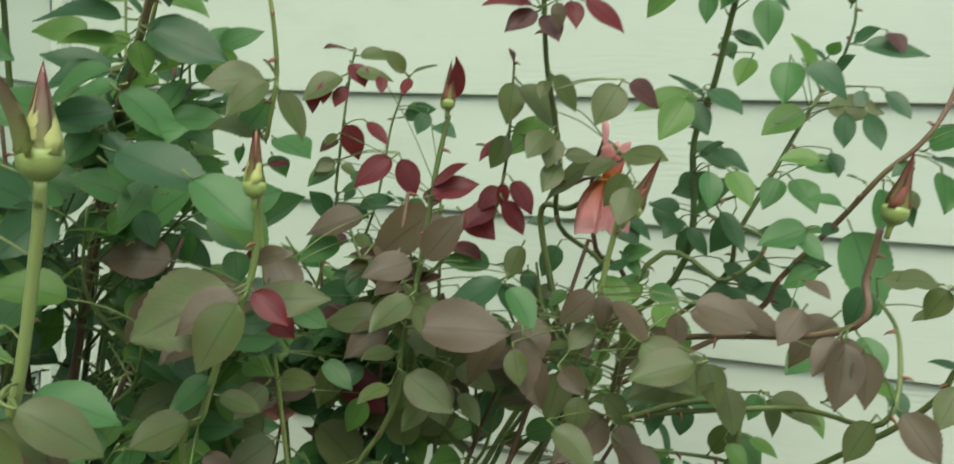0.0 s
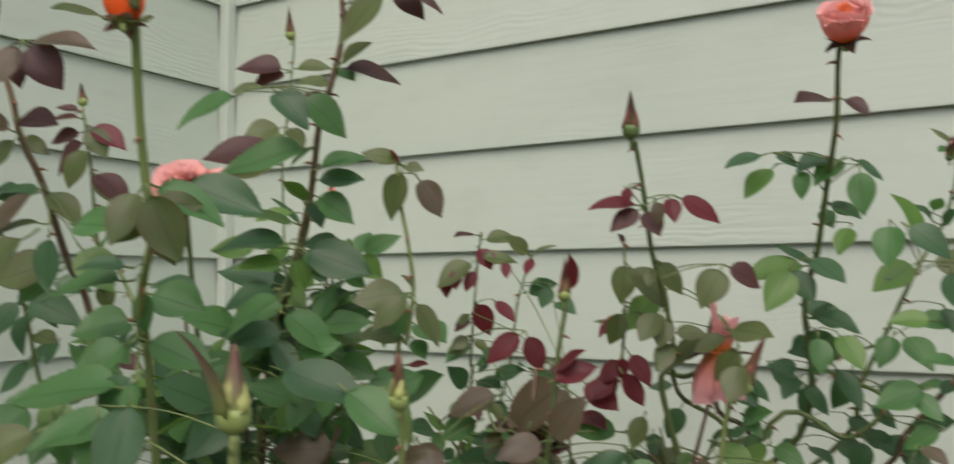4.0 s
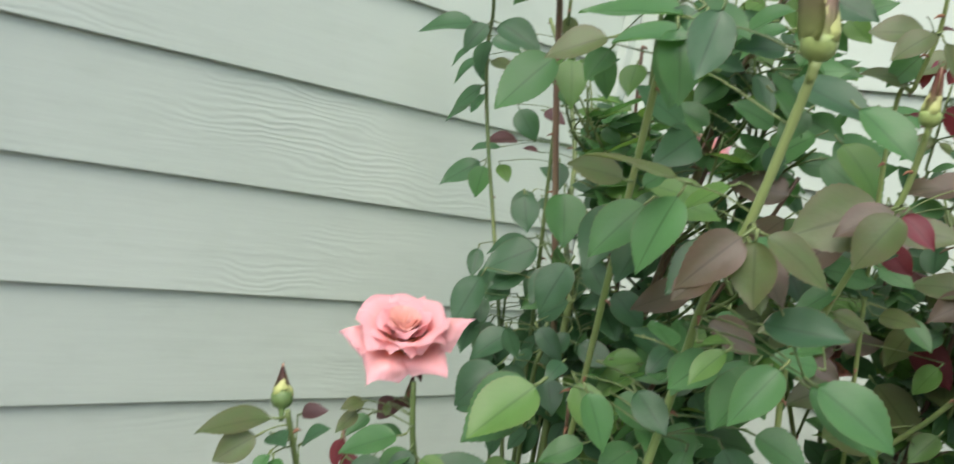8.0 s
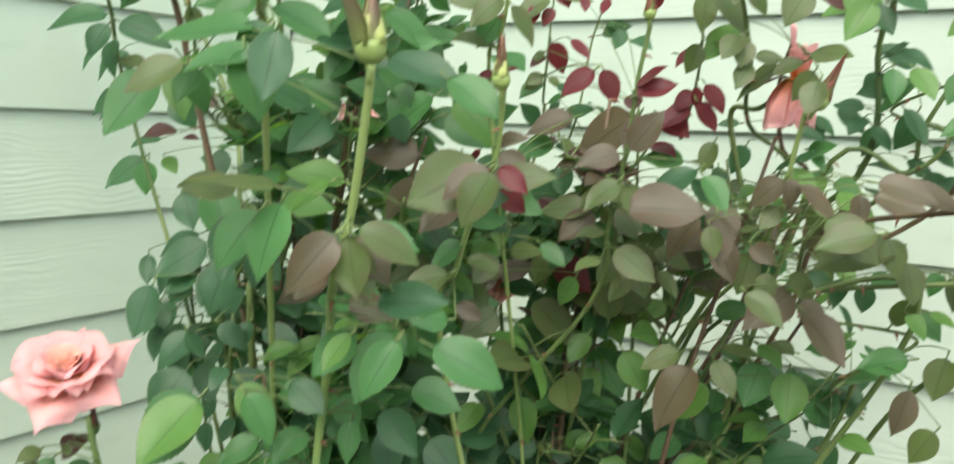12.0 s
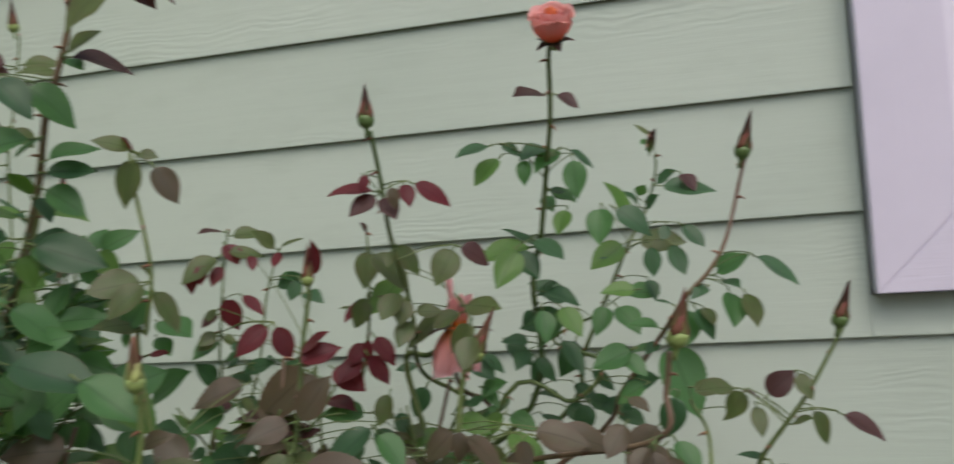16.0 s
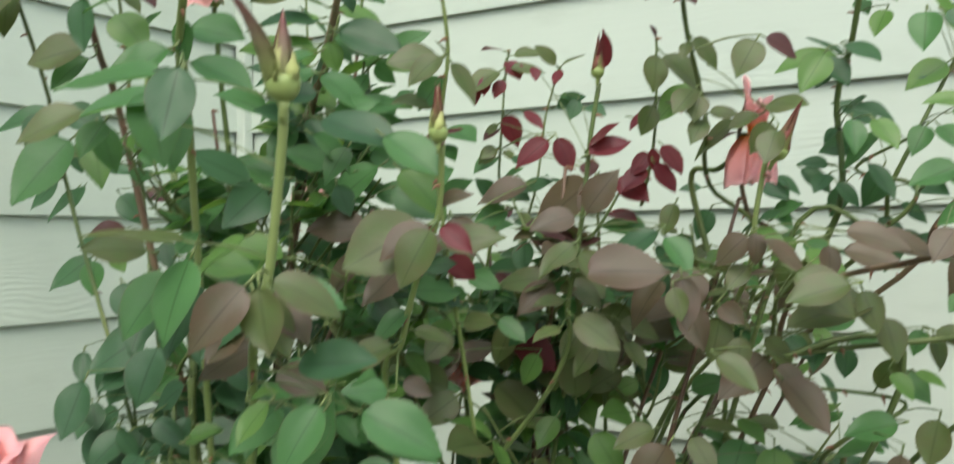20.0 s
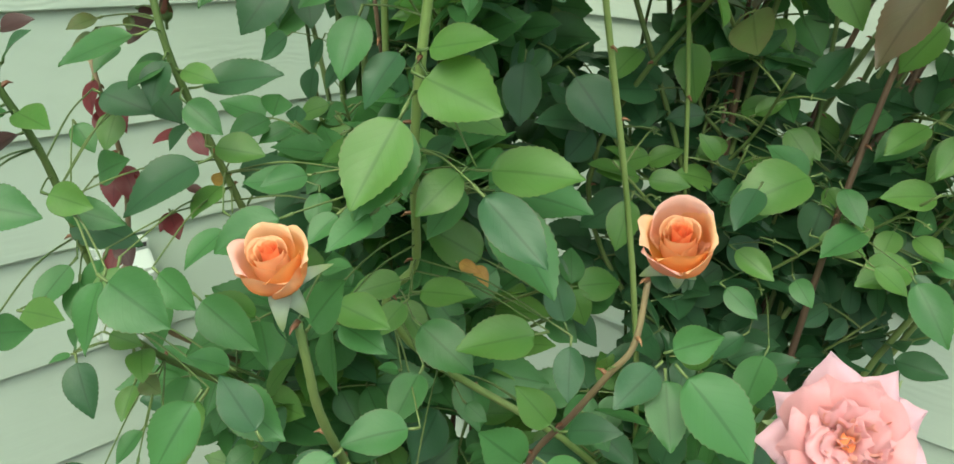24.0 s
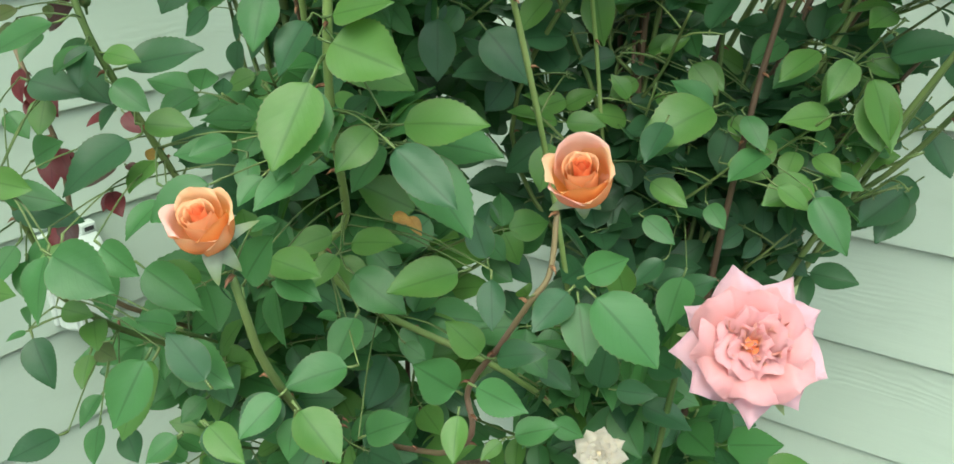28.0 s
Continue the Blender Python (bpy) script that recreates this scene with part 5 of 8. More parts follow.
c.hang((1.189, -0.543, 1.230), (1.175, -0.566, 1.194), "olive")
c.hang((1.189, -0.543, 1.230), (1.219, -0.527, 1.211), "wine")
c.twig((1.140, -0.573, 1.217), (1.189, -0.543, 1.230))
c.hang((1.135, -0.547, 1.190), (1.121, -0.575, 1.163), "olive")
c.hang((1.137, -0.545, 1.184), (1.136, -0.563, 1.157), "olive")
c.hang((1.132, -0.521, 1.167), (1.163, -0.510, 1.167), "olive")
c.hang((1.140, -0.539, 1.162), (1.134, -0.567, 1.136), "olive")
c.done()
c = Cane(BUSHES[1], ((1.041, -0.446, 1.085), (1.055, -0.456, 1.126), (1.065, -0.468, 1.164), (1.069, -0.474, 1.214), (1.071, -0.479, 1.252)), .002, .0012, M_STEM)
c.hang((1.078, -0.496, 1.238), (1.081, -0.512, 1.194), "olive")
c.hang((1.071, -0.478, 1.249), (1.071, -0.491, 1.264), "wine")
c.hang((1.085, -0.515, 1.235), (1.129, -0.510, 1.189), "olive")
c.hang((1.074, -0.490, 1.189), (1.063, -0.502, 1.153), "olive")
c.hang((1.068, -0.470, 1.189), (1.094, -0.469, 1.201), "olive")
c.hang((1.065, -0.461, 1.195), (1.093, -0.462, 1.181), "red")
c.hang((1.066, -0.470, 1.183), (1.051, -0.503, 1.165), "red")
c.hang((1.069, -0.486, 1.140), (1.052, -0.503, 1.114), "red")
c.hang((1.073, -0.496, 1.144), (1.075, -0.497, 1.117), "red")
c.hang((1.078, -0.493, 1.147), (1.105, -0.499, 1.116), "red")
c.hang((1.074, -0.504, 1.130), (1.098, -0.503, 1.094), "red")
c.hang((1.066, -0.485, 1.125), (1.045, -0.512, 1.099), "red")
c.hang((1.059, -0.460, 1.164), (1.046, -0.490, 1.180), "olive")
c.done()
c = Cane(BUSHES[1], ((0.906, -0.549, -0.340), (0.967, -0.498, 0.388), (1.107, -0.381, 0.775), (1.119, -0.417, 0.858), (1.147, -0.484, 0.974), (1.173, -0.522, 1.022), (1.184, -0.541, 1.073), (1.195, -0.550, 1.119)), .0028, .0024, M_STEM_PALE)
c.hang((1.182, -0.541, 1.057), (1.151, -0.558, 1.029), "bronze")
c.hang((1.189, -0.561, 1.060), (1.191, -0.569, 1.028), "bronze")
c.hang((1.187, -0.551, 1.053), (1.235, -0.573, 1.028), "bronze")
c.hang((1.178, -0.532, 1.029), (1.161, -0.556, 1.006), "olive")
c.hang((1.216, -0.578, 1.028), (1.274, -0.581, 0.993), "olive")
c.hang((1.253, -0.565, 1.057), (1.312, -0.568, 1.049), "bronze")
c.hang((1.245, -0.545, 1.049), (1.249, -0.557, 1.015), "bronze")
c.hang((1.277, -0.582, 1.016), (1.224, -0.615, 1.003), "olive")
c.hang((1.269, -0.543, 1.013), (1.285, -0.552, 0.973), "olive")
c.hang((1.210, -0.508, 1.042), (1.201, -0.514, 0.999), "olive")
c.hang((1.168, -0.472, 1.067), (1.190, -0.474, 1.077), "green")
c.hang((1.157, -0.473, 1.059), (1.198, -0.481, 1.043), "light")
c.hang((1.209, -0.468, 1.048), (1.256, -0.491, 1.002), "light")
c.hang((1.269, -0.543, 1.054), (1.333, -0.545, 1.036), "bronze")
c.hang((1.343, -0.546, 1.062), (1.325, -0.570, 1.032), "bronze")
c.hang((1.101, -0.519, 0.991), (1.084, -0.533, 1.026), "dark")
c.hang((1.071, -0.482, 1.005), (1.013, -0.492, 1.001), "green")
c.hang((1.059, -0.463, 1.049), (1.099, -0.470, 1.010), "green")
c.hang((1.061, -0.462, 1.061), (1.015, -0.492, 1.066), "green")
c.hang((1.116, -0.598, 1.019), (1.068, -0.623, 1.017), "bronze")
c.hang((1.126, -0.597, 1.014), (1.136, -0.602, 0.980), "olive")
c.hang((1.158, -0.574, 0.995), (1.187, -0.595, 0.980), "bronze")
c.hang((1.066, -0.583, 1.029), (1.013, -0.601, 1.036), "olive")
c.hang((1.008, -0.568, 1.041), (0.989, -0.588, 1.013), "olive")
c.hang((1.028, -0.526, 1.117), (1.020, -0.551, 1.070), "bronze")
c.hang((1.024, -0.486, 1.115), (1.068, -0.495, 1.090), "red")
c.hang((1.008, -0.467, 1.078), (1.053, -0.490, 1.072), "red")
c.hang((0.985, -0.530, 1.012), (1.043, -0.550, 0.996), "olive")
c.twig((1.184, -0.551, 1.027), (1.248, -0.545, 1.054))
c.twig((1.182, -0.561, 1.008), (1.269, -0.553, 1.009))
c.done()
c = Cane(BUSHES[1], ((0.913, -0.560, -0.340), (0.949, -0.487, 0.374), (1.033, -0.315, 0.748), (1.151, -0.323, 1.019), (1.134, -0.375, 1.078), (1.138, -0.425, 1.144), (1.157, -0.463, 1.186)), .004, .002, M_STEM_BROWN)
c.hang((1.181, -0.511, 1.171), (1.227, -0.534, 1.170), "olive")
c.hang((1.186, -0.511, 1.166), (1.156, -0.528, 1.152), "olive")
c.hang((1.198, -0.530, 1.158), (1.181, -0.542, 1.126), "olive")
c.hang((1.163, -0.493, 1.166), (1.112, -0.505, 1.134), "olive")
c.hang((1.208, -0.559, 1.148), (1.202, -0.584, 1.114), "olive")
c.hang((1.104, -0.478, 1.174), (1.088, -0.498, 1.187), "olive")
c.hang((1.136, -0.516, 1.212), (1.123, -0.537, 1.238), "olive")
c.hang((1.115, -0.477, 1.208), (1.075, -0.495, 1.167), "green")
c.hang((1.096, -0.399, 1.105), (1.072, -0.417, 1.102), "dark")
c.hang((1.103, -0.398, 1.086), (1.087, -0.405, 1.048), "dark")
c.hang((1.153, -0.393, 1.112), (1.184, -0.409, 1.088), "green")
c.hang((1.160, -0.393, 1.067), (1.193, -0.416, 1.089), "green")
c.hang((1.165, -0.392, 1.118), (1.194, -0.401, 1.094), "dark")
c.done()
c = Cane(BUSHES[2], ((0.811, -0.402, -0.340), (0.876, -0.357, 0.440), (1.026, -0.253, 0.879), (1.210, -0.348, 1.051), (1.222, -0.357, 1.193), (1.241, -0.389, 1.243), (1.258, -0.425, 1.306), (1.275, -0.471, 1.358), (1.284, -0.509, 1.407), (1.289, -0.521, 1.426)), .0042, .0022, M_STEM)
c.hang((1.208, -0.451, 1.339), (1.177, -0.488, 1.324), "dark")
c.hang((1.216, -0.444, 1.329), (1.188, -0.465, 1.296), "green")
c.hang((1.213, -0.448, 1.340), (1.237, -0.448, 1.328), "dark")
c.hang((1.239, -0.440, 1.325), (1.239, -0.451, 1.294), "green")
c.hang((1.261, -0.416, 1.337), (1.239, -0.455, 1.327), "dark")
c.hang((1.275, -0.419, 1.335), (1.250, -0.447, 1.305), "green")
c.hang((1.287, -0.421, 1.326), (1.292, -0.436, 1.277), "green")
c.hang((1.279, -0.415, 1.334), (1.307, -0.406, 1.311), "dark")
c.hang((1.255, -0.412, 1.293), (1.281, -0.411, 1.278), "dark")
c.twig((1.255, -0.426, 1.303), (1.275, -0.419, 1.335))
c.twig((1.255, -0.426, 1.303), (1.286, -0.410, 1.328))
c.twig((1.255, -0.426, 1.303), (1.238, -0.441, 1.327))
c.twig((1.238, -0.441, 1.327), (1.215, -0.459, 1.339))
c.hang((1.272, -0.465, 1.383), (1.248, -0.510, 1.380), "wine")
c.hang((1.278, -0.461, 1.384), (1.305, -0.468, 1.369), "wine")
c.hang((1.255, -0.404, 1.291), (1.287, -0.420, 1.279), "green")
c.hang((1.279, -0.421, 1.270), (1.268, -0.433, 1.239), "green")
c.hang((1.245, -0.385, 1.290), (1.260, -0.407, 1.269), "green")
c.hang((1.240, -0.385, 1.227), (1.201, -0.400, 1.254), "dark")
c.hang((1.241, -0.405, 1.232), (1.174, -0.424, 1.218), "green")
c.hang((1.230, -0.446, 1.232), (1.209, -0.474, 1.186), "green")
c.hang((1.219, -0.427, 1.230), (1.246, -0.437, 1.194), "dark")
c.hang((1.237, -0.425, 1.239), (1.276, -0.448, 1.214), "dark")
c.hang((1.223, -0.407, 1.225), (1.215, -0.433, 1.196), "dark")
c.hang((1.234, -0.386, 1.182), (1.281, -0.395, 1.173), "dark")
c.hang((1.226, -0.366, 1.176), (1.253, -0.386, 1.192), "dark")
c.hang((1.228, -0.386, 1.163), (1.214, -0.394, 1.147), "dark")
c.hang((1.249, -0.444, 1.167), (1.256, -0.460, 1.129), "green")
c.hang((1.262, -0.423, 1.167), (1.290, -0.441, 1.135), "green")
c.hang((1.220, -0.367, 1.124), (1.187, -0.379, 1.131), "dark")
c.hang((1.218, -0.367, 1.118), (1.205, -0.396, 1.100), "dark")
c.hang((1.220, -0.367, 1.111), (1.246, -0.375, 1.080), "dark")
c.hang((1.206, -0.328, 1.062), (1.244, -0.351, 1.065), "dark")
c.hang((1.249, -0.364, 1.131), (1.280, -0.386, 1.088), "dark")
c.hang((1.199, -0.309, 1.046), (1.184, -0.315, 1.026), "dark")
c.hang((1.237, -0.305, 1.046), (1.274, -0.313, 1.028), "dark")
c.hang((1.250, -0.304, 1.074), (1.282, -0.323, 1.049), "dark")
c.hang((1.210, -0.308, 1.039), (1.243, -0.330, 1.022), "dark")
c.done()
c = Cane(BUSHES[2], ((0.926, -0.397, -0.340), (0.952, -0.360, 0.418), (1.013, -0.273, 0.836), (1.235, -0.295, 1.031), (1.266, -0.312, 1.102), (1.292, -0.310, 1.157), (1.312, -0.298, 1.202), (1.328, -0.286, 1.237), (1.348, -0.274, 1.273), (1.361, -0.263, 1.319), (1.362, -0.263, 1.341)), .0035, .0014, M_STEM)
c.hang((1.360, -0.263, 1.356), (1.345, -0.273, 1.381), "olive")
c.hang((1.360, -0.263, 1.354), (1.349, -0.289, 1.352), "green")
c.hang((1.358, -0.273, 1.301), (1.386, -0.284, 1.316), "dark")
c.hang((1.360, -0.293, 1.299), (1.431, -0.306, 1.287), "dark")
c.hang((1.391, -0.290, 1.313), (1.409, -0.311, 1.290), "wine")
c.hang((1.345, -0.274, 1.273), (1.364, -0.293, 1.288), "dark")
c.hang((1.341, -0.275, 1.276), (1.325, -0.290, 1.299), "green")
c.hang((1.338, -0.275, 1.287), (1.350, -0.294, 1.302), "green")
c.hang((1.334, -0.296, 1.254), (1.305, -0.317, 1.306), "green")
c.hang((1.308, -0.378, 1.275), (1.307, -0.403, 1.229), "green")
c.hang((1.318, -0.378, 1.272), (1.363, -0.381, 1.239), "green")
c.hang((1.327, -0.296, 1.236), (1.282, -0.313, 1.204), "green")
c.hang((1.327, -0.296, 1.226), (1.291, -0.308, 1.218), "dark")
c.hang((1.333, -0.316, 1.235), (1.394, -0.328, 1.231), "olive")
c.hang((1.359, -0.374, 1.228), (1.361, -0.381, 1.190), "dark")
c.hang((1.377, -0.352, 1.230), (1.394, -0.366, 1.191), "dark")
c.hang((1.375, -0.332, 1.251), (1.370, -0.346, 1.230), "dark")
c.hang((1.389, -0.351, 1.249), (1.416, -0.362, 1.220), "dark")
c.hang((1.320, -0.337, 1.174), (1.363, -0.343, 1.175), "green")
c.hang((1.349, -0.334, 1.191), (1.361, -0.352, 1.168), "dark")
c.hang((1.307, -0.359, 1.164), (1.295, -0.385, 1.133), "green")
c.hang((1.313, -0.358, 1.164), (1.343, -0.382, 1.133), "green")
c.hang((1.281, -0.321, 1.110), (1.324, -0.340, 1.092), "dark")
c.hang((1.308, -0.318, 1.103), (1.351, -0.341, 1.116), "green")
c.hang((1.274, -0.321, 1.089), (1.303, -0.325, 1.064), "dark")
c.hang((1.314, -0.358, 1.074), (1.358, -0.370, 1.082), "green")
c.hang((1.264, -0.302, 1.053), (1.300, -0.309, 1.045), "dark")
c.hang((1.278, -0.301, 1.047), (1.323, -0.325, 1.044), "dark")
c.hang((1.299, -0.299, 1.040), (1.335, -0.312, 1.022), "dark")
c.done()
c = Cane(BUSHES[2], ((0.915, -0.403, -0.340), (0.955, -0.369, 0.409), (1.048, -0.289, 0.818), (1.274, -0.311, 1.007), (1.313, -0.348, 1.063), (1.365, -0.383, 1.128), (1.394, -0.410, 1.167), (1.420, -0.418, 1.193), (1.439, -0.416, 1.226), (1.459, -0.404, 1.294), (1.464, -0.404, 1.307)), .0036, .0018, M_STEM_RED)
c.hang((1.422, -0.418, 1.187), (1.457, -0.432, 1.208), "green")
c.hang((1.460, -0.434, 1.208), (1.504, -0.447, 1.175), "dark")
c.hang((1.437, -0.426, 1.175), (1.444, -0.451, 1.138), "green")
c.hang((1.452, -0.425, 1.172), (1.467, -0.448, 1.139), "olive")
c.hang((1.431, -0.417, 1.184), (1.449, -0.439, 1.175), "dark")
c.twig((1.424, -0.438, 1.195), (1.460, -0.434, 1.208))
c.hang((1.418, -0.408, 1.178), (1.402, -0.429, 1.169), "dark")
c.hang((1.395, -0.410, 1.160), (1.396, -0.429, 1.118), "green")
c.hang((1.401, -0.420, 1.160), (1.421, -0.425, 1.123), "green")
c.hang((1.410, -0.409, 1.157), (1.423, -0.432, 1.143), "olive")
c.hang((1.381, -0.392, 1.159), (1.365, -0.415, 1.165), "dark")
c.hang((1.369, -0.393, 1.134), (1.335, -0.417, 1.147), "green")
c.hang((1.369, -0.393, 1.125), (1.402, -0.414, 1.045), "green")
c.hang((1.361, -0.373, 1.121), (1.348, -0.396, 1.109), "dark")
c.done()
c = Cane(BUSHES[2], ((0.823, -0.423, -0.340), (0.928, -0.394, 0.313), (1.172, -0.328, 0.625), (1.281, -0.352, 0.816), (1.428, -0.447, 0.963), (1.457, -0.475, 1.016), (1.479, -0.483, 1.046), (1.500, -0.491, 1.075), (1.529, -0.488, 1.123), (1.536, -0.487, 1.135)), .0036, .0016, M_STEM)
c.hang((1.440, -0.486, 1.081), (1.406, -0.517, 1.086), "olive")
c.hang((1.448, -0.486, 1.081), (1.427, -0.493, 1.054), "olive")
c.hang((1.454, -0.485, 1.068), (1.459, -0.504, 1.039), "olive")
c.hang((1.462, -0.484, 1.070), (1.489, -0.487, 1.096), "wine")
c.hang((1.459, -0.485, 1.070), (1.445, -0.497, 1.082), "wine")
c.hang((1.491, -0.491, 1.097), (1.504, -0.502, 1.071), "olive")
c.twig((1.479, -0.493, 1.048), (1.443, -0.496, 1.082))
c.hang((1.484, -0.482, 1.046), (1.500, -0.497, 1.057), "olive")
c.hang((1.503, -0.480, 1.063), (1.517, -0.484, 1.028), "olive")
c.hang((1.525, -0.478, 1.057), (1.562, -0.500, 1.036), "wine")
c.twig((1.492, -0.491, 1.061), (1.524, -0.488, 1.059))
c.hang((1.465, -0.464, 1.011), (1.435, -0.479, 1.019), "green")
c.hang((1.460, -0.484, 1.007), (1.442, -0.507, 0.971), "olive")
c.hang((1.463, -0.484, 1.013), (1.495, -0.493, 0.985), "olive")
c.hang((1.468, -0.504, 1.006), (1.500, -0.511, 0.970), "olive")
c.hang((1.414, -0.388, 0.980), (1.428, -0.411, 0.955), "green")
c.done()
c = Cane(BUSHES[2], ((0.818, -0.487, -0.340), (0.882, -0.460, 0.335), (1.031, -0.398, 0.671), (1.107, -0.376, 0.801), (1.162, -0.399, 0.908), (1.204, -0.448, 0.999), (1.367, -0.574, 1.047), (1.381, -0.582, 1.090), (1.387, -0.592, 1.124)), .0028, .0026, M_STEM_RED)
c.hang((1.371, -0.604, 1.053), (1.368, -0.626, 1.000), "bronze")
c.hang((1.368, -0.594, 1.050), (1.351, -0.622, 1.022), "bronze")
c.hang((1.370, -0.583, 1.051), (1.381, -0.601, 1.018), "bronze")
c.hang((1.387, -0.512, 1.083), (1.374, -0.517, 1.040), "green")
c.hang((1.379, -0.512, 1.042), (1.402, -0.529, 1.009), "green")
c.hang((1.382, -0.512, 1.005), (1.411, -0.530, 0.994), "green")
c.hang((1.335, -0.496, 1.077), (1.360, -0.511, 1.066), "bronze")
c.hang((1.005, -0.534, 0.886), (1.008, -0.547, 0.939), "olive")
c.hang((1.107, -0.538, 0.868), (1.077, -0.587, 0.807), "bronze")
c.hang((1.089, -0.525, 0.871), (1.058, -0.564, 0.861), "olive")
c.hang((1.108, -0.486, 0.869), (1.156, -0.481, 0.867), "olive")
c.hang((1.110, -0.510, 0.868), (1.142, -0.523, 0.830), "olive")
c.hang((1.017, -0.529, 0.866), (1.051, -0.530, 0.819), "light")
c.hang((0.975, -0.508, 0.873), (0.960, -0.535, 0.837), "light")
c.hang((1.146, -0.435, 0.856), (1.137, -0.470, 0.805), "green")
c.hang((1.175, -0.440, 0.853), (1.181, -0.470, 0.796), "light")
c.hang((1.173, -0.390, 0.853), (1.146, -0.413, 0.866), "olive")
c.hang((1.186, -0.487, 0.945), (1.155, -0.553, 0.911), "bronze")
c.hang((1.191, -0.509, 0.941), (1.224, -0.526, 0.907), "bronze")
c.hang((1.112, -0.416, 0.942), (1.079, -0.453, 0.939), "olive")
c.hang((1.116, -0.455, 0.977), (1.064, -0.516, 0.982), "bronze")
c.hang((1.110, -0.499, 1.031), (1.121, -0.537, 0.979), "bronze")
c.hang((1.139, -0.458, 1.005), (1.159, -0.467, 0.983), "bronze")
c.hang((1.034, -0.464, 0.989), (1.016, -0.492, 0.944), "olive")
c.hang((1.048, -0.443, 1.031), (1.016, -0.493, 1.006), "green")
c.hang((1.034, -0.376, 0.927), (1.031, -0.416, 0.870), "dark")
c.hang((1.062, -0.415, 0.885), (1.085, -0.431, 0.881), "olive")
c.hang((0.902, -0.530, 0.905), (0.968, -0.526, 0.855), "olive")
c.hang((0.870, -0.551, 0.920), (0.906, -0.526, 0.945), "bronze")
c.hang((0.921, -0.530, 0.958), (0.977, -0.517, 0.917), "red")
c.hang((0.899, -0.500, 0.938), (0.910, -0.505, 0.908), "olive")
c.hang((0.964, -0.442, 0.920), (1.009, -0.430, 0.978), "green")
c.done()
c = Cane(BUSHES[2], ((0.824, -0.483, -0.340), (0.834, -0.478, 0.237), (0.858, -0.465, 0.474), (0.969, -0.471, 0.549), (1.012, -0.448, 0.624), (1.044, -0.403, 0.716), (1.066, -0.368, 0.802), (1.087, -0.305, 0.899), (1.085, -0.282, 1.007)), .0045, .003, M_STEM_BROWN)
c.hang((1.090, -0.429, 0.729), (1.063, -0.478, 0.706), "green")
c.hang((1.083, -0.408, 0.737), (1.103, -0.420, 0.768), "green")
c.hang((1.118, -0.409, 0.729), (1.104, -0.456, 0.689), "light")
c.hang((1.120, -0.407, 0.729), (1.157, -0.407, 0.710), "light")
c.hang((1.143, -0.444, 0.713), (1.163, -0.469, 0.655), "light")
c.hang((1.050, -0.406, 0.738), (1.033, -0.457, 0.722), "green")
c.hang((1.058, -0.470, 0.654), (1.075, -0.495, 0.639), "light")
c.hang((1.031, -0.487, 0.672), (1.029, -0.506, 0.618), "green")
c.hang((1.021, -0.480, 0.675), (1.059, -0.489, 0.646), "green")
c.hang((1.033, -0.519, 0.636), (1.081, -0.504, 0.630), "light")
c.hang((1.091, -0.472, 0.649), (1.090, -0.502, 0.625), "light")
c.hang((1.119, -0.482, 0.626), (1.083, -0.532, 0.608), "light")
c.hang((1.115, -0.486, 0.620), (1.140, -0.506, 0.594), "green")
c.hang((1.006, -0.526, 0.690), (0.981, -0.580, 0.648), "green")
c.hang((0.981, -0.487, 0.723), (1.017, -0.498, 0.695), "light")
c.hang((0.935, -0.495, 0.724), (0.971, -0.483, 0.744), "light")
c.hang((0.954, -0.515, 0.691), (0.989, -0.499, 0.677), "light")
c.hang((0.938, -0.498, 0.704), (0.920, -0.533, 0.685), "light")
c.hang((0.920, -0.507, 0.724), (0.889, -0.540, 0.719), "green")
c.hang((0.880, -0.479, 0.754), (0.895, -0.503, 0.729), "light")
c.hang((0.880, -0.573, 0.789), (0.872, -0.619, 0.767), "light")
c.hang((0.909, -0.548, 0.802), (0.928, -0.566, 0.746), "light")
c.hang((0.891, -0.591, 0.671), (0.865, -0.628, 0.688), "light")
c.hang((0.896, -0.587, 0.671), (0.939, -0.573, 0.673), "light")
c.hang((0.878, -0.563, 0.671), (0.860, -0.595, 0.695), "green")
c.hang((0.880, -0.560, 0.674), (0.913, -0.547, 0.697), "light")
c.hang((0.903, -0.609, 0.665), (0.904, -0.633, 0.614), "light")
c.hang((0.965, -0.546, 0.628), (1.002, -0.534, 0.593), "green")
c.hang((1.027, -0.481, 0.596), (1.051, -0.486, 0.610), "green")
c.hang((1.009, -0.397, 0.695), (0.979, -0.434, 0.725), "light")
c.hang((0.831, -0.685, 0.788), (0.841, -0.702, 0.726), "dark")
c.hang((0.861, -0.666, 0.776), (0.915, -0.665, 0.728), "dark")
c.hang((1.101, -0.466, 0.643), (1.135, -0.476, 0.628), "light")
c.hang((1.146, -0.253, 0.598), (1.106, -0.299, 0.639), "dark")
c.hang((1.163, -0.293, 0.642), (1.202, -0.308, 0.591), "dark")
c.hang((1.144, -0.228, 0.711), (1.105, -0.267, 0.720), "dark")
c.hang((1.164, -0.272, 0.730), (1.204, -0.266, 0.672), "dark")
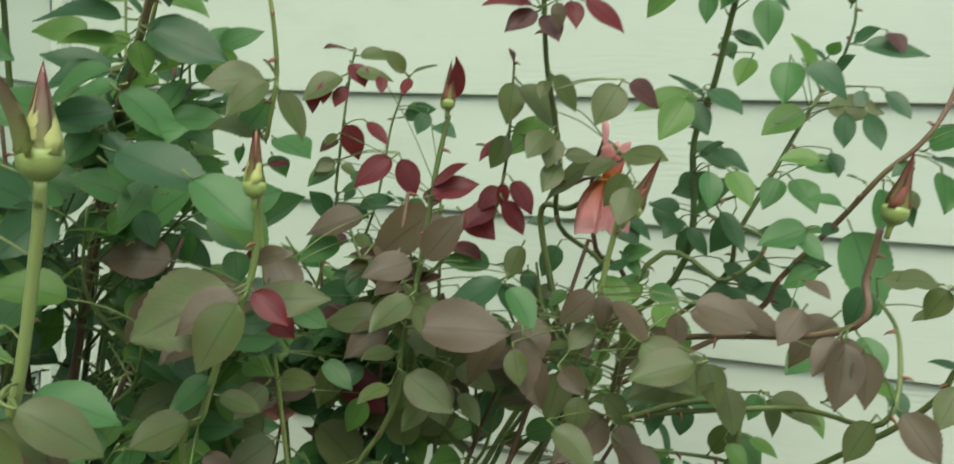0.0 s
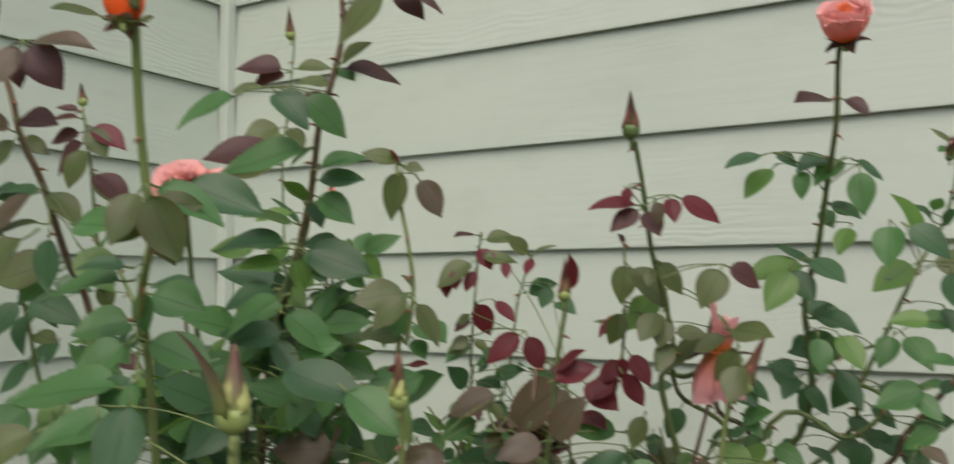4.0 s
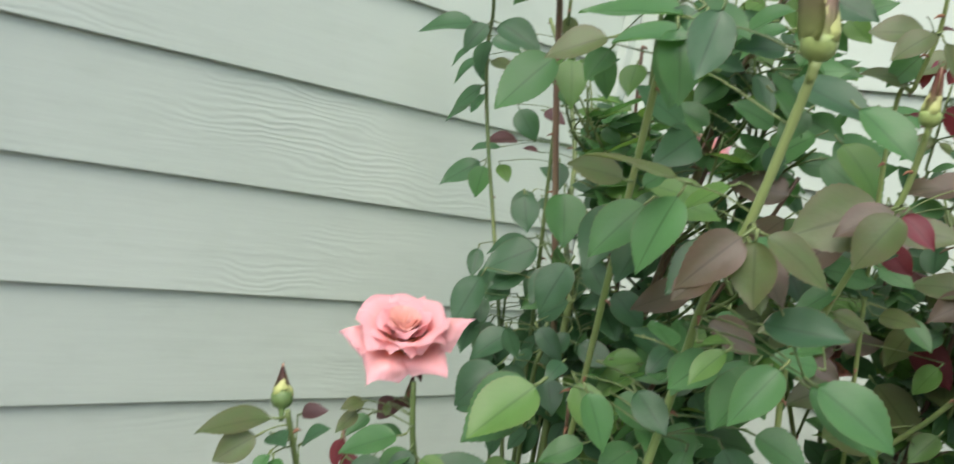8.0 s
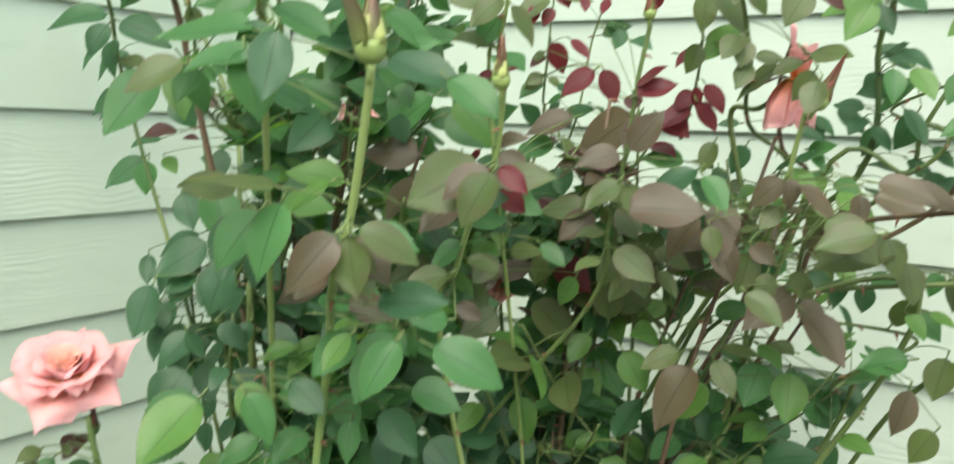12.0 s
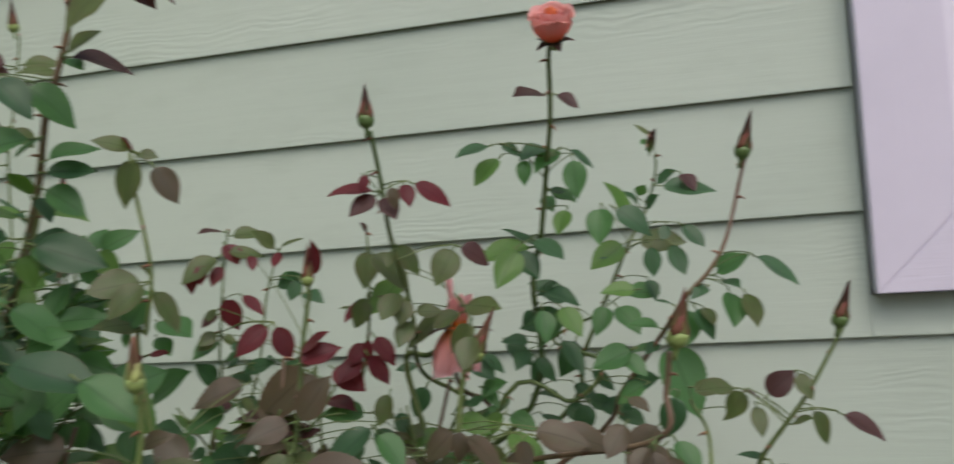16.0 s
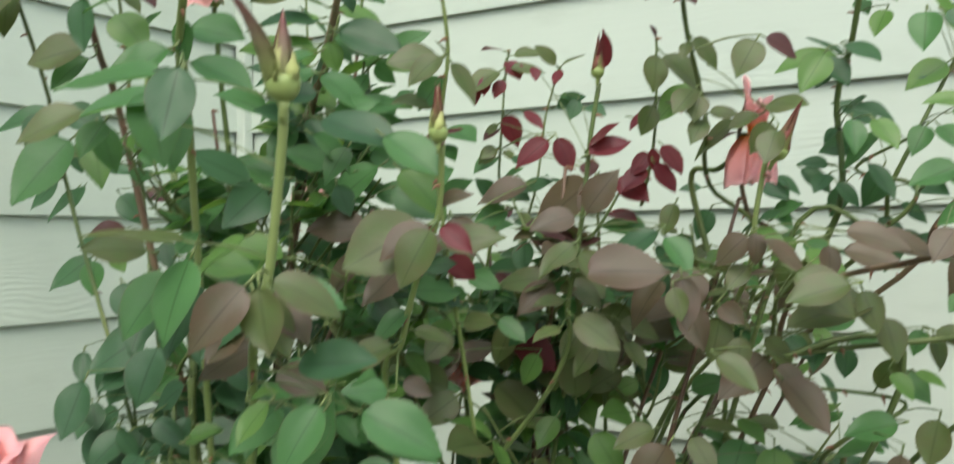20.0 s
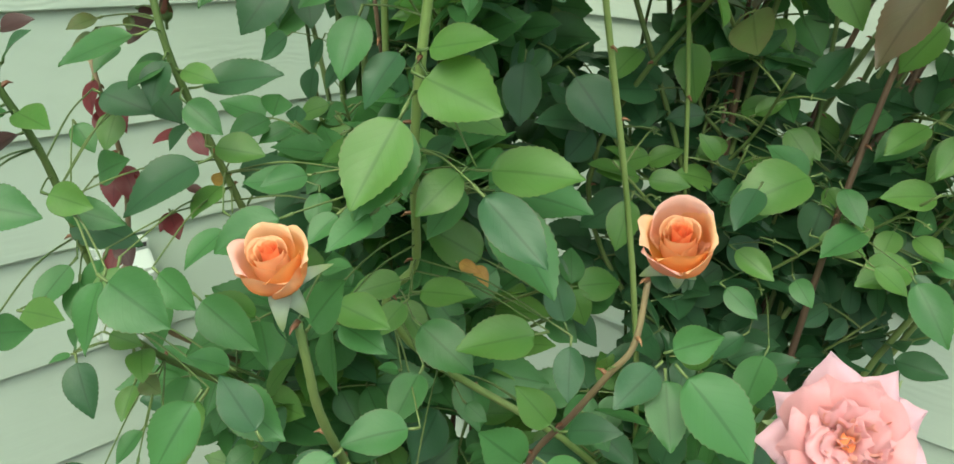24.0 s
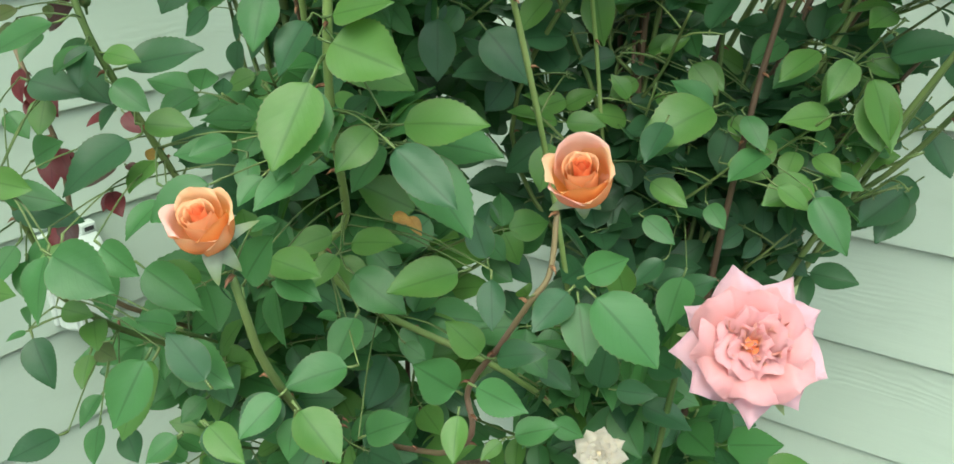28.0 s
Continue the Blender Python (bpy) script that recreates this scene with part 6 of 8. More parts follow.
c.hang((1.157, -0.232, 0.655), (1.147, -0.271, 0.626), "dark")
c.hang((1.166, -0.306, 0.574), (1.132, -0.370, 0.543), "dark")
c.hang((1.121, -0.182, 0.714), (1.112, -0.227, 0.691), "dark")
c.hang((1.040, -0.536, 0.698), (0.998, -0.608, 0.680), "green")
c.hang((1.011, -0.588, 0.694), (1.013, -0.636, 0.665), "green")
c.hang((0.988, -0.583, 0.631), (1.033, -0.584, 0.611), "light")
c.hang((1.030, -0.524, 0.682), (0.997, -0.550, 0.718), "green")
c.hang((1.047, -0.509, 0.687), (1.080, -0.528, 0.659), "green")
c.hang((1.078, -0.505, 0.650), (1.060, -0.559, 0.641), "green")
c.hang((1.090, -0.533, 0.631), (1.127, -0.530, 0.611), "light")
c.hang((1.124, -0.534, 0.632), (1.170, -0.557, 0.590), "green")
c.hang((1.118, -0.462, 0.621), (1.154, -0.468, 0.618), "green")
c.hang((1.031, -0.538, 0.602), (1.058, -0.555, 0.586), "green")
c.hang((0.991, -0.597, 0.600), (1.031, -0.602, 0.581), "green")
c.hang((0.941, -0.521, 0.662), (0.922, -0.561, 0.681), "light")
c.hang((0.898, -0.578, 0.669), (0.869, -0.619, 0.680), "light")
c.hang((0.888, -0.550, 0.686), (0.868, -0.596, 0.681), "green")
c.hang((0.946, -0.533, 0.684), (0.931, -0.543, 0.714), "light")
c.hang((0.972, -0.508, 0.694), (1.000, -0.512, 0.684), "light")
c.hang((0.955, -0.504, 0.727), (0.980, -0.485, 0.744), "light")
c.hang((0.988, -0.479, 0.726), (1.020, -0.488, 0.696), "light")
c.hang((1.103, -0.463, 0.744), (1.078, -0.509, 0.719), "light")
c.hang((1.127, -0.449, 0.736), (1.120, -0.491, 0.704), "light")
c.hang((1.138, -0.446, 0.725), (1.178, -0.473, 0.661), "light")
c.hang((1.121, -0.404, 0.727), (1.159, -0.394, 0.712), "light")
c.hang((1.173, -0.290, 0.582), (1.137, -0.350, 0.552), "dark")
c.hang((1.164, -0.300, 0.576), (1.148, -0.349, 0.519), "dark")
c.hang((1.132, -0.289, 0.567), (1.119, -0.337, 0.522), "dark")
c.hang((1.112, -0.332, 0.512), (1.093, -0.370, 0.498), "dark")
c.hang((1.045, -0.604, 0.561), (1.048, -0.652, 0.521), "green")
c.hang((1.022, -0.593, 0.563), (1.005, -0.629, 0.542), "green")
c.hang((1.000, -0.631, 0.522), (0.990, -0.639, 0.572), "green")
c.hang((0.996, -0.651, 0.439), (1.043, -0.645, 0.446), "dark")
c.hang((0.988, -0.660, 0.433), (0.997, -0.657, 0.495), "dark")
c.hang((0.934, -0.684, 0.467), (0.978, -0.690, 0.452), "dark")
c.hang((1.009, -0.625, 0.416), (1.068, -0.615, 0.406), "dark")
c.hang((0.936, -0.717, 0.503), (0.971, -0.720, 0.478), "green")
c.hang((0.974, -0.724, 0.436), (1.012, -0.724, 0.433), "green")
c.done()
c = Cane(BUSHES[0], ((0.559, -0.583, -0.340), (0.678, -0.699, 0.271), (0.956, -0.968, 0.542), (0.970, -1.006, 0.606), (0.979, -1.030, 0.651), (0.982, -1.039, 0.682), (0.979, -1.042, 0.706)), .003, .0024, M_STEM)
c.hang((0.966, -1.017, 0.721), (0.985, -1.017, 0.732), "green")
c.hang((0.954, -1.018, 0.684), (0.980, -1.017, 0.720), "green")
c.done()
c = Cane(BUSHES[0], ((0.557, -0.672, -0.340), (0.678, -0.722, 0.234), (0.961, -0.840, 0.467), (0.985, -0.852, 0.540), (1.017, -0.856, 0.589), (1.042, -0.856, 0.630), (1.054, -0.849, 0.653), (1.054, -0.841, 0.693)), .0027, .0020, M_STEM_RED)
c.hang((1.046, -0.862, 0.638), (1.051, -0.877, 0.654), "light")
c.done()
c = Cane(BUSHES[0], ((0.670, -0.557, -0.340), (0.700, -0.653, 0.298), (0.770, -0.877, 0.597), (0.766, -0.918, 0.670), (0.758, -0.947, 0.742), (0.750, -0.966, 0.797), (0.741, -0.972, 0.848)), .003, .0026, M_STEM)
c.hang((0.757, -0.972, 0.800), (0.768, -0.994, 0.772), "green")
c.hang((0.752, -0.965, 0.793), (0.756, -1.001, 0.786), "green")
c.hang((0.774, -0.994, 0.817), (0.761, -1.046, 0.803), "green")
c.hang((0.755, -0.964, 0.788), (0.788, -0.956, 0.786), "green")
c.hang((0.745, -0.950, 0.772), (0.798, -0.910, 0.787), "green")
c.hang((0.754, -0.948, 0.752), (0.765, -0.982, 0.745), "green")
c.hang((0.777, -0.976, 0.774), (0.808, -0.967, 0.755), "green")
c.hang((0.776, -0.959, 0.739), (0.808, -0.934, 0.735), "green")
c.hang((0.756, -0.929, 0.710), (0.791, -0.898, 0.722), "dark")
c.hang((0.788, -0.953, 0.715), (0.799, -0.988, 0.704), "green")
c.hang((0.753, -0.912, 0.682), (0.770, -0.897, 0.724), "green")
c.hang((0.839, -0.989, 0.715), (0.878, -0.984, 0.705), "green")
c.hang((0.844, -0.986, 0.707), (0.838, -1.020, 0.688), "green")
c.hang((0.796, -0.967, 0.737), (0.780, -1.027, 0.714), "green")
c.hang((0.777, -1.065, 0.721), (0.809, -1.038, 0.711), "green")
c.hang((0.801, -1.046, 0.695), (0.808, -1.068, 0.656), "green")
c.hang((0.824, -1.050, 0.697), (0.847, -1.073, 0.670), "green")
c.hang((0.853, -1.046, 0.698), (0.887, -1.043, 0.682), "green")
c.hang((0.852, -0.935, 0.726), (0.832, -0.969, 0.730), "green")
c.hang((0.858, -0.929, 0.724), (0.875, -0.945, 0.700), "green")
c.hang((0.867, -0.913, 0.734), (0.886, -0.904, 0.767), "green")
c.hang((0.871, -0.919, 0.708), (0.906, -0.900, 0.717), "green")
c.hang((0.714, -0.967, 0.824), (0.731, -0.962, 0.822), "wine")
c.hang((0.712, -0.971, 0.820), (0.719, -0.976, 0.810), "olive")
c.hang((0.702, -0.985, 0.818), (0.703, -1.011, 0.813), "olive")
c.hang((0.701, -0.989, 0.811), (0.698, -1.010, 0.790), "olive")
c.hang((0.740, -0.915, 0.714), (0.754, -0.913, 0.728), "yellow")
c.hang((0.739, -0.919, 0.707), (0.757, -0.939, 0.705), "yellow")
c.done()
c = Cane(BUSHES[0], ((0.664, -0.631, -0.340), (0.693, -0.747, 0.305), (0.761, -1.016, 0.609), (0.761, -1.039, 0.672), (0.770, -1.063, 0.746), (0.772, -1.087, 0.799), (0.773, -1.103, 0.839)), .0028, .0022, M_STEM)
c.hang((0.765, -1.099, 0.831), (0.755, -1.160, 0.824), "olive")
c.hang((0.777, -1.120, 0.826), (0.767, -1.150, 0.803), "olive")
c.hang((0.763, -1.107, 0.819), (0.794, -1.112, 0.822), "green")
c.hang((0.784, -1.116, 0.815), (0.794, -1.133, 0.801), "green")
c.hang((0.785, -1.115, 0.813), (0.808, -1.121, 0.796), "green")
c.hang((0.721, -1.062, 0.815), (0.738, -1.048, 0.826), "wine")
c.hang((0.745, -1.071, 0.800), (0.766, -1.065, 0.824), "green")
c.hang((0.770, -1.080, 0.783), (0.782, -1.107, 0.774), "green")
c.hang((0.772, -1.079, 0.779), (0.807, -1.074, 0.774), "green")
c.hang((0.760, -1.068, 0.763), (0.769, -1.100, 0.755), "wine")
c.hang((0.790, -1.076, 0.734), (0.822, -1.062, 0.729), "green")
c.hang((0.791, -1.060, 0.690), (0.797, -1.094, 0.667), "green")
c.hang((0.794, -1.061, 0.680), (0.807, -1.073, 0.655), "green")
c.hang((0.813, -1.106, 0.677), (0.846, -1.098, 0.682), "green")
c.hang((0.817, -1.119, 0.775), (0.814, -1.160, 0.762), "green")
c.hang((0.858, -1.144, 0.751), (0.875, -1.174, 0.715), "green")
c.hang((0.857, -1.142, 0.758), (0.885, -1.117, 0.754), "green")
c.hang((0.880, -1.168, 0.707), (0.871, -1.201, 0.683), "green")
c.hang((0.880, -1.168, 0.706), (0.894, -1.173, 0.682), "green")
c.hang((0.856, -1.139, 0.689), (0.882, -1.126, 0.696), "green")
c.hang((0.870, -1.081, 0.712), (0.883, -1.109, 0.679), "green")
c.hang((0.885, -1.093, 0.717), (0.931, -1.084, 0.701), "green")
c.hang((0.706, -0.999, 0.771), (0.751, -0.981, 0.761), "green")
c.hang((0.673, -0.956, 0.796), (0.677, -0.984, 0.779), "green")
c.hang((0.675, -0.956, 0.796), (0.708, -0.956, 0.817), "wine")
c.hang((0.664, -0.949, 0.770), (0.700, -0.945, 0.789), "green")
c.hang((0.693, -0.954, 0.771), (0.747, -0.959, 0.750), "dark")
c.hang((0.704, -0.981, 0.756), (0.715, -1.000, 0.731), "light")
c.hang((0.661, -0.994, 0.741), (0.685, -0.993, 0.724), "green")
c.hang((0.725, -1.013, 0.716), (0.758, -1.009, 0.735), "green")
c.hang((0.753, -1.051, 0.705), (0.803, -1.030, 0.697), "green")
c.hang((0.792, -1.017, 0.664), (0.801, -1.045, 0.648), "green")
c.hang((0.799, -1.013, 0.660), (0.819, -1.031, 0.627), "green")
c.hang((0.761, -1.035, 0.621), (0.790, -1.025, 0.618), "green")
c.hang((0.750, -1.051, 0.607), (0.781, -1.061, 0.576), "green")
c.hang((0.731, -1.043, 0.597), (0.727, -1.060, 0.595), "green")
c.hang((0.731, -1.043, 0.598), (0.744, -1.047, 0.621), "green")
c.hang((0.775, -1.016, 0.610), (0.804, -1.035, 0.605), "light")
c.hang((0.779, -1.025, 0.589), (0.792, -1.045, 0.570), "light")
c.hang((0.780, -1.023, 0.590), (0.805, -1.024, 0.589), "olive")
c.hang((0.875, -1.029, 0.623), (0.882, -1.075, 0.585), "green")
c.hang((0.819, -1.041, 0.578), (0.825, -1.068, 0.565), "green")
c.hang((0.846, -1.062, 0.576), (0.865, -1.083, 0.562), "green")
c.hang((0.831, -1.077, 0.569), (0.829, -1.116, 0.570), "dark")
c.hang((0.851, -1.050, 0.566), (0.880, -1.061, 0.556), "dark")
c.twig((0.770, -1.040, 0.626), (0.759, -1.055, 0.612))
c.twig((0.796, -1.033, 0.599), (0.807, -1.022, 0.603))
c.hang((0.903, -1.039, 0.641), (0.952, -1.035, 0.625), "green")
c.hang((0.900, -1.026, 0.643), (0.891, -1.048, 0.659), "green")
c.hang((0.842, -1.016, 0.670), (0.890, -1.007, 0.646), "green")
c.hang((0.980, -1.016, 0.624), (0.977, -1.051, 0.608), "green")
c.hang((0.987, -1.017, 0.613), (0.992, -1.032, 0.587), "green")
c.hang((0.944, -1.052, 0.608), (0.973, -1.051, 0.590), "green")
c.hang((0.922, -1.052, 0.589), (0.912, -1.073, 0.577), "green")
c.hang((0.819, -0.750, 0.611), (0.843, -0.749, 0.609), "yellow")
c.hang((0.831, -0.741, 0.611), (0.853, -0.747, 0.600), "yellow")
c.done()
c = Cane(BUSHES[0], ((0.625, -0.578, -0.340), (0.642, -0.694, 0.291), (0.681, -0.963, 0.581), (0.682, -0.971, 0.638), (0.677, -0.967, 0.701), (0.669, -0.973, 0.749), (0.656, -0.974, 0.782)), .0026, .0018, M_STEM_RED)
c.hang((0.660, -0.975, 0.771), (0.679, -0.992, 0.750), "red")
c.hang((0.672, -0.980, 0.763), (0.702, -0.975, 0.739), "red")
c.hang((0.668, -0.974, 0.749), (0.679, -0.986, 0.734), "red")
c.hang((0.681, -0.972, 0.716), (0.696, -0.991, 0.685), "red")
c.hang((0.690, -0.977, 0.714), (0.722, -0.982, 0.692), "red")
c.hang((0.687, -0.974, 0.693), (0.716, -0.976, 0.705), "red")
c.hang((0.685, -0.977, 0.653), (0.705, -1.002, 0.638), "red")
c.hang((0.692, -0.983, 0.657), (0.716, -0.990, 0.644), "wine")
c.hang((0.581, -0.858, 0.649), (0.560, -0.901, 0.635), "wine")
c.hang((0.564, -0.849, 0.640), (0.586, -0.847, 0.637), "wine")
c.hang((0.550, -0.834, 0.689), (0.579, -0.835, 0.672), "red")
c.hang((0.546, -0.837, 0.689), (0.544, -0.869, 0.684), "red")
c.hang((0.560, -0.863, 0.618), (0.560, -0.880, 0.601), "red")
c.hang((0.557, -0.865, 0.618), (0.589, -0.878, 0.604), "red")
c.done()
c = Cane(BUSHES[0], ((0.650, -0.680, -0.340), (0.649, -0.687, 0.430), (0.646, -0.703, 0.859), (0.628, -0.686, 0.911), (0.507, -0.589, 0.965), (0.425, -0.517, 1.060), (0.362, -0.498, 1.162), (0.289, -0.493, 1.260)), .005, .003, M_STEM)
c.hang((0.137, -0.502, 1.244), (0.081, -0.584, 1.232), "dark")
c.hang((0.187, -0.525, 1.221), (0.235, -0.487, 1.212), "dark")
c.hang((0.192, -0.522, 1.193), (0.167, -0.565, 1.148), "dark")
c.hang((0.164, -0.524, 1.191), (0.189, -0.509, 1.156), "dark")
c.hang((0.159, -0.492, 1.138), (0.140, -0.539, 1.082), "dark")
c.hang((0.188, -0.503, 1.138), (0.182, -0.527, 1.103), "dark")
c.hang((0.257, -0.529, 1.157), (0.297, -0.500, 1.148), "dark")
c.hang((0.313, -0.545, 1.122), (0.351, -0.529, 1.075), "dark")
c.hang((0.277, -0.519, 1.058), (0.264, -0.572, 1.043), "dark")
c.hang((0.263, -0.538, 1.034), (0.238, -0.599, 0.986), "green")
c.hang((0.287, -0.558, 1.032), (0.290, -0.571, 0.976), "green")
c.hang((0.299, -0.544, 1.034), (0.330, -0.545, 1.008), "green")
c.hang((0.386, -0.546, 1.059), (0.372, -0.569, 1.062), "wine")
c.hang((0.374, -0.552, 1.118), (0.410, -0.535, 1.107), "wine")
c.hang((0.330, -0.533, 1.071), (0.310, -0.586, 1.065), "wine")
c.hang((0.428, -0.582, 1.009), (0.434, -0.623, 0.972), "dark")
c.hang((0.470, -0.610, 1.004), (0.493, -0.615, 0.984), "dark")
c.hang((0.476, -0.597, 1.055), (0.500, -0.610, 1.017), "dark")
c.hang((0.548, -0.680, 0.957), (0.522, -0.731, 0.939), "dark")
c.hang((0.608, -0.719, 0.959), (0.571, -0.776, 0.918), "dark")
c.hang((0.605, -0.726, 0.930), (0.580, -0.769, 0.900), "dark")
c.hang((0.593, -0.787, 0.923), (0.591, -0.818, 0.860), "dark")
c.hang((0.572, -0.769, 0.891), (0.593, -0.778, 0.862), "dark")
c.hang((0.713, -0.796, 0.957), (0.718, -0.836, 0.914), "dark")
c.hang((0.752, -0.827, 0.969), (0.747, -0.857, 0.915), "dark")
c.hang((0.689, -0.746, 0.962), (0.723, -0.734, 0.926), "dark")
c.hang((0.697, -0.748, 0.887), (0.695, -0.772, 0.854), "dark")
c.hang((0.648, -0.776, 0.871), (0.635, -0.824, 0.841), "dark")
c.hang((0.653, -0.800, 0.879), (0.673, -0.792, 0.846), "dark")
c.hang((0.672, -0.777, 0.885), (0.711, -0.771, 0.859), "dark")
c.hang((0.660, -0.796, 0.842), (0.652, -0.845, 0.795), "dark")
c.hang((0.699, -0.747, 0.874), (0.745, -0.729, 0.864), "dark")
c.hang((0.711, -0.724, 0.936), (0.751, -0.703, 0.904), "dark")
c.hang((0.869, -0.975, 1.133), (0.885, -0.972, 1.097), "green")
c.hang((0.786, -0.918, 1.136), (0.811, -0.931, 1.096), "green")
c.hang((0.797, -0.936, 1.134), (0.780, -0.982, 1.081), "green")
c.hang((0.925, -0.969, 1.150), (0.941, -0.973, 1.096), "green")
c.hang((0.820, -0.877, 1.140), (0.835, -0.899, 1.112), "green")
c.hang((0.886, -0.939, 1.034), (0.898, -0.973, 0.980), "green")
c.hang((0.919, -0.931, 1.033), (0.918, -0.962, 0.977), "green")
c.hang((0.916, -0.964, 1.045), (0.892, -1.003, 1.050), "olive")
c.hang((0.906, -0.945, 1.041), (0.921, -0.936, 1.058), "green")
c.hang((0.928, -0.951, 1.036), (0.963, -0.926, 1.039), "light")
c.hang((0.988, -0.944, 1.028), (0.979, -0.988, 0.985), "green")
c.hang((1.011, -0.979, 1.028), (1.040, -0.978, 0.988), "olive")
c.hang((0.995, -0.951, 1.027), (1.039, -0.926, 1.015), "green")
c.hang((0.934, -0.890, 0.983), (0.911, -0.930, 0.962), "bronze")
c.hang((0.893, -0.979, 0.903), (0.881, -1.031, 0.858), "green")
c.hang((0.872, -0.942, 0.909), (0.881, -0.966, 0.899), "green")
c.hang((0.922, -0.975, 0.909), (0.950, -0.970, 0.873), "green")
c.hang((0.904, -0.934, 0.920), (0.921, -0.920, 0.926), "light")
c.hang((0.942, -0.951, 0.915), (0.977, -0.950, 0.893), "green")
c.hang((0.986, -0.927, 0.950), (0.986, -0.972, 0.929), "green")
c.hang((1.018, -0.919, 0.953), (1.017, -0.966, 0.913), "green")
c.hang((0.950, -0.905, 0.965), (0.988, -0.885, 0.951), "bronze")
c.hang((0.950, -0.873, 0.975), (0.961, -0.885, 0.945), "green")
c.hang((1.039, -0.926, 0.952), (1.091, -0.906, 0.925), "green")
c.hang((1.014, -0.893, 0.959), (1.038, -0.899, 0.967), "green")
c.done()
c = Cane(BUSHES[0], ((0.633, -0.600, -0.340), (0.628, -0.575, 0.502), (0.615, -0.519, 1.005), (0.662, -0.562, 1.102), (0.704, -0.586, 1.183), (0.738, -0.593, 1.242), (0.762, -0.603, 1.292)), .004, .002, M_STEM)
c.hang((0.775, -0.655, 1.213), (0.713, -0.689, 1.230), "green")
c.hang((0.737, -0.646, 1.252), (0.686, -0.676, 1.255), "green")
c.hang((0.770, -0.657, 1.208), (0.739, -0.698, 1.169), "green")
c.hang((0.747, -0.646, 1.175), (0.724, -0.673, 1.132), "green")
c.hang((0.797, -0.670, 1.183), (0.852, -0.659, 1.152), "green")
c.hang((0.744, -0.626, 1.148), (0.729, -0.639, 1.110), "dark")
c.hang((0.873, -0.665, 1.127), (0.824, -0.707, 1.079), "green")
c.hang((0.825, -0.640, 1.141), (0.872, -0.632, 1.125), "green")
c.hang((0.884, -0.672, 1.123), (0.941, -0.666, 1.077), "green")
c.hang((0.823, -0.622, 1.086), (0.829, -0.627, 1.053), "green")
c.hang((0.838, -0.574, 1.067), (0.857, -0.593, 1.033), "green")
c.hang((0.742, -0.600, 1.293), (0.702, -0.627, 1.286), "green")
c.hang((0.746, -0.598, 1.305), (0.807, -0.585, 1.284), "green")
c.hang((0.738, -0.603, 1.264), (0.715, -0.630, 1.232), "green")
c.hang((0.719, -0.566, 1.276), (0.702, -0.598, 1.312), "dark")
c.hang((0.720, -0.612, 1.211), (0.770, -0.619, 1.189), "green")
c.hang((0.668, -0.570, 1.127), (0.639, -0.608, 1.077), "dark")
c.hang((0.655, -0.555, 1.089), (0.643, -0.589, 1.040), "dark")
c.hang((0.654, -0.556, 1.057), (0.718, -0.560, 1.032), "dark")
c.hang((0.630, -0.535, 1.021), (0.600, -0.561, 0.982), "dark")
c.hang((0.632, -0.535, 0.995), (0.690, -0.543, 0.957), "dark")
c.hang((0.632, -0.535, 0.982), (0.613, -0.555, 0.930), "dark")
c.hang((0.640, -0.534, 0.956), (0.693, -0.527, 0.922), "dark")
c.hang((0.635, -0.536, 0.943), (0.596, -0.561, 0.890), "dark")
c.hang((0.662, -0.559, 0.931), (0.675, -0.565, 0.883), "dark")
c.hang((0.684, -0.570, 0.967), (0.745, -0.562, 0.911), "dark")
c.done()
c = Cane(BUSHES[1], ((0.989, -0.436, -0.340), (0.944, -0.482, 0.459), (0.837, -0.591, 0.919), (0.890, -0.633, 0.979), (0.929, -0.660, 1.025), (0.946, -0.674, 1.053)), .003, .002, M_STEM)
c.hang((0.876, -0.688, 1.062), (0.820, -0.723, 1.066), "bronze")
c.hang((0.884, -0.707, 1.048), (0.847, -0.728, 1.000), "bronze")
c.hang((0.886, -0.706, 1.048), (0.947, -0.712, 1.042), "bronze")
c.hang((0.952, -0.725, 1.043), (0.919, -0.766, 0.998), "bronze")
c.hang((0.978, -0.715, 1.054), (0.953, -0.753, 1.035), "bronze")
c.hang((0.960, -0.701, 1.039), (0.998, -0.713, 1.018), "red")
c.hang((0.941, -0.664, 1.077), (0.973, -0.674, 1.036), "bronze")
c.hang((0.978, -0.564, 1.108), (0.931, -0.600, 1.087), "bronze")
c.hang((0.958, -0.572, 1.082), (0.922, -0.598, 1.064), "green")
c.hang((0.879, -0.670, 0.959), (0.833, -0.699, 0.932), "olive")
c.hang((0.947, -0.666, 0.972), (0.936, -0.698, 0.946), "olive")
c.hang((0.961, -0.682, 0.978), (1.001, -0.687, 0.981), "olive")
c.hang((0.941, -0.583, 0.976), (0.977, -0.586, 0.953), "green")
c.hang((0.886, -0.624, 0.977), (0.875, -0.649, 0.954), "green")
c.hang((0.862, -0.591, 0.962), (0.903, -0.602, 0.964), "green")
c.hang((0.860, -0.613, 0.944), (0.823, -0.642, 0.945), "green")
c.hang((0.901, -0.574, 1.016), (0.944, -0.579, 1.004), "green")
c.hang((0.903, -0.532, 0.986), (0.889, -0.551, 0.958), "dark")
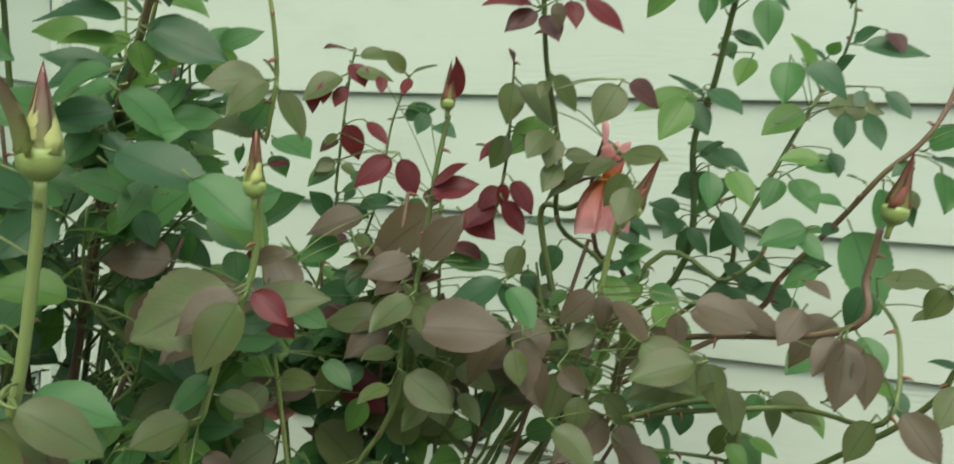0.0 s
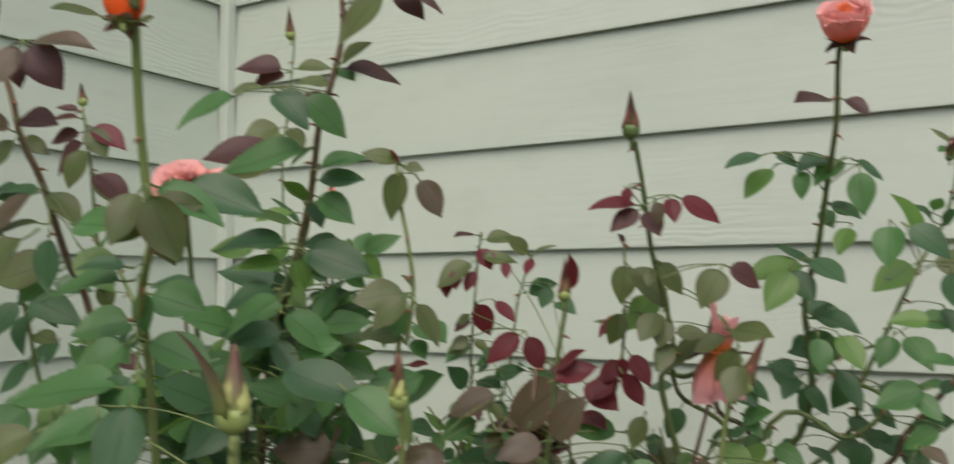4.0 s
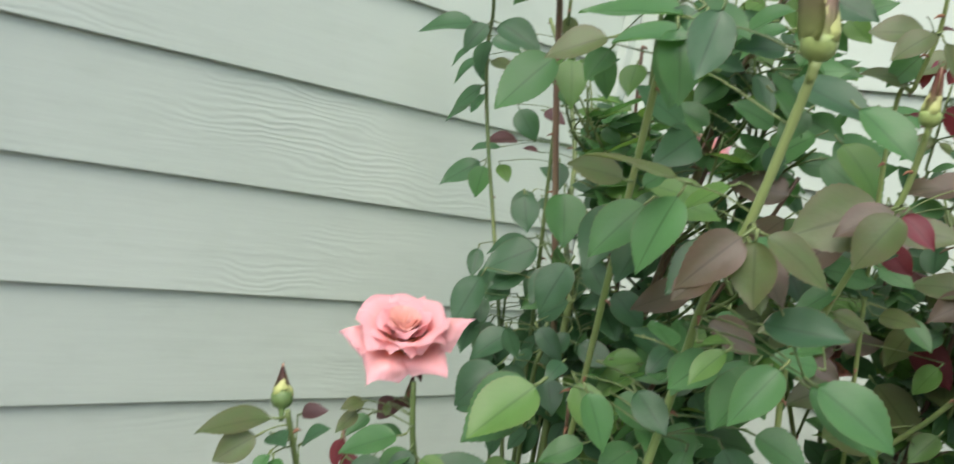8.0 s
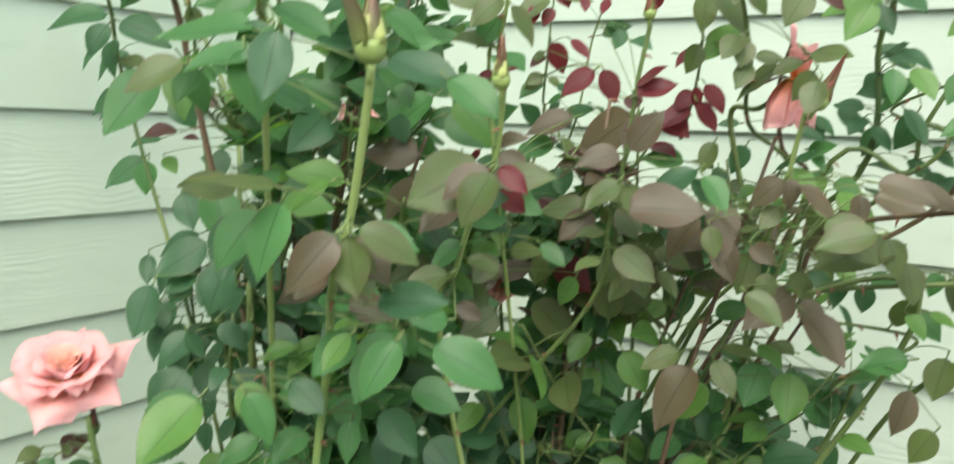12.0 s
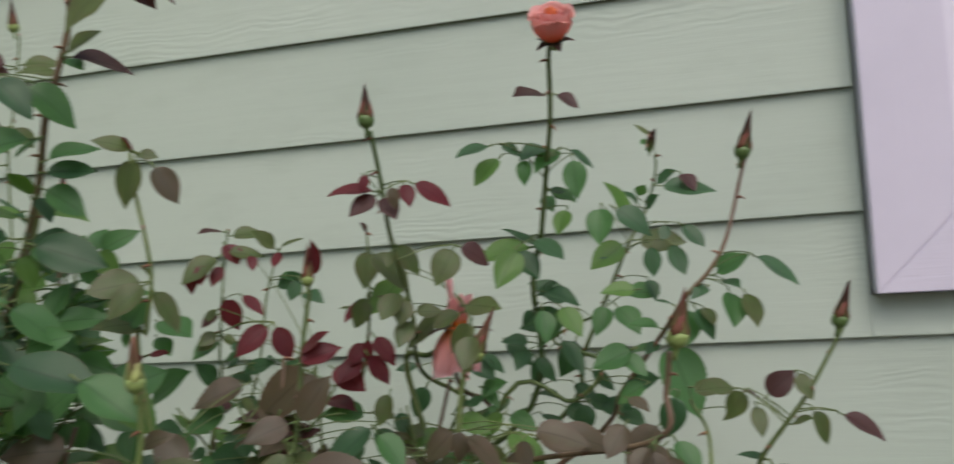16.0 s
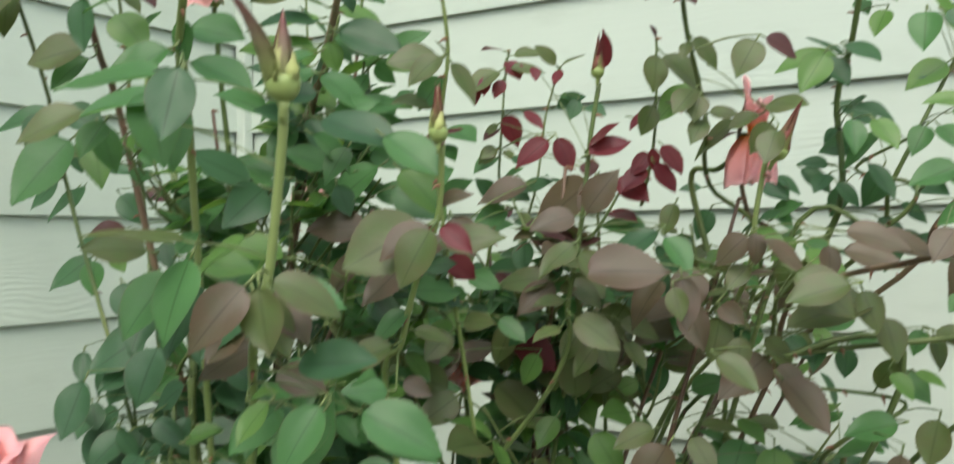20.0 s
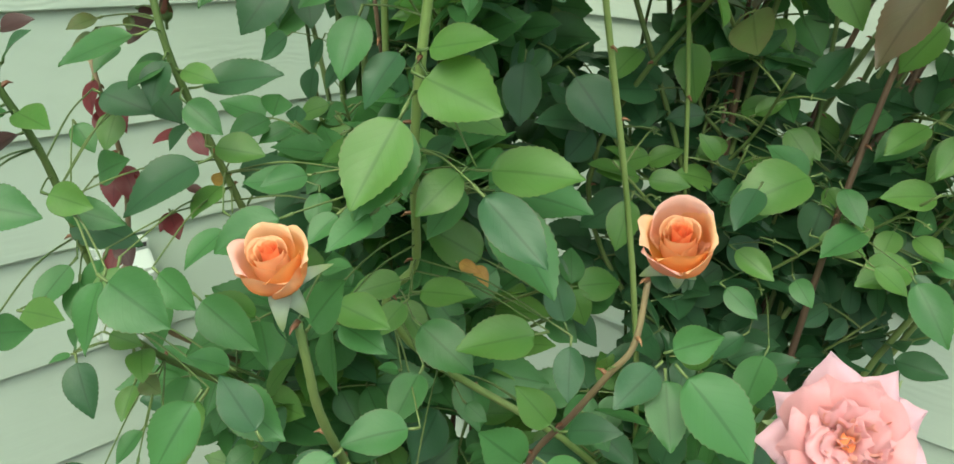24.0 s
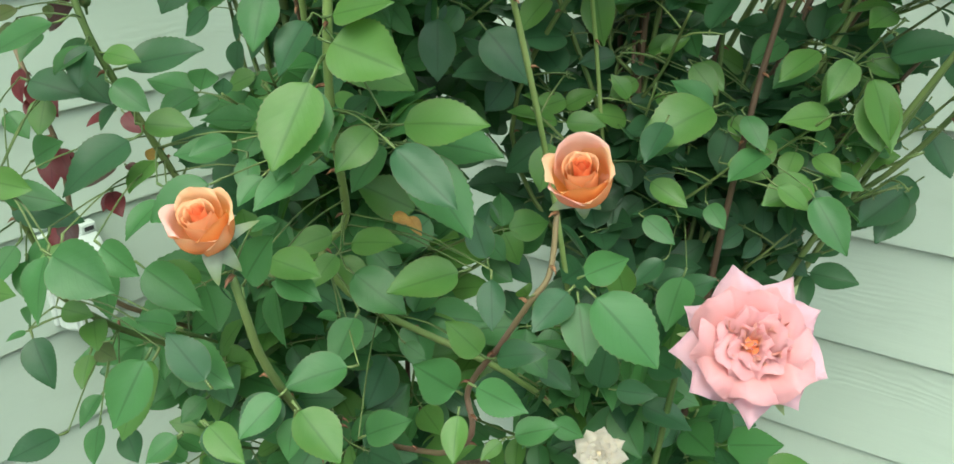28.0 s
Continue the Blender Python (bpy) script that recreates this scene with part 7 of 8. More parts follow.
c.hang((0.942, -0.540, 0.969), (0.926, -0.565, 0.926), "olive")
c.hang((0.975, -0.550, 0.941), (0.959, -0.563, 0.906), "light")
c.hang((0.889, -0.667, 0.954), (0.875, -0.679, 0.923), "olive")
c.twig((0.956, -0.692, 1.044), (0.891, -0.715, 1.050))
c.done()
c = Cane(BUSHES[1], ((0.870, -0.464, -0.340), (0.903, -0.470, 0.476), (0.980, -0.485, 0.953), (0.990, -0.493, 0.906), (1.006, -0.527, 0.974), (1.006, -0.546, 1.023)), .003, .002, M_STEM)
c.hang((0.992, -0.541, 1.009), (0.938, -0.572, 1.014), "olive")
c.hang((1.006, -0.557, 1.013), (1.046, -0.566, 0.991), "olive")
c.hang((0.992, -0.541, 1.012), (0.964, -0.580, 0.979), "bronze")
c.hang((1.030, -0.550, 0.971), (1.057, -0.560, 0.928), "olive")
c.hang((1.024, -0.552, 0.970), (1.010, -0.580, 0.936), "olive")
c.hang((1.042, -0.525, 0.973), (1.087, -0.520, 0.955), "olive")
c.hang((1.034, -0.506, 0.974), (1.011, -0.522, 0.945), "olive")
c.hang((1.039, -0.504, 0.986), (1.024, -0.529, 1.000), "green")
c.hang((1.057, -0.541, 0.956), (1.087, -0.554, 0.930), "olive")
c.hang((0.973, -0.550, 0.969), (0.951, -0.576, 0.949), "dark")
c.hang((1.044, -0.567, 0.954), (1.026, -0.587, 0.923), "olive")
c.hang((1.047, -0.459, 0.967), (1.023, -0.478, 0.955), "dark")
c.done()
c = Cane(BUSHES[1], ((0.941, -0.529, -0.340), (0.971, -0.477, 0.412), (1.041, -0.356, 0.825), (1.172, -0.448, 0.910), (1.184, -0.484, 0.955), (1.196, -0.521, 0.997)), .003, .002, M_STEM)
c.hang((1.239, -0.493, 1.042), (1.301, -0.492, 1.025), "bronze")
c.hang((1.219, -0.500, 1.034), (1.239, -0.503, 0.977), "bronze")
c.hang((1.208, -0.483, 1.025), (1.193, -0.507, 0.983), "bronze")
c.hang((1.284, -0.520, 1.000), (1.217, -0.574, 0.984), "olive")
c.hang((1.281, -0.500, 0.988), (1.295, -0.516, 0.945), "olive")
c.hang((1.310, -0.448, 0.970), (1.361, -0.454, 0.950), "olive")
c.hang((1.368, -0.466, 1.051), (1.329, -0.495, 1.009), "bronze")
c.hang((1.363, -0.374, 1.014), (1.327, -0.416, 0.985), "green")
c.hang((1.111, -0.520, 0.997), (1.134, -0.536, 0.948), "bronze")
c.hang((1.137, -0.510, 0.988), (1.176, -0.524, 0.968), "olive")
c.hang((1.143, -0.509, 0.983), (1.141, -0.529, 0.937), "olive")
c.hang((1.175, -0.498, 0.962), (1.207, -0.492, 0.935), "olive")
c.hang((1.165, -0.522, 0.966), (1.166, -0.539, 0.932), "olive")
c.hang((1.227, -0.479, 0.960), (1.223, -0.502, 0.930), "dark")
c.hang((1.242, -0.431, 0.951), (1.240, -0.439, 0.917), "dark")
c.hang((1.340, -0.395, 0.957), (1.364, -0.415, 0.929), "green")
c.hang((1.314, -0.426, 0.966), (1.323, -0.444, 0.931), "olive")
c.twig((1.196, -0.532, 0.983), (1.282, -0.500, 0.996))
c.twig((1.194, -0.522, 0.991), (1.240, -0.503, 1.043))
c.done()

c = Cane(BUSHES[0], ((0.600, -0.630, -0.340), (0.610, -0.663, 0.323), (0.625, -0.712, 0.765), (0.628, -0.712, 0.850), (0.616, -0.697, 0.910), (0.706, -0.732, 0.982), (0.674, -0.762, 1.014)), .0036, .0016, M_STEM)
c.hang((0.674, -0.780, 1.029), (0.704, -0.792, 0.971), "green")
c.hang((0.785, -0.840, 1.021), (0.798, -0.852, 0.984), "olive")
c.hang((0.751, -0.740, 0.989), (0.690, -0.752, 0.985), "dark")
c.hang((0.720, -0.720, 0.935), (0.682, -0.732, 0.906), "dark")
c.hang((0.685, -0.740, 0.914), (0.648, -0.752, 0.885), "dark")
c.hang((0.636, -0.760, 0.838), (0.657, -0.772, 0.791), "dark")
c.hang((0.553, -0.720, 1.012), (0.585, -0.732, 0.967), "dark")
c.hang((0.550, -0.700, 0.940), (0.541, -0.712, 0.903), "dark")
c.hang((0.511, -0.700, 0.912), (0.491, -0.712, 0.877), "dark")
c.hang((0.544, -0.720, 0.860), (0.526, -0.732, 0.839), "dark")
c.hang((0.651, -0.740, 0.850), (0.616, -0.752, 0.816), "dark")
c.hang((0.668, -0.740, 0.832), (0.698, -0.752, 0.797), "dark")
c.hang((0.589, -0.740, 0.778), (0.551, -0.752, 0.748), "dark")
c.hang((0.599, -0.720, 0.749), (0.596, -0.732, 0.710), "dark")
c.hang((0.644, -0.720, 0.762), (0.627, -0.732, 0.728), "dark")
c.hang((0.683, -0.700, 0.912), (0.728, -0.712, 0.884), "dark")
c.hang((0.735, -0.700, 0.968), (0.722, -0.712, 0.997), "dark")
c.done()
c = Cane(BUSHES[0], ((0.580, -0.600, -0.340), (0.601, -0.638, 0.307), (0.633, -0.695, 0.738), (0.611, -0.662, 0.794), (0.574, -0.642, 0.853), (0.542, -0.642, 0.902), (0.535, -0.602, 0.989)), .0036, .0016, M_STEM)
c.hang((0.482, -0.660, 0.916), (0.472, -0.672, 0.862), "dark")
c.hang((0.479, -0.660, 0.858), (0.436, -0.672, 0.817), "dark")
c.hang((0.522, -0.660, 0.903), (0.484, -0.672, 0.914), "dark")
c.hang((0.543, -0.680, 0.829), (0.521, -0.692, 0.779), "dark")
c.hang((0.569, -0.660, 0.847), (0.554, -0.672, 0.810), "dark")
c.hang((0.613, -0.660, 0.817), (0.576, -0.672, 0.833), "dark")
c.hang((0.497, -0.600, 1.026), (0.458, -0.612, 1.040), "dark")
c.hang((0.573, -0.640, 0.981), (0.547, -0.652, 0.950), "dark")
c.hang((0.636, -0.700, 0.764), (0.626, -0.712, 0.721), "dark")
c.hang((0.675, -0.740, 0.722), (0.647, -0.752, 0.701), "green")
c.hang((0.677, -0.700, 0.782), (0.668, -0.712, 0.741), "dark")
c.hang((0.589, -0.700, 0.774), (0.580, -0.712, 0.739), "dark")
c.hang((0.622, -0.660, 0.932), (0.612, -0.672, 0.891), "dark")
c.hang((0.673, -0.660, 0.898), (0.662, -0.672, 0.864), "dark")
c.done()
c = Cane(BUSHES[2], ((0.950, -0.400, -0.340), (1.039, -0.393, 0.486), (1.172, -0.382, 1.036), (1.264, -0.369, 1.058), (1.297, -0.369, 1.099), (1.234, -0.319, 1.123), (1.295, -0.349, 1.153)), .0036, .0016, M_STEM)
c.hang((1.259, -0.340, 1.156), (1.202, -0.352, 1.140), "dark")
c.hang((1.271, -0.360, 1.160), (1.226, -0.372, 1.122), "green")
c.hang((1.265, -0.340, 1.166), (1.216, -0.352, 1.193), "dark")
c.hang((1.178, -0.340, 1.129), (1.215, -0.352, 1.097), "dark")
c.hang((1.226, -0.320, 1.111), (1.210, -0.332, 1.072), "dark")
c.hang((1.265, -0.330, 1.129), (1.247, -0.342, 1.081), "dark")
c.hang((1.348, -0.400, 1.178), (1.306, -0.412, 1.176), "green")
c.hang((1.343, -0.420, 1.118), (1.295, -0.432, 1.098), "green")
c.hang((1.322, -0.420, 1.112), (1.353, -0.432, 1.091), "green")
c.hang((1.275, -0.340, 1.056), (1.266, -0.352, 1.016), "dark")
c.hang((1.352, -0.420, 1.082), (1.318, -0.432, 1.064), "green")
c.hang((1.164, -0.400, 1.080), (1.190, -0.412, 1.061), "green")
c.hang((1.194, -0.400, 1.053), (1.165, -0.412, 1.028), "green")
c.hang((1.187, -0.380, 1.047), (1.225, -0.392, 1.032), "green")
c.hang((1.136, -0.420, 1.052), (1.162, -0.432, 1.068), "green")
c.done()
c = Cane(BUSHES[2], ((0.920, -0.440, -0.340), (1.039, -0.413, 0.335), (1.217, -0.372, 0.785), (1.216, -0.429, 0.831), (1.248, -0.485, 0.869), (1.292, -0.442, 0.899), (1.194, -0.502, 0.917)), .0036, .0016, M_STEM)
c.hang((1.302, -0.550, 0.884), (1.293, -0.562, 0.833), "bronze")
c.hang((1.301, -0.500, 0.893), (1.250, -0.512, 0.878), "green")
c.hang((1.283, -0.440, 0.932), (1.315, -0.452, 0.903), "green")
c.hang((1.222, -0.450, 0.788), (1.267, -0.462, 0.782), "light")
c.hang((1.194, -0.520, 0.932), (1.245, -0.532, 0.883), "bronze")
c.hang((1.189, -0.360, 0.829), (1.244, -0.372, 0.798), "dark")
c.hang((1.324, -0.480, 0.901), (1.314, -0.492, 0.853), "olive")
c.hang((1.268, -0.460, 0.909), (1.288, -0.472, 0.944), "olive")
c.hang((1.221, -0.360, 0.870), (1.207, -0.372, 0.911), "dark")
c.hang((1.324, -0.500, 0.833), (1.300, -0.512, 0.797), "olive")
c.hang((1.240, -0.360, 0.783), (1.215, -0.372, 0.809), "dark")
c.hang((1.141, -0.460, 0.876), (1.176, -0.472, 0.859), "light")
c.hang((1.104, -0.480, 0.834), (1.071, -0.492, 0.783), "light")
c.done()
c = Cane(BUSHES[2], ((0.900, -0.420, -0.340), (1.057, -0.437, 0.416), (1.292, -0.462, 0.920), (1.200, -0.507, 0.942), (1.333, -0.462, 0.962), (1.401, -0.552, 0.980), (1.411, -0.502, 1.036), (1.393, -0.442, 1.065)), .0036, .0016, M_STEM)
c.hang((1.382, -0.600, 1.046), (1.387, -0.612, 1.001), "bronze")
c.hang((1.406, -0.580, 1.001), (1.438, -0.592, 0.966), "bronze")
c.hang((1.396, -0.560, 0.988), (1.376, -0.572, 0.952), "olive")
c.hang((1.285, -0.500, 0.937), (1.307, -0.512, 0.916), "green")
c.hang((1.299, -0.460, 0.932), (1.328, -0.472, 0.922), "green")
c.hang((1.241, -0.450, 0.957), (1.275, -0.462, 0.953), "green")
c.hang((1.308, -0.440, 0.970), (1.300, -0.452, 0.944), "green")
c.hang((1.160, -0.600, 0.957), (1.204, -0.612, 0.929), "olive")
c.hang((1.358, -0.520, 0.983), (1.377, -0.532, 0.993), "olive")
c.hang((1.393, -0.460, 1.080), (1.428, -0.472, 1.080), "olive")
c.hang((1.440, -0.440, 1.055), (1.423, -0.452, 1.047), "olive")
c.done()

c = Cane(BUSHES[1], ((0.93, -0.44, -0.340), (0.93, -0.42, 0.40), (0.94, -0.42, 0.80), (0.93, -0.44, 1.00), (0.93, -0.45, 1.08)), .003, .0014, M_STEM)
c.behind = True
c.hang((0.878, -0.420, 1.126), (0.871, -0.434, 1.110), "dark")
c.hang((0.857, -0.420, 1.100), (0.902, -0.434, 1.095), "dark")
c.hang((0.872, -0.420, 1.074), (0.909, -0.434, 1.067), "dark")
c.hang((0.851, -0.420, 1.035), (0.902, -0.434, 1.032), "dark")
c.hang((0.866, -0.420, 1.023), (0.886, -0.434, 1.004), "dark")
c.hang((1.017, -0.500, 1.114), (0.941, -0.514, 1.062), "bronze")
c.hang((0.958, -0.470, 1.078), (0.930, -0.484, 1.049), "wine")
c.hang((0.991, -0.470, 1.064), (0.943, -0.484, 1.032), "wine")
c.hang((1.009, -0.500, 1.056), (0.993, -0.514, 1.046), "bronze")
c.hang((1.099, -0.500, 1.090), (1.088, -0.514, 1.054), "olive")
c.hang((1.077, -0.420, 1.060), (1.084, -0.434, 1.031), "dark")
c.hang((0.913, -0.500, 1.004), (0.969, -0.514, 1.017), "olive")
c.hang((1.118, -0.500, 0.991), (1.156, -0.514, 1.004), "olive")
c.hang((0.962, -0.420, 0.969), (0.937, -0.434, 0.946), "dark")
c.hang((0.859, -0.420, 0.965), (0.897, -0.434, 0.957), "dark")
c.hang((0.853, -0.420, 0.943), (0.914, -0.434, 0.938), "dark")
c.hang((0.991, -0.470, 1.022), (0.975, -0.484, 1.009), "wine")
c.hang((1.146, -0.420, 0.964), (1.133, -0.434, 0.933), "dark")
c.hang((1.178, -0.420, 0.953), (1.208, -0.434, 0.936), "dark")
c.done()

c = Cane(BUSHES[0], ((0.60, -0.60, -0.340), (0.55, -0.63, 0.40), (0.52, -0.66, 0.72), (0.51, -0.67, 0.86), (0.505, -0.68, 0.95)), .003, .0014, M_STEM)
c.behind = True
c.hang((0.520, -0.740, 0.938), (0.535, -0.755, 0.901), "dark")
c.hang((0.520, -0.693, 0.923), (0.535, -0.723, 0.890), "dark")
c.hang((0.520, -0.721, 0.881), (0.535, -0.762, 0.845), "dark")
c.hang((0.520, -0.681, 0.897), (0.535, -0.722, 0.874), "dark")
c.hang((0.520, -0.664, 0.882), (0.535, -0.639, 0.856), "dark")
c.hang((0.520, -0.693, 0.852), (0.535, -0.728, 0.809), "dark")
c.hang((0.520, -0.692, 0.827), (0.535, -0.720, 0.776), "dark")
c.hang((0.520, -0.662, 0.848), (0.535, -0.689, 0.799), "dark")
c.hang((0.520, -0.630, 0.867), (0.535, -0.655, 0.832), "dark")
c.hang((0.520, -0.597, 0.857), (0.535, -0.644, 0.816), "dark")
c.hang((0.520, -0.630, 0.890), (0.535, -0.606, 0.865), "dark")
c.hang((0.520, -0.657, 0.801), (0.535, -0.731, 0.772), "green")
c.hang((0.520, -0.607, 0.812), (0.535, -0.649, 0.782), "dark")
c.hang((0.520, -0.631, 0.919), (0.535, -0.665, 0.889), "dark")
c.hang((0.520, -0.721, 0.857), (0.535, -0.750, 0.811), "dark")
c.done()

c = Cane(BUSHES[1], ((0.97, -0.46, -0.340), (0.99, -0.45, 0.40), (1.00, -0.45, 0.80), (1.00, -0.46, 1.00), (1.00, -0.47, 1.12)), .003, .0014, M_STEM)
c.behind = True
c.hang((0.808, -0.500, 1.075), (0.866, -0.514, 1.119), "green")
c.hang((0.843, -0.540, 1.068), (0.833, -0.554, 1.050), "red")
c.hang((0.942, -0.440, 1.112), (0.976, -0.454, 1.113), "dark")
c.hang((0.904, -0.460, 1.084), (0.924, -0.474, 1.062), "olive")
c.hang((0.822, -0.440, 1.018), (0.849, -0.454, 1.014), "dark")
c.hang((0.828, -0.480, 1.001), (0.845, -0.494, 0.975), "green")
c.hang((0.854, -0.480, 1.013), (0.885, -0.494, 1.011), "green")
c.hang((0.777, -0.460, 0.994), (0.810, -0.474, 0.972), "green")
c.hang((0.769, -0.440, 0.967), (0.808, -0.454, 0.956), "dark")
c.hang((0.851, -0.460, 0.931), (0.896, -0.474, 0.956), "green")
c.hang((0.798, -0.440, 0.949), (0.832, -0.454, 0.939), "dark")
c.hang((0.627, -0.420, 1.011), (0.667, -0.434, 0.991), "dark")
c.hang((0.862, -0.490, 1.228), (0.871, -0.504, 1.201), "red")
c.hang((0.876, -0.490, 1.234), (0.883, -0.504, 1.207), "red")
c.hang((0.932, -0.480, 1.240), (0.943, -0.494, 1.222), "red")
c.hang((0.884, -0.470, 1.182), (0.872, -0.484, 1.167), "olive")
c.hang((0.885, -0.470, 1.153), (0.862, -0.484, 1.136), "olive")
c.hang((0.900, -0.470, 1.144), (0.926, -0.484, 1.133), "dark")
c.hang((0.976, -0.450, 1.194), (1.008, -0.464, 1.188), "dark")
c.hang((0.843, -0.530, 1.173), (0.897, -0.544, 1.153), "green")
c.hang((0.843, -0.530, 1.157), (0.871, -0.544, 1.137), "green")
c.hang((0.810, -0.530, 1.164), (0.814, -0.544, 1.146), "green")
c.done()

# ---------------------------------------------------------------- the leafy inside of the bushes


A, B, C3 = BUSHES


def thicket(bush, centre, radii, shoots, tint, seed, reach=(0.075, 0.115), sprays=5, n=(3, 5, 5), toward=(0.1, -0.2, 0.2)):
    """One old cane with many leafy side shoots, which fill a rounded part of the bush."""
    rnd = random.Random(seed)
    foot, mid = bush.matrix_world.translation, Vector(centre)
    low = Vector((foot.x + rnd.uniform(-0.06, 0.06), foot.y + rnd.uniform(-0.05, 0.07), GROUND - 0.02))
    head = mid + Vector((0, 0.3 * radii[1], 0.5 * radii[2]))
    old = Cane(bush, (low, Vector((*low.xy.lerp(head.xy, 0.14), low.z + 0.38 * (head.z - low.z))), Vector((*low.xy.lerp(head.xy, 0.45), low.z + 0.74 * (head.z - low.z))), head), 0.0050, 0.0020, M_STEM_BROWN)
    old.done()
    for k in range(shoots):
        while True:
            d = Vector((rnd.uniform(-1, 1), rnd.uniform(-1, 1), rnd.uniform(-1, 1)))
            if 0.35 < d.length < 1:
                break
        tip = mid + Vector((d.x * radii[0], d.y * radii[1], d.z * radii[2]))
        start = min(old.line, key=lambda q: (q - tip).length + 2.0 * max(0.0, q.z - tip.z + 0.10))
        bend = start.lerp(tip, 0.5) + Vector((rnd.uniform(-0.02, 0.02), rnd.uniform(-0.02, 0.02), -0.01))
        c = Cane(bush, (start, bend, tip), 0.0022, 0.0012, M_STEM, False)
        c.inside = True
        shade = tint if tint != "dusk" or tip.z > 0.88 else "green"
        c.dress(0.35, 1.0, sprays, shade, reach, n, toward)
        if len(c.ob.children) > 6:
            c.done()
        else:
            for bare in (*c.ob.children, c.ob):
                bpy.data.objects.remove(bare)


thicket(A, (0.74, -0.66, 1.07), (0.14, 0.11, 0.15), 12, "green", 3)
thicket(A, (0.80, -0.62, 0.90), (0.14, 0.12, 0.17), 14, "green", 4)
thicket(A, (0.60, -0.57, 0.97), (0.12, 0.13, 0.19), 11, "dark", 5, (0.06, 0.09))
thicket(A, (0.66, -0.58, 0.70), (0.16, 0.15, 0.24), 13, "dark", 6)
thicket(A, (0.75, -0.72, 0.58), (0.14, 0.12, 0.20), 18, "green", 7, (0.085, 0.125))
thicket(A, (0.80, -0.74, 0.26), (0.16, 0.13, 0.22), 14, "green", 8, (0.085, 0.125))
thicket(B, (0.92, -0.48, 0.90), (0.17, 0.09, 0.13), 6, "dusk", 9, (0.085, 0.12))
thicket(B, (0.92, -0.52, 0.64), (0.16, 0.12, 0.20), 18, "dark", 11, (0.085, 0.12))
thicket(B, (0.95, -0.62, 0.30), (0.17, 0.12, 0.22), 16, "green", 12, (0.085, 0.125))
thicket(B, (1.06, -0.42, 0.68), (0.14, 0.10, 0.17), 14, "dark", 13)
thicket(B, (0.90, -0.36, 0.64), (0.20, 0.10, 0.22), 10, "dark", 14)
thicket(B, (0.93, -0.46, 0.99), (0.11, 0.05, 0.07), 5, "green", 33, (0.07, 0.10), 4)
thicket(B, (0.84, -0.44, 1.02), (0.08, 0.05, 0.07), 5, "green", 34, (0.06, 0.09), 4)
thicket(B, (1.08, -0.42, 0.98), (0.14, 0.07, 0.09), 5, "dusk", 18, (0.075, 0.105), 4)
thicket(A, (0.74, -0.86, 0.46), (0.10, 0.08, 0.18), 8, "green", 19, (0.08, 0.11))
thicket(A, (0.86, -0.70, 1.02), (0.10, 0.09, 0.12), 9, "green", 28, (0.085, 0.12))
thicket(A, (0.66, -0.70, 0.95), (0.10, 0.09, 0.14), 7, "green", 26, (0.075, 0.10))
thicket(A, (0.72, -0.78, 0.76), (0.09, 0.08, 0.14), 6, "green", 27, (0.075, 0.10))
thicket(A, (0.62, -0.68, 1.14), (0.10, 0.10, 0.11), 8, "green", 20, (0.06, 0.09))
thicket(B, (0.98, -0.52, 1.10), (0.12, 0.06, 0.05), 7, "wineish", 21, (0.05, 0.08), 3)
thicket(B, (1.14, -0.45, 1.06), (0.12, 0.06, 0.06), 5, "dusk", 22, (0.05, 0.08), 3)
thicket(A, (0.77, -0.60, 1.23), (0.07, 0.06, 0.06), 6, "green", 23, (0.06, 0.09), 4)
thicket(B, (1.03, -0.53, 0.26), (0.08, 0.07, 0.15), 9, "green", 24)
thicket(C3, (1.18, -0.42, 0.70), (0.08, 0.07, 0.08), 8, "green", 25, (0.06, 0.09))
thicket(C3, (1.18, -0.34, 0.86), (0.10, 0.08, 0.12), 5, "dusk", 15, (0.05, 0.09))
thicket(C3, (1.12, -0.33, 0.66), (0.13, 0.09, 0.20), 10, "dark", 16, (0.05, 0.09))

# ---------------------------------------------------------------- flowers


def flower_stalk(bush, points, mat=M_STEM, r=0.0026, thorns=False):
    c = Cane(bush, points, r * 1.3, r, mat, thorns)
    c.done()


rose_flower(A, (0.974, -1.048, 0.7265), (0.25, -0.42, 0.82), 0.0160, "urn", "peach", seed=21, label="half-open peach orange rose with pale sepals", tall=1.95,
            outer=((85, 1.02, 1.00, 0.24, 0.95, "peach"), (30, 0.64, 0.98, 0.08, 0.95, "peach"), (-48, 0.76, 0.94, 0.12, 1.10, "peach"), (-120, 0.98, 0.86, 0.34, 0.80, "peach_pink"), (165, 0.97, 0.78, 0.12, 0.90, "peach"), (20, 0.84, 0.84, 0.06, 1.00, "peach_deep")),
            sepals=((-25, 100, 176, 1.35), (25, 120, 172, 1.25), (88, 84, 98, 1.55), (-140, 70, 120, 1.0)))
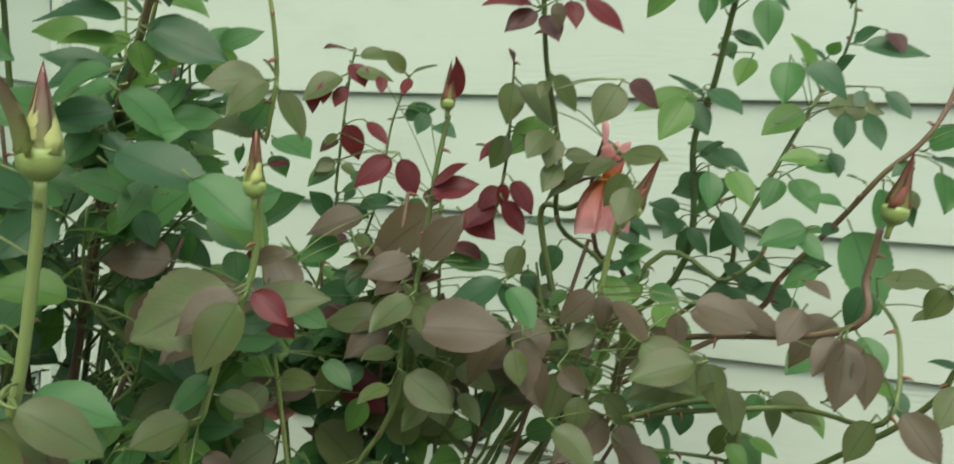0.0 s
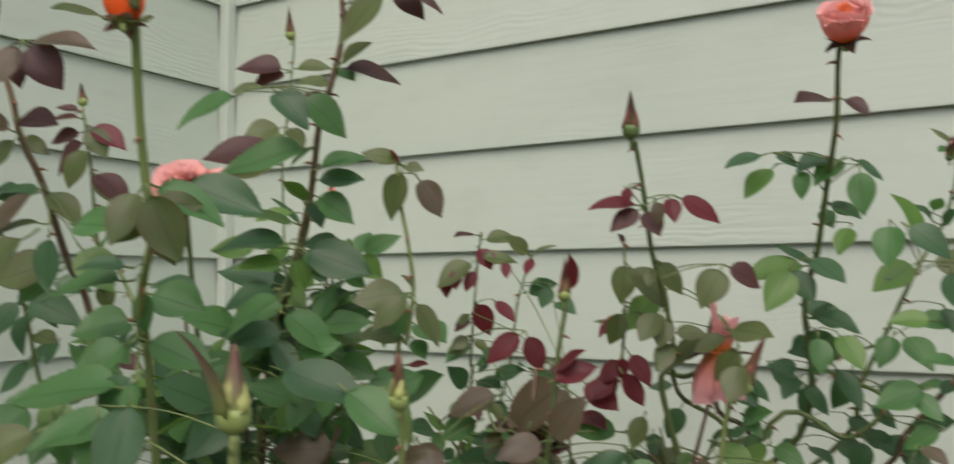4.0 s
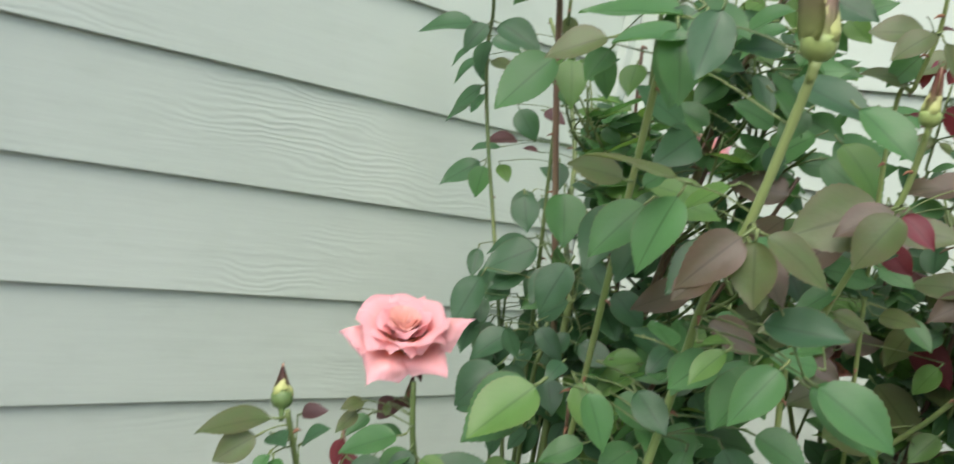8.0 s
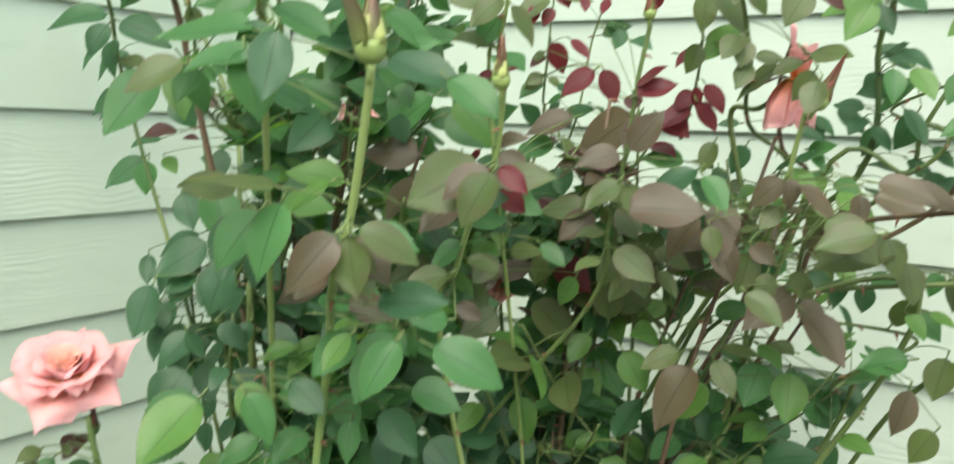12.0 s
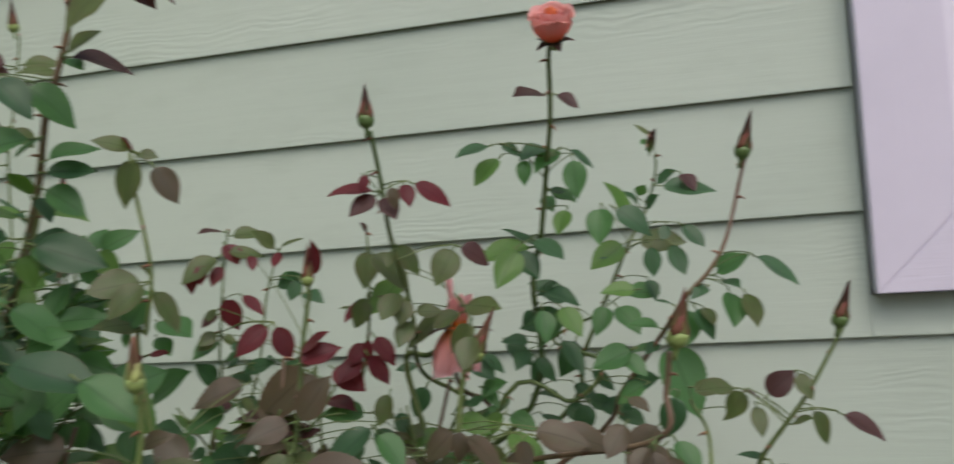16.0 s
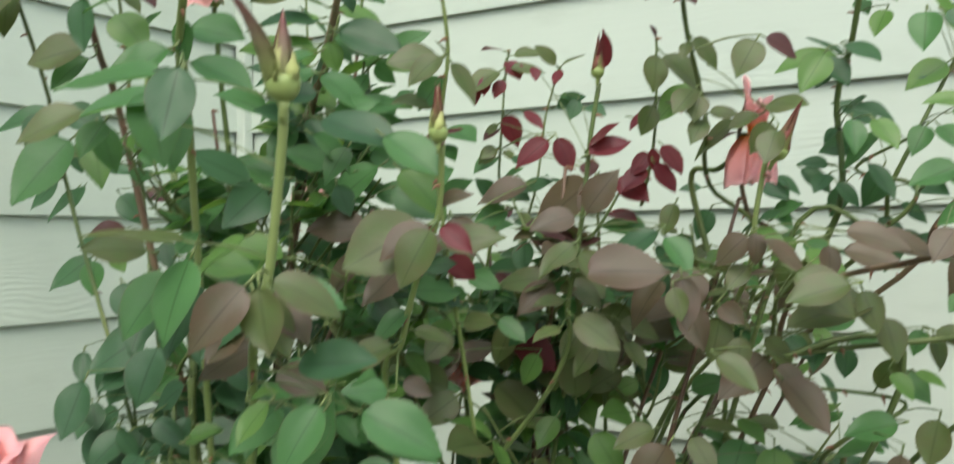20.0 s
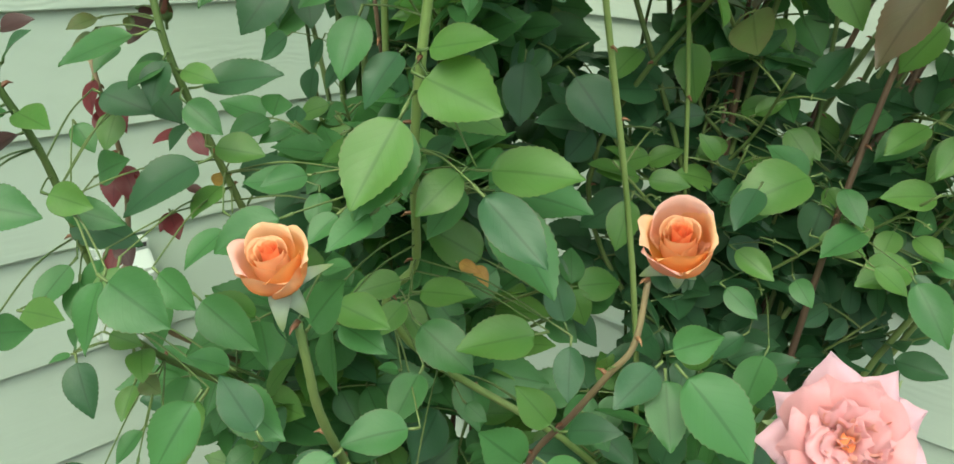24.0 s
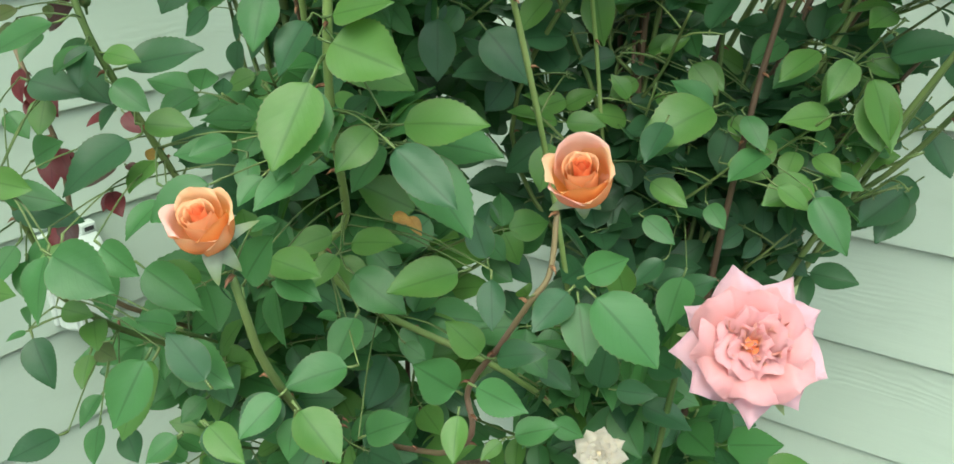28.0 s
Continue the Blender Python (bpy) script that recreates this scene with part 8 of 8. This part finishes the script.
rose_flower(A, (1.0624, -0.8236, 0.7028), (0.27, -0.54, 0.74), 0.0205, "urn", "peach", seed=22, label="half-open peach rose with pink outer petals", tall=2.05,
            outer=((168, 1.10, 0.86, 0.20, 1.35, "peach_pink"), (-40, 0.68, 0.94, 0.22, 0.85, "peach_pink"), (58, 0.80, 0.98, 0.16, 1.20, "peach"), (-108, 0.90, 0.90, 0.42, 0.62, "peach"), (115, 0.98, 0.84, 0.18, 0.95, "peach"), (5, 0.86, 0.84, 0.06, 1.00, "peach_deep")),
            sepals=((-72, 88, 118, 1.05), (0, 110, 168, 0.7), (60, 110, 165, 0.7)))
rose_flower(B, (1.150, -0.720, 0.570), (0.27, -0.84, 0.47), 0.061, "face", "rosy", seed=23, label="fully open pink rose with pointed petals", sepals=((100, 60, 110, 0.8), (220, 60, 110, 0.8), (340, 60, 110, 0.8)))
flower_stalk(B, ((1.02, -0.60, 0.30), (1.06, -0.63, 0.50), (1.10, -0.68, 0.55), (1.143, -0.700, 0.552)))
rose_flower(A, (0.712, -0.968, 0.868), (0.30, -0.34, 0.88), 0.054, "side", "pink", seed=24, label="open salmon pink rose with an orange heart", sepal="dark")
rose_flower(B, (1.022, -0.713, 0.412), (0.30, -0.60, 0.70), 0.026, "face", "white", seed=25, label="faded cream white rose low in the bush", sepals=((0, 60, 110, 0.8), (120, 60, 110, 0.8), (240, 60, 110, 0.8)))
flower_stalk(B, ((0.95, -0.45, GROUND), (0.93, -0.50, 0.1), (1.017, -0.703, 0.400)))
rose_flower(C3, (1.293, -0.526, 1.420), (0.06, -0.62, 0.76), 0.0215, "urn", "coral", "dark", seed=26, label="half-open coral rose on a tall stalk", tall=1.7)
orange = rose_flower(A, (0.945, -0.984, 1.374), (-0.30, 0.22, 0.90), 0.0145, "urn", "orange", "purple", seed=27, label="opening orange bud with dark sepals", tall=2.1, outer=((40, 0.98, 0.80, 0.06, 1.1, "orange"), (-80, 0.98, 0.82, 0.08, 1.1, "orange"), (160, 0.96, 0.84, 0.10, 1.1, "orange")))
for lean, turn in ((16, 150), (8, 40)):
    upright = part("sepal", sepal_bm(0.036, 0.0042, 4, lean, 0.0115), SEPAL["dark"], orange, smooth=True)
    upright.matrix_local = pose(0, 0, 0.004, 0, 0, turn)
rose_flower(B, (1.171, -0.489, 1.150), (0.10, -0.10, 0.98), 0.054, "spent", "pink", "dark", seed=28, label="spent coral rose with hanging petals behind leaves")
flower_stalk(B, ((1.12, -0.42, 0.98), (1.09, -0.43, 1.11), (1.125, -0.45, 1.120), (1.169, -0.487, 1.142)))
rose_flower(A, (0.610, -0.474, 1.095), (0.45, -0.70, 0.55), 0.036, "face", "pink", seed=29, label="pink rose half hidden behind leaves")
flower_stalk(A, ((0.60, -0.50, 0.80), (0.59, -0.47, 0.98), (0.606, -0.470, 1.085)))
rose_flower(A, (0.665, -0.692, 1.312), (0.30, -0.52, 0.70), 0.042, "side", "coral", seed=30, label="coral pink rose behind a large leaf")
flower_stalk(A, ((0.64, -0.62, 1.00), (0.65, -0.66, 1.18), (0.662, -0.686, 1.302)))
rose_flower(B, (0.822, -0.459, 0.900), (0.35, -0.75, 0.45), 0.036, "face", "coral", seed=31, label="coral rose deep among bronze leaves")
flower_stalk(B, ((0.86, -0.42, 0.62), (0.83, -0.44, 0.78), (0.820, -0.453, 0.892)))

# ---------------------------------------------------------------- buds
rose_bud(B, (1.030, -0.972, 1.141), (0.03, -0.02, 1), 0.0205, 0.046, "bud", "purple", True, (6, 8, 5, 7, 62), "fat green bud with purple sepals", splayed_to=(-0.35, -0.9, 0))
rose_bud(B, (1.022, -0.803, 1.130), (-0.02, 0, 1), 0.0145, 0.040, "bud", "crimson", True, (12, 22, 9, 26, 16))
rose_bud(B, (1.125, -0.597, 1.349), (0.0, 0, 1), 0.0160, 0.040, "crimson", "dark", False, (4, 5, 6, 4, 5))
rose_bud(B, (1.055, -0.590, 1.204), (0.04, 0, 1), 0.0125, 0.038, "crimson", "crimson", True, (5, 6, 6, 4, 8))
rose_bud(B, (1.206, -0.552, 1.126), (0.45, 0.1, 1), 0.0170, 0.050, "crimson", "crimson", True, (7, 10, 12, 8, 6))
rose_bud(C3, (1.461, -0.424, 1.312), (0.28, -0.05, 1), 0.0170, 0.046, "crimson", "dark", False, (5, 7, 9, 6, 8))
rose_bud(C3, (1.531, -0.508, 1.142), (0.30, 0.0, 1), 0.0150, 0.040, "crimson", "dark", False, (6, 6, 9, 7, 11))
rose_bud(C3, (1.395, -0.598, 1.137), (0.22, 0.0, 1), 0.0185, 0.046, "crimson", "crimson", True, (6, 9, 7, 8, 6))
rose_bud(A, (0.652, -0.517, 1.524), (-0.10, 0, 1), 0.0130, 0.040, "crimson", "dark", True, (4, 6, 5, 8, 5))
rose_bud(A, (0.655, -0.920, 1.484), (-0.25, 0.1, 1), 0.0135, 0.042, "crimson", "dark", True, (9, 6, 12, 5, 7))
rose_bud(A, (0.520, -0.710, 1.421), (-0.30, 0.1, 1), 0.0110, 0.026, "crimson", "dark", True, (16, 10, 14, 12, 10))
rose_bud(C3, (1.358, -0.291, 1.344), (0.10, 0, 1), 0.0090, 0.020, "coral", "dark", False, (30, 12, 14, 45, 10))
rose_bud(A, (0.737, -1.088, 0.836), (-0.45, 0.1, 0.8), 0.0165, 0.030, "bud", "dark", False, (5, 9, 7, 6, 10), "brownish green bud with peach tips")
rose_bud(A, (0.688, -0.930, 0.815), (-0.05, 0, 1), 0.0100, 0.028, "crimson", "dark", False, (5, 6, 4, 9, 6))
rose_bud(C3, (1.104, -0.298, 0.640), (0.20, -0.1, 1), 0.0140, 0.028, "peach", "dark", False, (8, 12, 10, 14, 9))
rose_bud(A, (0.802, -0.615, 1.305), (-0.05, 0, 1), 0.0120, 0.026, "coral", "dark", True, (4, 6, 5, 7, 4))
